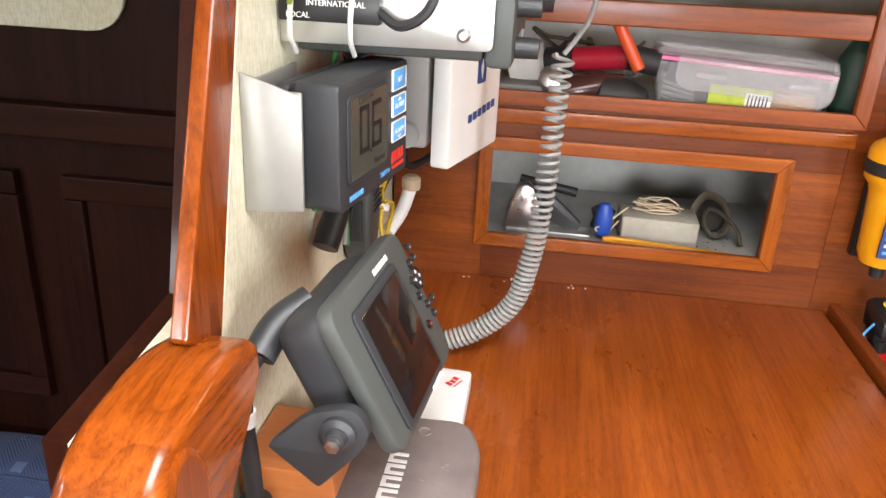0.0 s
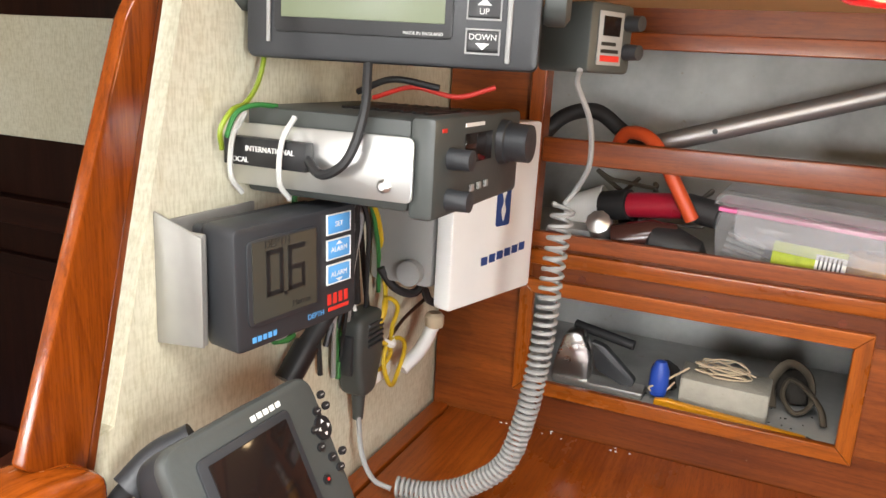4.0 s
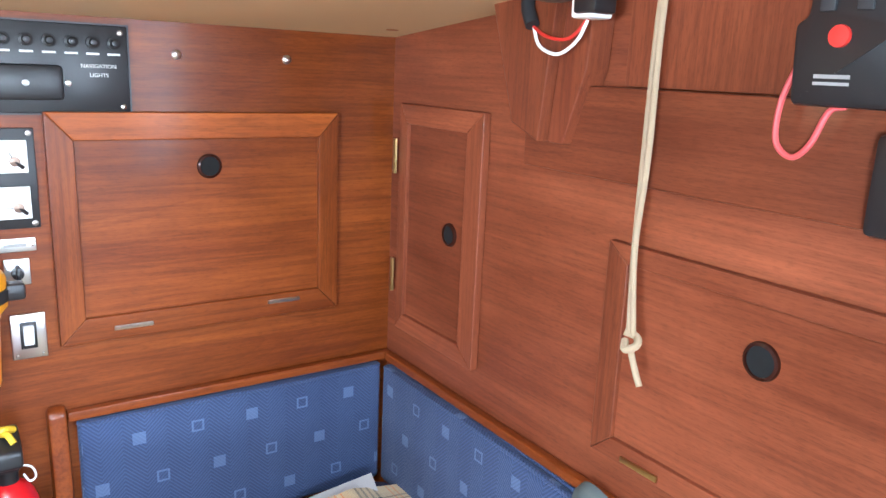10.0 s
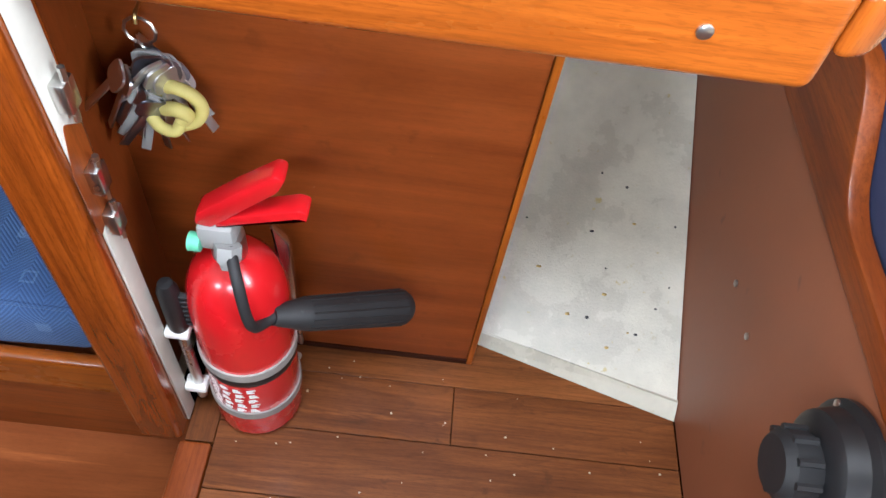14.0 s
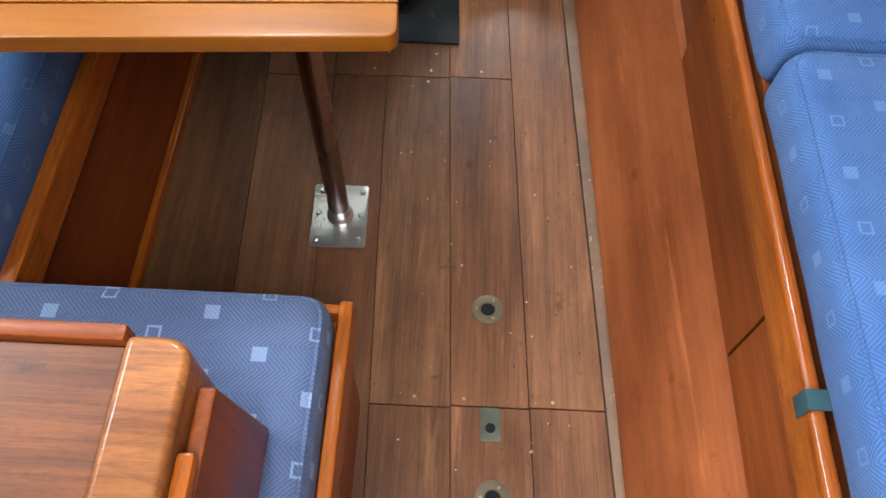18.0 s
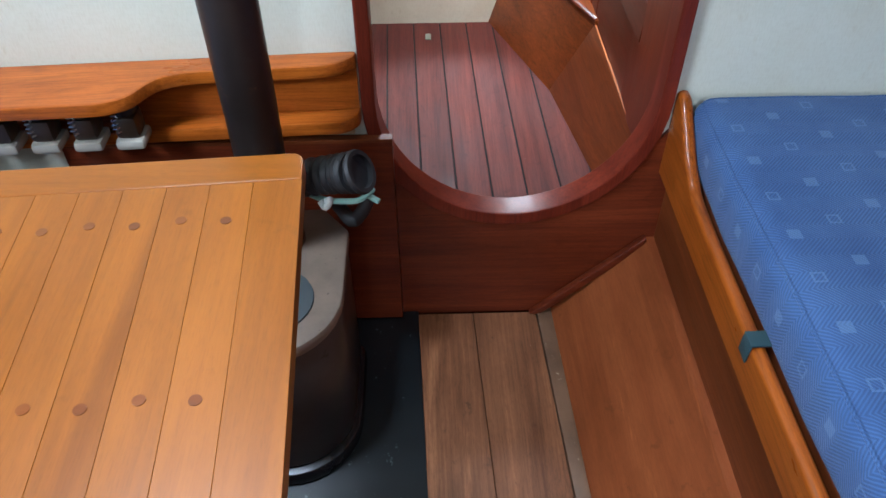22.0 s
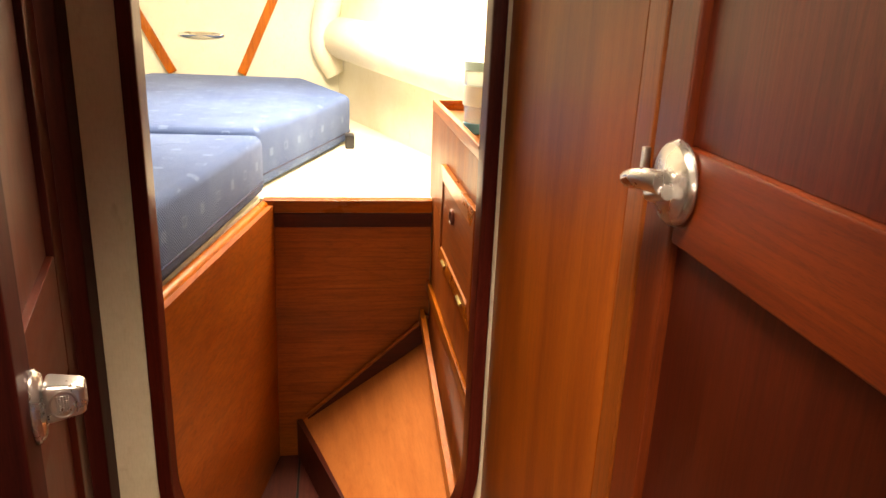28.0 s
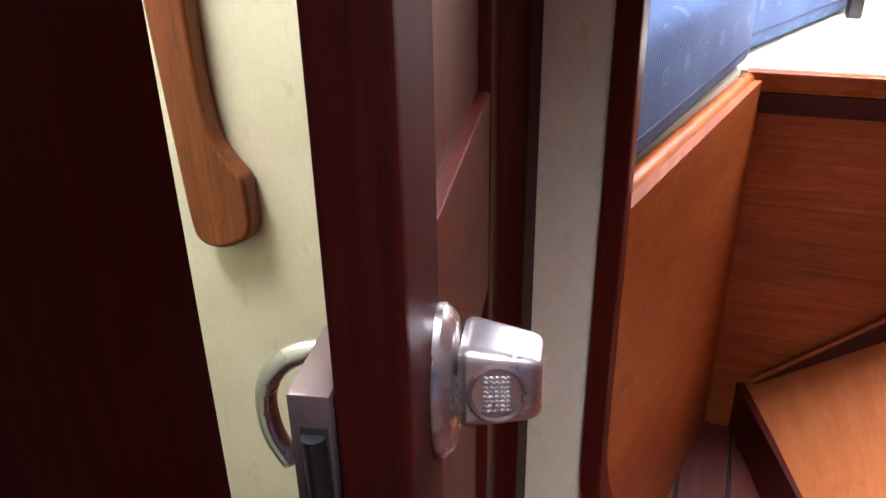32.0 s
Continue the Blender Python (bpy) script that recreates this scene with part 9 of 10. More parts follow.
structure("locker_shelf_passage", mesh_box(-3.09, -2.80, 0.305, 0.43, 0.402, 0.412, 0), HULL, "white shelf behind the passage panel", "shelf")
solid("bottle", mesh_lathe([(0.028, 0), (0.030, 0.004), (0.030, 0.070), (0.024, 0.084), (0.011, 0.092), (0.011, 0.108), (0, 0.108)], (-2.935, 0.345, 0.412), "z", 20), ROPE, "cream plastic bottle on a shelf behind the oval hole", "bottle")
solid("brown_jar", mesh_lathe([(0.026, 0), (0.027, 0.003), (0.027, 0.12), (0.021, 0.135), (0.021, 0.155), (0, 0.156)], (-2.985, 0.372, 0.412), "z", 20), BRONZE, "brown jar on a shelf behind the oval hole", "jar")

sdoor = thing("passage_locker_door", (-2.5, 0.29, 0.4), "dark red panelled locker door with a satin alloy turn", "door")
part("stile", mesh_box(-2.745, -2.690, 0.282, 0.3005, 0.34, 1.85, 0.003), timber("cherry", "z"), sdoor)
part("stile", mesh_box(-2.375, -2.300, 0.282, 0.3005, 0.34, 1.85, 0.003), timber("cherry", "z"), sdoor)
part("middle_rail", mesh_box(-2.6895, -2.3755, 0.2835, 0.3005, 1.178, 1.262, 0.003), timber("cherry", "x"), sdoor)
part("bottom_rail", mesh_box(-2.6895, -2.3755, 0.2835, 0.3005, 0.34, 0.640, 0.003), timber("cherry", "x"), sdoor)
part("panel_bevel", mesh_prism([(0.2815, 0.622), (0.2915, 0.640), (0.2915, 0.622)], "x", -2.705, -2.34), timber("mahogany", "x"), sdoor, "bevelled ledge under the panel")
part("sill_moulding", mesh_prism([(0.2745, 0.528), (0.2835, 0.528), (0.2835, 0.600), (0.2805, 0.600)], "x", -2.79, -2.30, 0.0015), timber("cherry", "x"), sdoor)
part("lower_panel", mesh_box(-2.6895, -2.3755, 0.292, 0.3005, 0.6405, 1.1775, 0.0), timber("wine", "z"), sdoor)
part("upper_panel", mesh_box(-2.6895, -2.3755, 0.292, 0.3005, 1.2625, 1.85, 0.0), timber("wine", "z"), sdoor)
structure("door_post_passage", mesh_box(-2.788, -2.7465, 0.280, 0.3005, 0.36, 1.88, 0.003), timber("mahogany", "z"), "varnished door post in the passage", "trim")
structure("door_post_passage_aft", mesh_box(-2.299, -2.16, 0.276, 0.3005, 0.36, 1.88, 0.003), timber("cherry", "z"), "wide varnished door post", "trim")

hdoor = thing("head_door", (-2.9, -0.28, 0.17), "dark varnished washroom door standing ajar", "door")
LEAF = Matrix.Translation((-2.690, -0.2725, 0)) @ Matrix.Rotation(radians(12.0), 4, "Z")
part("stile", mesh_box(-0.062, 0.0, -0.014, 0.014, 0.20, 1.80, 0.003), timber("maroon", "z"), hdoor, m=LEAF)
part("hinge_stile", mesh_box(-0.36, -0.285, -0.014, 0.014, 0.20, 1.80, 0.003), timber("wine", "z"), hdoor, m=LEAF)
part("lock_rail", mesh_box(-0.2845, -0.0625, -0.013, 0.013, 0.93, 1.075, 0.002), timber("wine", "x"), hdoor, m=LEAF)
part("upper_panel", mesh_box(-0.2845, -0.0625, -0.005, 0.005, 1.0755, 1.80, 0.0), timber("wine", "z"), hdoor, m=LEAF)
part("lower_panel", mesh_box(-0.2845, -0.0625, -0.005, 0.005, 0.20, 0.9295, 0.0), timber("wine", "z"), hdoor, m=LEAF)
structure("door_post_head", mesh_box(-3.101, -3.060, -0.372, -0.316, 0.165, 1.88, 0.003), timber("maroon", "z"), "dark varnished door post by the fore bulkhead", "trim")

# forecabin
bunk = thing("v_berth", (-4.2, -0.3, 0.3), "varnished wooden berth front with rounded top rail", "berth")
part("front_panel", mesh_box(-3.725, -3.705, -0.150, 0.216, 0.30, 0.920, 0.0), timber("cabin", "y"), bunk)
part("under_rail", mesh_box(-3.7045, -3.7000, -0.150, 0.216, 0.888, 0.9195, 0.001), timber("wine", "y"), bunk, "dark strip under the rail")
part("front_rail", mesh_box(-3.728, -3.696, -0.152, 0.216, 0.9205, 0.950, 0.004), timber("teak", "y"), bunk)
part("side_panel", quad_board((-3.704, -0.152, 0.30), (-3.126, -0.268, 0.30), (-3.126, -0.262, 0.938), (-3.704, -0.148, 0.938), 0.02), timber("cabin", "x"), bunk)
part("side_rail", mesh_tube([(-3.70, -0.150, 0.937), (-3.13, -0.264, 0.937)], 0.011, 10, 1), timber("teak", "x"), bunk)
part("bunk_board", mesh_prism([(-3.729, -0.16), (-3.729, 0.216), (-3.60, 0.50), (-4.98, 0.05), (-4.98, -0.68), (-3.13, -1.05), (-3.13, -0.285)], "z", 0.925, 0.945), LINING, bunk, "cream painted bunk top")


def slab(name, outline, z0, z1, label, radius=0.02):
    bm = mesh_prism(outline, "z", z0, z1, radius, 3)
    for v in bm.verts:
        v.co.z += 0.008 * noise.noise(v.co * 4)
    t = thing(name, (outline[0][0], outline[0][1], z0), label, "cushion", "berth mattresses")
    part("pad", bm, CLOTH_TOP, t)
    seam = [(x, y, z0 + 0.030 + 0.008 * noise.noise(Vector((x, y, z0)) * 4)) for x, y in outline]
    part("piping", mesh_tube(seam + seam[:1], 0.0022, 6, 1), NAVY, t, "dark seam round the lower edge")
    return t


slab("fore_mattress", rounded([(-3.775, -0.170), (-4.43, 0.055), (-4.93, -0.10), (-4.93, -0.64), (-3.775, -0.90)], 0.03), 0.948, 1.088, "blue patterned forward mattress cushion")
slab("aft_mattress", rounded([(-3.15, -0.258), (-3.762, -0.148), (-3.765, -0.90), (-3.15, -1.0)], 0.03), 0.948, 1.080, "blue patterned mattress cushion by the opening")

locker = thing("forecabin_locker", (-3.45, 0.35, 0.3), "orange varnished locker with a small drop door", "cabinet")
part("carcass", mesh_prism([(-3.76, 0.217), (-3.13, 0.217), (-3.13, 0.58), (-3.76, 0.45)], "z", 0.945, 1.140, 0.001), timber("cabin", "z"), locker)
part("lower_panel", mesh_box(-3.704, -3.13, 0.217, 0.232, 0.30, 0.9445, 0.0), timber("cabin", "z"), locker)
part("fiddle", mesh_box(-3.762, -3.13, 0.216, 0.228, 1.1405, 1.162, 0.002), timber("teak", "x"), locker)
part("end_fiddle", mesh_box(-3.762, -3.752, 0.229, 0.45, 1.1405, 1.162, 0.002), timber("teak", "y"), locker)
drop = part("door", mesh_box(-3.511, -3.207, 0.2105, 0.2165, 0.904, 1.037, 0.001), timber("cabin", "x"), locker, "flat drop-front panel in a mitred frame")
for outline, way in (([(-3.537, 0.876), (-3.180, 0.872), (-3.207, 0.9035), (-3.511, 0.9035)], "x"), ([(-3.511, 1.0375), (-3.207, 1.0375), (-3.180, 1.070), (-3.537, 1.066)], "x"),
                     ([(-3.537, 0.877), (-3.5115, 0.904), (-3.5115, 1.037), (-3.537, 1.065)], "z"), ([(-3.2065, 0.904), (-3.1805, 0.873), (-3.1805, 1.069), (-3.2065, 1.037)], "z")):
    part("frame", mesh_prism(outline, "y", 0.2075, 0.2165, 0.0008), timber("teak" if way == "x" else "cabin", way), drop, "flat mitred frame board")
part("shadow_gap", mesh_box(-3.1795, -3.1745, 0.2140, 0.2166, 0.870, 1.072, 0), DEEP, drop, "narrow open gap beside the frame")
part("bevel", mesh_prism([(0.2075, 0.9035), (0.2105, 0.9065), (0.2105, 0.9035)], "x", -3.509, -3.210), timber("slope", "x"), drop, "worn bevelled edge")
part("finger_ring", mesh_ring([(0.0095, 0.0), (0.0105, 0.0055), (0.0145, 0.0045), (0.0150, 0.0)], (-3.389, 0.2102, 1.000), Matrix.Rotation(radians(90), 4, "X"), 24), timber("red", "z"), drop, "red wooden finger ring")
part("ring_hole", mesh_lathe([(0.0098, 0.0004), (0.0098, 0.0008), (0, 0.0008)], (-3.389, 0.2102, 1.000), Matrix.Rotation(radians(90), 4, "X"), 20), timber("dark", "z"), drop, "dark finger hole")
for hx in (-3.455, -3.268):
    part("hinge", joined(mesh_box(hx - 0.020, hx + 0.020, 0.2052, 0.2073, 0.8830, 0.8915, 0.001), mesh_tube([(hx - 0.020, 0.2050, 0.887), (hx + 0.020, 0.2050, 0.887)], 0.0022, 6, 1)), BRASS, drop, "small brass hinge")
part("skirting", mesh_box(-3.72, -3.13, 0.208, 0.2165, 0.735, 0.760, 0.003), timber("teak", "x"), locker)

fstep = thing("forecabin_step", (-3.5, 0.1, 0.3), "sloping orange-brown hull side board with a low riser", "step")
part("slope", quad_board((-3.703, -0.075, 0.408), (-3.39, 0.017, 0.408), (-3.13, 0.21, 0.53), (-3.703, 0.212, 0.612), 0.012), timber("slope", "x"), fstep)
part("riser", quad_board((-3.703, -0.09, 0.30), (-3.37, 0.014, 0.30), (-3.385, 0.014, 0.41), (-3.703, -0.09, 0.41), 0.012), timber("wine", "x"), fstep)
part("riser_end", quad_board((-3.3705, 0.0138, 0.30), (-3.13, 0.086, 0.30), (-3.13, 0.088, 0.41), (-3.3855, 0.0140, 0.41), 0.012), timber("wine", "x"), fstep)
part("slope_extension", quad_board((-3.39, 0.017, 0.408), (-3.13, 0.09, 0.408), (-3.13, 0.21, 0.53), (-3.39, 0.12, 0.48), 0.012), timber("slope", "x"), fstep)
part("back_rail", quad_board((-3.694, -0.060, 0.400), (-3.694, 0.216, 0.618), (-3.694, 0.216, 0.676), (-3.694, -0.066, 0.424), 0.010), timber("wine", "y"), fstep, "narrow rail along the berth front")
part("rail_edge", mesh_tube([(-3.690, -0.066, 0.426), (-3.690, 0.214, 0.678)], 0.0046, 6, 1), timber("teak", "y"), fstep, "pale worn top edge of the rail")
part("side_strip", quad_board((-3.70, 0.205, 0.668), (-3.13, 0.205, 0.50), (-3.13, 0.205, 0.545), (-3.70, 0.205, 0.690), -0.011), timber("teak", "x"), fstep)

COPPER = plain("brown_copper", (0.34, 0.13, 0.085), 0.3, metal=0.8, vary=0.4)
# fittings in the passage
for k, (vx, vz) in enumerate(((-2.610, 0.715), (-2.518, 0.722), (-2.428, 0.730))):
    v = part("vent", mesh_lathe([(0.020, 0.0), (0.020, 0.004), (0.014, 0.006), (0.013, 0.001), (0, 0.001)], (vx, 0.2918, vz), FACE_Y, 24), COPPER, sdoor, "small round copper-brown vent")
    part("hole", mesh_lathe([(0.0125, 0.0012), (0.0125, 0.0018), (0, 0.0018)], (vx, 0.2918, vz), FACE_Y, 20), DEEP, v)
part("catch_slot", mesh_prism(rounded([(-2.284, 0.755), (-2.272, 0.755), (-2.272, 0.83), (-2.284, 0.83)], 0.004), "y", 0.2742, 0.2758, 0.0003), DEEP, sdoor, "dark narrow catch slot")


SATINALLOY = plain("satin_alloy", (0.72, 0.69, 0.67), 0.26, metal=0.95, vary=0.2)
# head door: oval rose and a tapered grip with a dimpled panel, along the door's own axes
rose_at = LEAF @ Matrix.Translation((-0.054, 0.0142, 1.008)) @ Matrix.Rotation(radians(-90), 4, "X")
knobL = part("knob", mesh_lathe([(0.0225, 0), (0.0225, 0.003), (0.0195, 0.0075), (0.0130, 0.0090), (0.0110, 0.0120)], (0, 0, 0), "z", 32), SATINALLOY, hdoor, "tapered alloy door knob on a tall oval rose", m=rose_at @ Matrix.Diagonal((0.95, 1.62, 1, 1)))
grip_at = LEAF @ Matrix.Translation((-0.054, 0.0142, 1.0145)) @ Matrix.Rotation(radians(-90), 4, "X")
grip = mesh_prism(rounded([(-0.017, -0.0195), (0.017, -0.0195), (0.017, 0.0195), (-0.017, 0.0195)], 0.007), "z", 0.0095, 0.0430, 0.005, 3)
for v in grip.verts:
    k = 1.0 - 8.5 * (v.co.z - 0.0095)
    v.co.x, v.co.y = v.co.x * k, v.co.y * k
part("grip", grip, SATINALLOY, knobL, m=grip_at)
panel_at = grip_at @ Matrix.Translation((0.01515, 0.0, 0.0255)) @ Matrix.Rotation(radians(81.5), 4, "Y")
part("grip_panel", mesh_ring([(0.0098, 0.0), (0.0110, 0.0006), (0.0122, 0.0), (0.0110, -0.0006)], (0, 0, 0), "z", 28), SATINALLOY, knobL, "raised rim of the thumb panel", m=panel_at @ Matrix.Diagonal((1.0, 1.15, 1, 1)))
for a in range(5):
    for b in range(8):
        part("dimple", mesh_lathe([(0.0011, 0), (0.0008, 0.0006), (0, 0.0008)], (-0.0046 + 0.0023 * a, -0.0078 + 0.0022 * b, 0.0), "z", 6), SATINALLOY, knobL, m=panel_at)
lock = part("lock", mesh_box(-0.046, 0.0006, -0.0305, -0.0146, 0.980, 1.037, 0.0012), plain("tarnished_lock", (0.16, 0.11, 0.105), 0.42, metal=0.4, vary=0.4, spots=(0.03, 0.02, 0.02)), hdoor, "tarnished rim lock on the door edge", m=LEAF)
part("bolt", mesh_tube([(0.0022, -0.0212, 1.021), (0.0022, -0.0205, 0.991)], 0.0046, 12, 1), BLACK, lock, m=LEAF)
part("bolt_slot", mesh_box(0.0007, 0.0016, -0.0262, -0.0160, 0.988, 1.024, 0.0003), DEEP, lock, m=LEAF)
part("inner_handle", mesh_tube([(-2.735, -0.300, 1.022), (-2.731, -0.3215, 1.021), (-2.730, -0.3365, 1.0115), (-2.730, -0.3455, 0.995), (-2.730, -0.3445, 0.974), (-2.730, -0.336, 0.959)], 0.0050, 12), STEEL, hdoor, "curved chrome lever handle")

# passage locker door: round rose with a slim lever turn
turn_at = Matrix.Translation((-2.688, 0.2816, 1.231)) @ FACE_Y
knobR = part("knob", mesh_lathe([(0.0365, 0), (0.0365, 0.003), (0.0330, 0.0075), (0.020, 0.0105), (0.012, 0.012), (0.011, 0.022), (0, 0.024)], (0, 0, 0), "z", 36), SATINALLOY, sdoor, "round satin alloy rose with a slim lever turn", m=turn_at)
part("lever", joined(mesh_tube([(0.016, 0.003, 0.020), (0.004, 0.003, 0.024), (-0.012, 0.001, 0.028), (-0.030, -0.004, 0.029), (-0.040, -0.007, 0.028)], lambda q: 0.0115 - 0.0045 * q + 0.0015 * math.sin(math_pi * q), 16, 6, 0.8), mesh_tube([(0.018, -0.004, 0.016), (0.0, -0.010, 0.020), (-0.010, -0.011, 0.018)], 0.0065, 12)), SATINALLOY, knobR, "stubby tapered lever", m=turn_at)
part("keeper", mesh_box(-2.7525, -2.7465, 0.2745, 0.2815, 1.226, 1.250, 0.001), STEEL, sdoor)
grab_head = thing("grab_rail", (-3.09, -0.66, 0.86), "brown wooden grab rail with a paddle end on the washroom wall", "rail")
paddle = rounded([(-0.722, 1.60), (-0.689, 1.108), (-0.6775, 0.895), (-0.6730, 0.866), (-0.641, 0.861), (-0.6080, 0.878), (-0.6020, 0.894), (-0.6040, 0.946), (-0.6155, 0.956), (-0.634, 0.980), (-0.641, 1.034), (-0.6415, 1.108), (-0.668, 1.60)], [0, 0.02, 0.02, 0.02, 0.02, 0.015, 0.01, 0.012, 0.012, 0.02, 0.02, 0.02, 0])
part("bar", mesh_prism(paddle, "x", -3.1015, -3.078, 0.006, 3), timber("ply", "z"), grab_head)
part("plug", mesh_lathe([(0.007, 0), (0.007, 0.001), (0, 0.0012)], (-3.0782, -0.640, 0.900), FACE_X, 14), timber("mahogany", "x"), grab_head, "round wooden plug")
OV = Matrix.Translation((-2.9374, 0.2557, 0.520)) @ Matrix.Rotation(radians(9.76), 4, "Z") @ FACE_Y
oval = thing("hole_rim", (-2.937, 0.256, 0.52), "thin worn metal rim round the oval hand hole", "rim")
part("edge", mesh_ring([(0.0600, -0.017), (0.0622, -0.017), (0.0622, 0.0006), (0.0640, 0.0010), (0.0640, 0.0022), (0.0600, 0.0016)], (0, 0, 0), "z", 40), plain("worn_pewter", (0.26, 0.24, 0.22), 0.4, metal=0.6, vary=0.4), oval, m=OV @ Matrix.Diagonal((1, 1.42, 1, 1)))
# lining added behind the hole to shut out sky, inner shade in its colour
nook = thing("locker_lining", (-2.937, 0.35, 0.30), "stowage space behind the hand hole, shade put into its colour", "locker")
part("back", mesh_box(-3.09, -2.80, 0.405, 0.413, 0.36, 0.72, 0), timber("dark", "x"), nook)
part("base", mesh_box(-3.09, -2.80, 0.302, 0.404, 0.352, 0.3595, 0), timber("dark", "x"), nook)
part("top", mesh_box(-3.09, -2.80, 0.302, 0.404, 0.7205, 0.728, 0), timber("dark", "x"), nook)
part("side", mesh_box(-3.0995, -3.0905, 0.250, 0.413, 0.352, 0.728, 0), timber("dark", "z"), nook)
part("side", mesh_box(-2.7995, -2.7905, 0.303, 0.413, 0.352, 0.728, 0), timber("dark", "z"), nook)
solid("stowed_bottle", mesh_lathe([(0.030, 0), (0.034, 0.006), (0.034, 0.135), (0.022, 0.155), (0.012, 0.165), (0.012, 0.185), (0, 0.186)], (-2.925, 0.350, 0.3597), "z", 20), plain("tan_plastic", (0.46, 0.37, 0.26), 0.5, vary=0.3), "tan plastic bottle standing inside the locker", "bottle")
solid("stowed_tin", mesh_lathe([(0.032, 0), (0.034, 0.003), (0.034, 0.235), (0.032, 0.238), (0, 0.236)], (-3.005, 0.360, 0.3597), "z", 20), plain("grey_tin", (0.36, 0.36, 0.33), 0.4, vary=0.3), "grey tin standing inside the locker", "tin")
solid("floor_catch", mesh_prism(rounded([(-3.030, -0.124), (-2.996, -0.124), (-2.996, -0.108), (-3.030, -0.108)], 0.003), "z", 0.1655, 0.1675, 0.0005), plain("green_brass", (0.28, 0.32, 0.24), 0.5, metal=0.4), "small greenish catch plate in the passage floor", "catch")
solid("head_towel", mesh_box(-3.06, -3.05, -0.52, -0.40, 0.28, 0.50, 0.004), plain("white_towel", (0.75, 0.76, 0.74), 0.9), "white cloth hanging in the washroom", "towel")

# forecabin fittings
for a, b in (((-0.702, 1.333), (-0.571, 1.083)), ((-0.181, 1.410), (-0.329, 1.085))):
    d = Vector((b[0] - a[0], b[1] - a[1])).normalized()
    a = (a[0] - d.x * 0.35, a[1] - d.y * 0.35)
    n = Vector((-d.y, d.x)) * 0.016
    solid("bow_strip", mesh_prism([(a[0] + n.x, a[1] + n.y), (b[0] + n.x, b[1] + n.y), (b[0] - n.x, b[1] - n.y), (a[0] - n.x, a[1] - n.y)], "x", -5.0045, -4.992, 0.002), timber("teak", "z"), "orange wooden strip slanting across the bow lining", "strip", "bow strips")
vent = thing("bow_vent", (-4.99, -0.465, 1.21), "flat chromed oval vent on the bow lining", "vent")
part("rim", mesh_lathe([(0.080, 0), (0.080, 0.006), (0.060, 0.010), (0, 0.010)], (0, 0, 0), "z", 28), CHROME, vent, m=Matrix.Translation((-5.0045, -0.465, 1.218)) @ FACE_X @ Matrix.Diagonal((0.16, 1, 1, 1)))
solid("hull_bolster", mesh_tube([(-5.0, 0.03, 1.225), (-4.4, 0.20, 1.215), (-3.75, 0.40, 1.20), (-3.20, 0.57, 1.19)], 0.075, 16), LINING, "white padded bolster along the hull side", "bolster")
solid("bolster_rib", mesh_tube([(-4.995, 0.02, 1.10), (-4.992, -0.03, 1.20), (-4.992, -0.01, 1.35), (-4.994, 0.05, 1.50)], 0.05, 12), LINING, "white padded roll in the corner of the bow", "bolster")
solid("mattress_strap", mesh_box(-4.36, -4.30, 0.035, 0.062, 0.946, 0.985, 0.004), BLACK, "black strap end under the mattress", "strap")
tubb = thing("clear_tub", (-3.46, 0.28, 1.1405), "clear plastic tub with a blue base on the locker", "tub")
part("base", mesh_lathe([(0.036, 0), (0.040, 0.003), (0.040, 0.018), (0.038, 0.019)], (-3.47, 0.275, 1.1405), "z", 22), plain("pale_blue_plastic", (0.12, 0.42, 0.62), 0.35), tubb)
part("wall", mesh_lathe([(0.039, 0.0195), (0.041, 0.11), (0.038, 0.112), (0.036, 0.02)], (-3.47, 0.275, 1.1405), "z", 22), clear("tub_plastic", (0.85, 0.92, 0.92), 0.2, 0.8), tubb)
part("lid", mesh_lathe([(0.043, 0.1125), (0.043, 0.128), (0, 0.130)], (-3.47, 0.275, 1.1405), "z", 22), plain("pale_teal", (0.45, 0.68, 0.70), 0.4), tubb)
part("label", mesh_lathe([(0.0418, 0.05), (0.0422, 0.05), (0.0424, 0.085), (0.042, 0.085)], (-3.47, 0.275, 1.1405), "z", 22), LABELWHITE, tubb)
tape = thing("tape_measure", (-3.29, 0.25, 1.1405), "yellow and black tape measure on the locker", "tape measure")
part("case", mesh_box(-3.325, -3.262, 0.236, 0.266, 1.1405, 1.185, 0.008), YELLOW, tape)
part("grip", mesh_box(-3.318, -3.285, 0.234, 0.268, 1.160, 1.187, 0.006), BLACK, tape)

# ---- dust and crumbs ----
def crumbs(name, spans, z, count, seed, mat, label):
    """Tiny flakes of paint and dirt lying about on a surface, too small to tell apart."""
    rng, bm = random.Random(seed), bmesh.new()
    x0, x1, y0, y1 = spans
    for k in range(count):
        x, y, r, turn = rng.uniform(x0, x1), rng.uniform(y0, y1), rng.uniform(0.0008, 0.0022), rng.uniform(0, 6.28)
        low, high = [], []
        for q in range(5):
            a, d = turn + 1.2566 * q, r * rng.uniform(0.6, 1.3)
            low.append(bm.verts.new((x + d * math.cos(a), y + d * math.sin(a), z)))
            high.append(bm.verts.new((x + 0.7 * d * math.cos(a), y + 0.7 * d * math.sin(a), z + 0.0008)))
        bm.faces.new(high)
        for q in range(5):
            bm.faces.new((low[q], low[(q + 1) % 5], high[(q + 1) % 5], high[q]))
    tagged(put(name, bm, mat), label, "dust", "", "stuff")


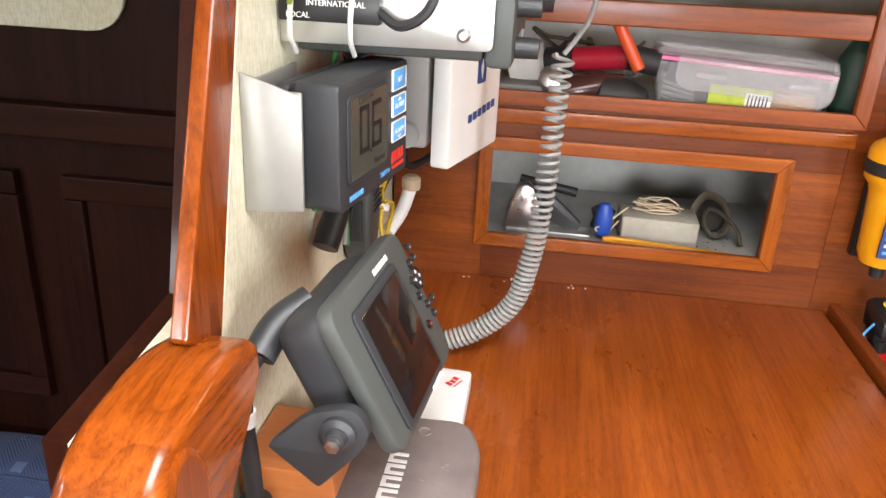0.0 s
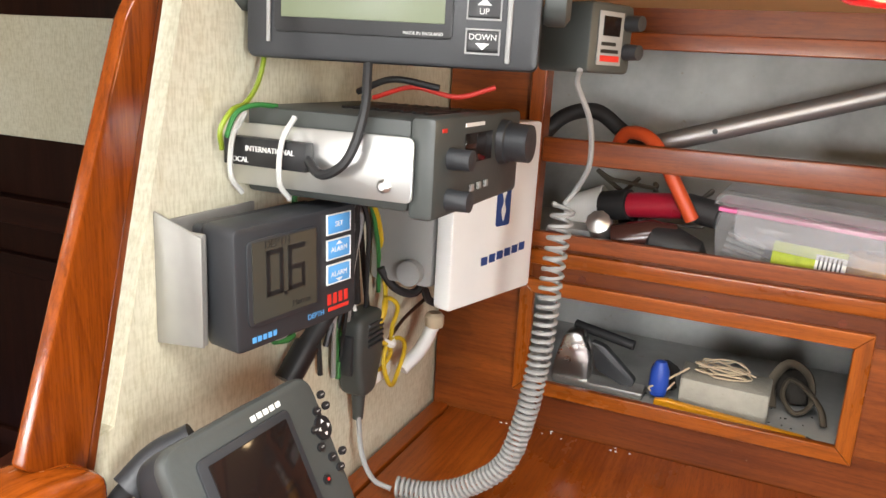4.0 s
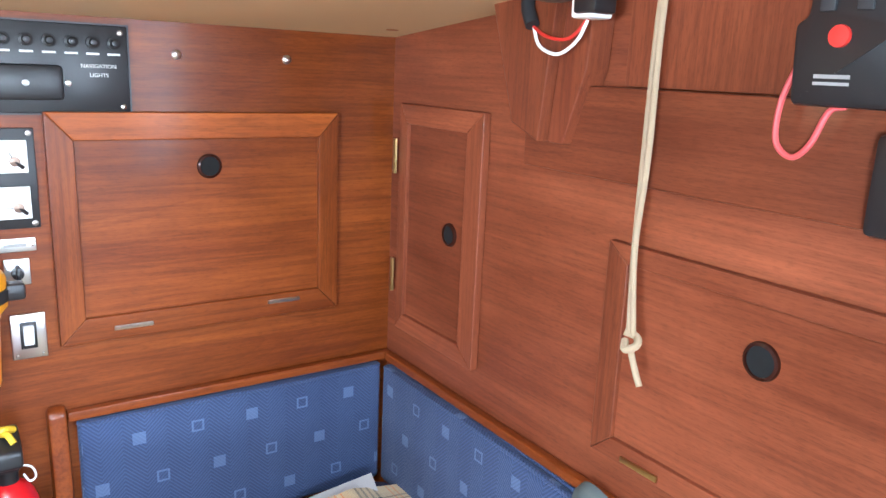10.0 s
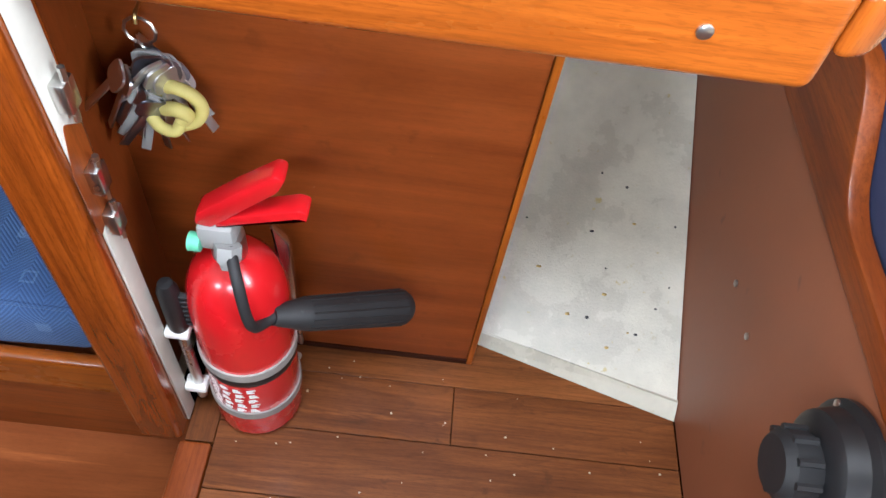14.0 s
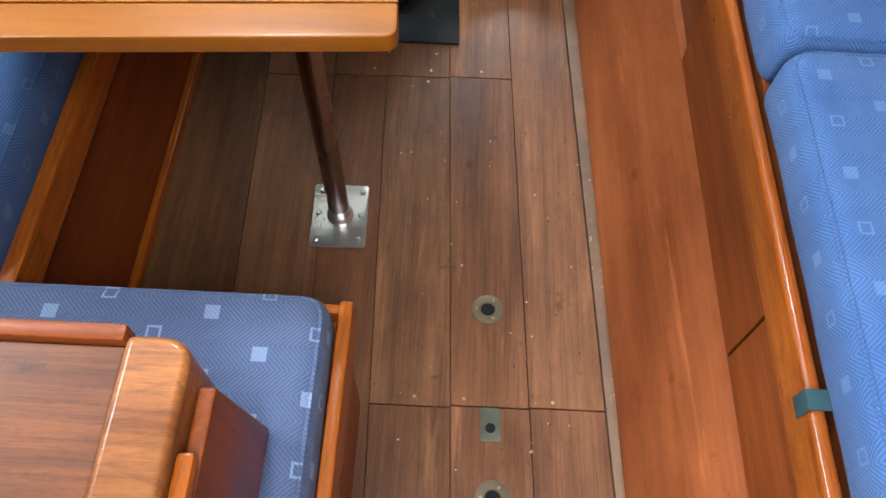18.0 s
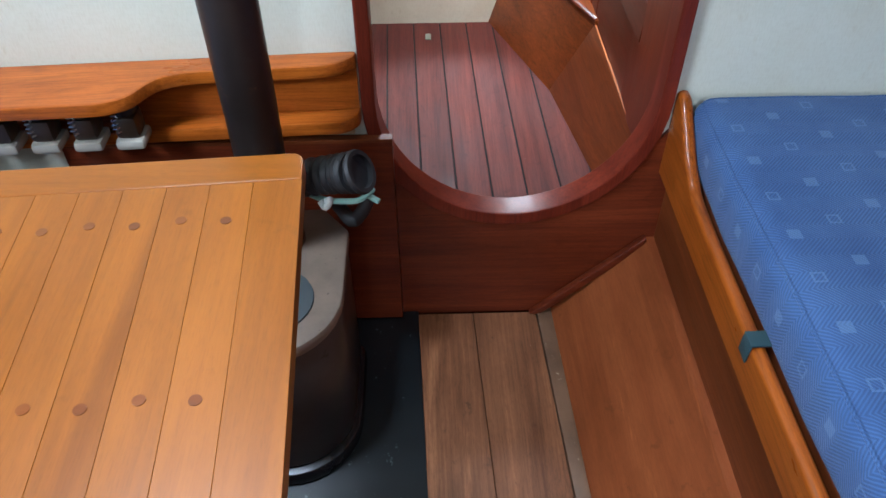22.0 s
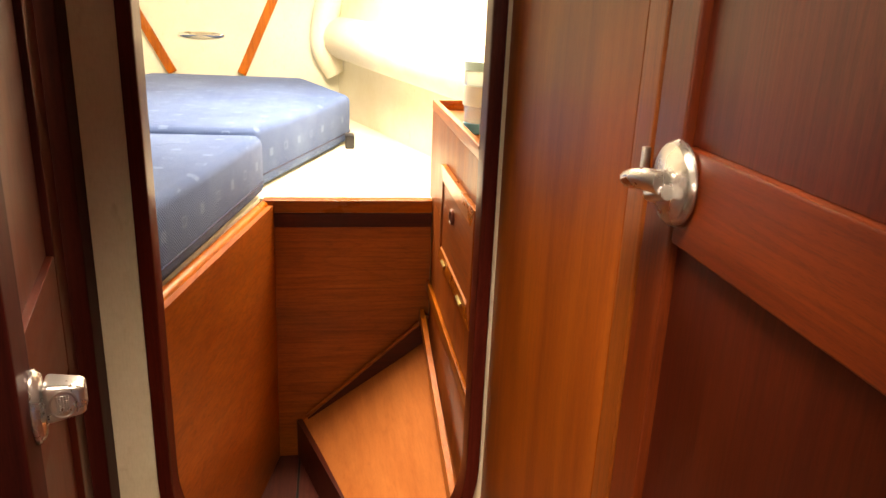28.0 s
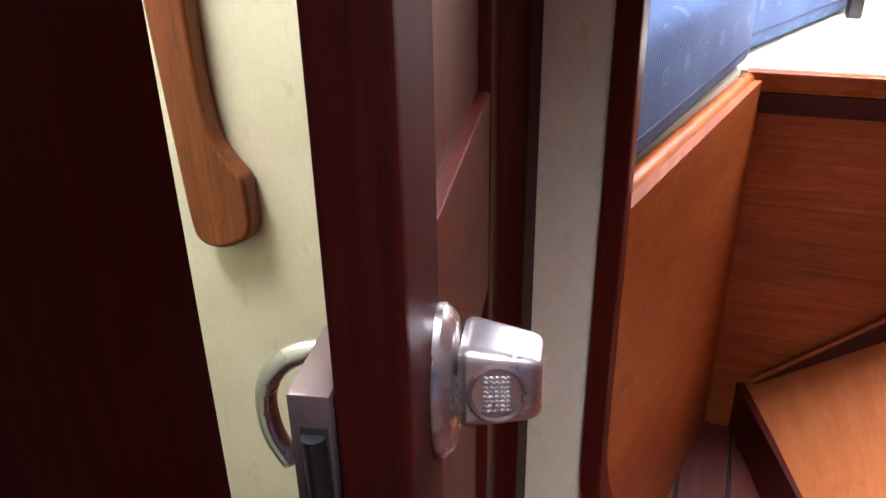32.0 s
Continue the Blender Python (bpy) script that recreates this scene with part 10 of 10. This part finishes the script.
CRUMB = plain("pale_crumb", (0.55, 0.48, 0.36), 0.9, relief=0)
GRIT = plain("dark_grit", (0.03, 0.022, 0.016), 0.9, relief=0)
crumbs("floor_crumbs", (-1.65, -0.25, -0.28, 0.13), 0.0008, 45, 3, CRUMB, "pale paint crumbs scattered on the saloon floor")
crumbs("floor_grit", (-1.65, -0.25, -0.28, 0.13), 0.0008, 70, 4, GRIT, "dark grit scattered on the saloon floor")
crumbs("deck_crumbs", (-0.12, 0.50, 0.02, 0.40), 0.3614, 60, 5, CRUMB, "pale crumbs scattered on the raised floor")
crumbs("table_crumbs", (-0.10, 0.10, 0.985, 1.001), 1.1121, 10, 6, LABELWHITE, "white paint flakes along the back of the chart table")
crumbs("shelf_grit", (-0.05, 0.29, 1.02, 1.12), 1.1668, 60, 7, GRIT, "dark grit scattered over the lower shelf")

# ---- planks of the floors ----
def plank(name, spans, mat, parent):
    x0, x1, y0, y1, z0, z1 = spans
    ob = put(name, mesh_box(x0, x1, y0, y1, z0, z1, 0.0007, 1), mat)
    ob.parent = parent
    return ob


floor_s, floor_n, floor_p, floor_f = (bpy.data.objects[n] for n in ("floor_saloon", "floor_navigation", "floor_passage", "floor_forecabin"))
seams = [-0.800, -0.563, -0.409, -0.289, -0.143, -0.001, 0.1355]
for k, (a, b) in enumerate(zip(seams, seams[1:])):
    cuts = {0: [-0.20, -2.10], 1: [-0.20, -1.54, -2.10], 2: [-0.20, -1.548, -2.10], 3: [-0.20, -0.772, -1.552, -2.10], 4: [-0.20, -0.776, -1.556, -2.10], 5: [-0.20, -0.778, -2.10]}[k]
    for c, d in zip(cuts, cuts[1:]):
        c, d = c - 0.0016, d + 0.001
        outline = [(d, askew(d, a + 0.0006, 0.040)), (c, askew(c, a + 0.0006, 0.040)), (c, askew(c, b - 0.0006, 0.040)), (d, askew(d, b - 0.0006, 0.040))]
        put("floorboard", mesh_prism(outline, "z", -0.0118, 0.0003 * ((k * 7) % 3), 0.0007, 1), timber("floor" if k in (0, 1, 3) else "sole", "x")).parent = floor_s
plank("floorboard", (-0.1652, -0.1272, 0.2488, 0.4515, 0.3495, 0.3612), timber("navfloor", "y"), floor_n)
y = 0.4515
k = 0
while y > -1.25:
    w = 0.082 + 0.006 * (k % 3)
    cuts = [-0.127, 0.06 + 0.13 * (k % 3), 1.03] if k % 2 else [-0.127, 1.03]
    for a, b in zip(cuts, cuts[1:]):
        b = min(b, 0.512)
        if a > 0.48:
            continue
        plank("floorboard", (a + 0.0006, b - 0.0006, y - w + 0.0007, y - 0.0007, 0.3495, 0.3610 + 0.0002 * (k % 2)), timber("navfloor", "x"), floor_n)
    y -= w
    k += 1
y = -0.300
CAULK = plain("black_caulking", (0.005, 0.0045, 0.004), 0.95)
for k in range(8):
    w = 0.0775
    y0, y1 = y + k * w, y + (k + 1) * w - 0.004
    if y1 > 0.287:
        y1 = 0.286
    bm = mesh_prism([(-3.100, y0 - 0.012), (-3.100, y1 - 0.012), (-2.142, y1 + 0.012), (-2.142, y0 + 0.012)], "z", 0.1535, 0.1650, 0.001, 1)
    ob = put("floorboard", bm, timber("passagefloor", "x"))
    ob.parent = floor_p
    bm = mesh_prism([(-3.100, y1 - 0.012), (-3.100, y1 - 0.008), (-2.142, y1 + 0.016), (-2.142, y1 + 0.012)], "z", 0.1535, 0.1640)
    ob = put("caulking_strip", bm, CAULK)
    ob.parent = floor_p
for k in range(7):
    y0 = -0.40 + 0.0795 * k
    plank("floorboard", (-3.704, -3.126, y0, y0 + 0.0735, 0.3003, 0.3120), timber("passagefloor", "x"), floor_f)
    plank("caulking_strip", (-3.704, -3.126, y0 + 0.0737, y0 + 0.0793, 0.3003, 0.3110), CAULK, floor_f)
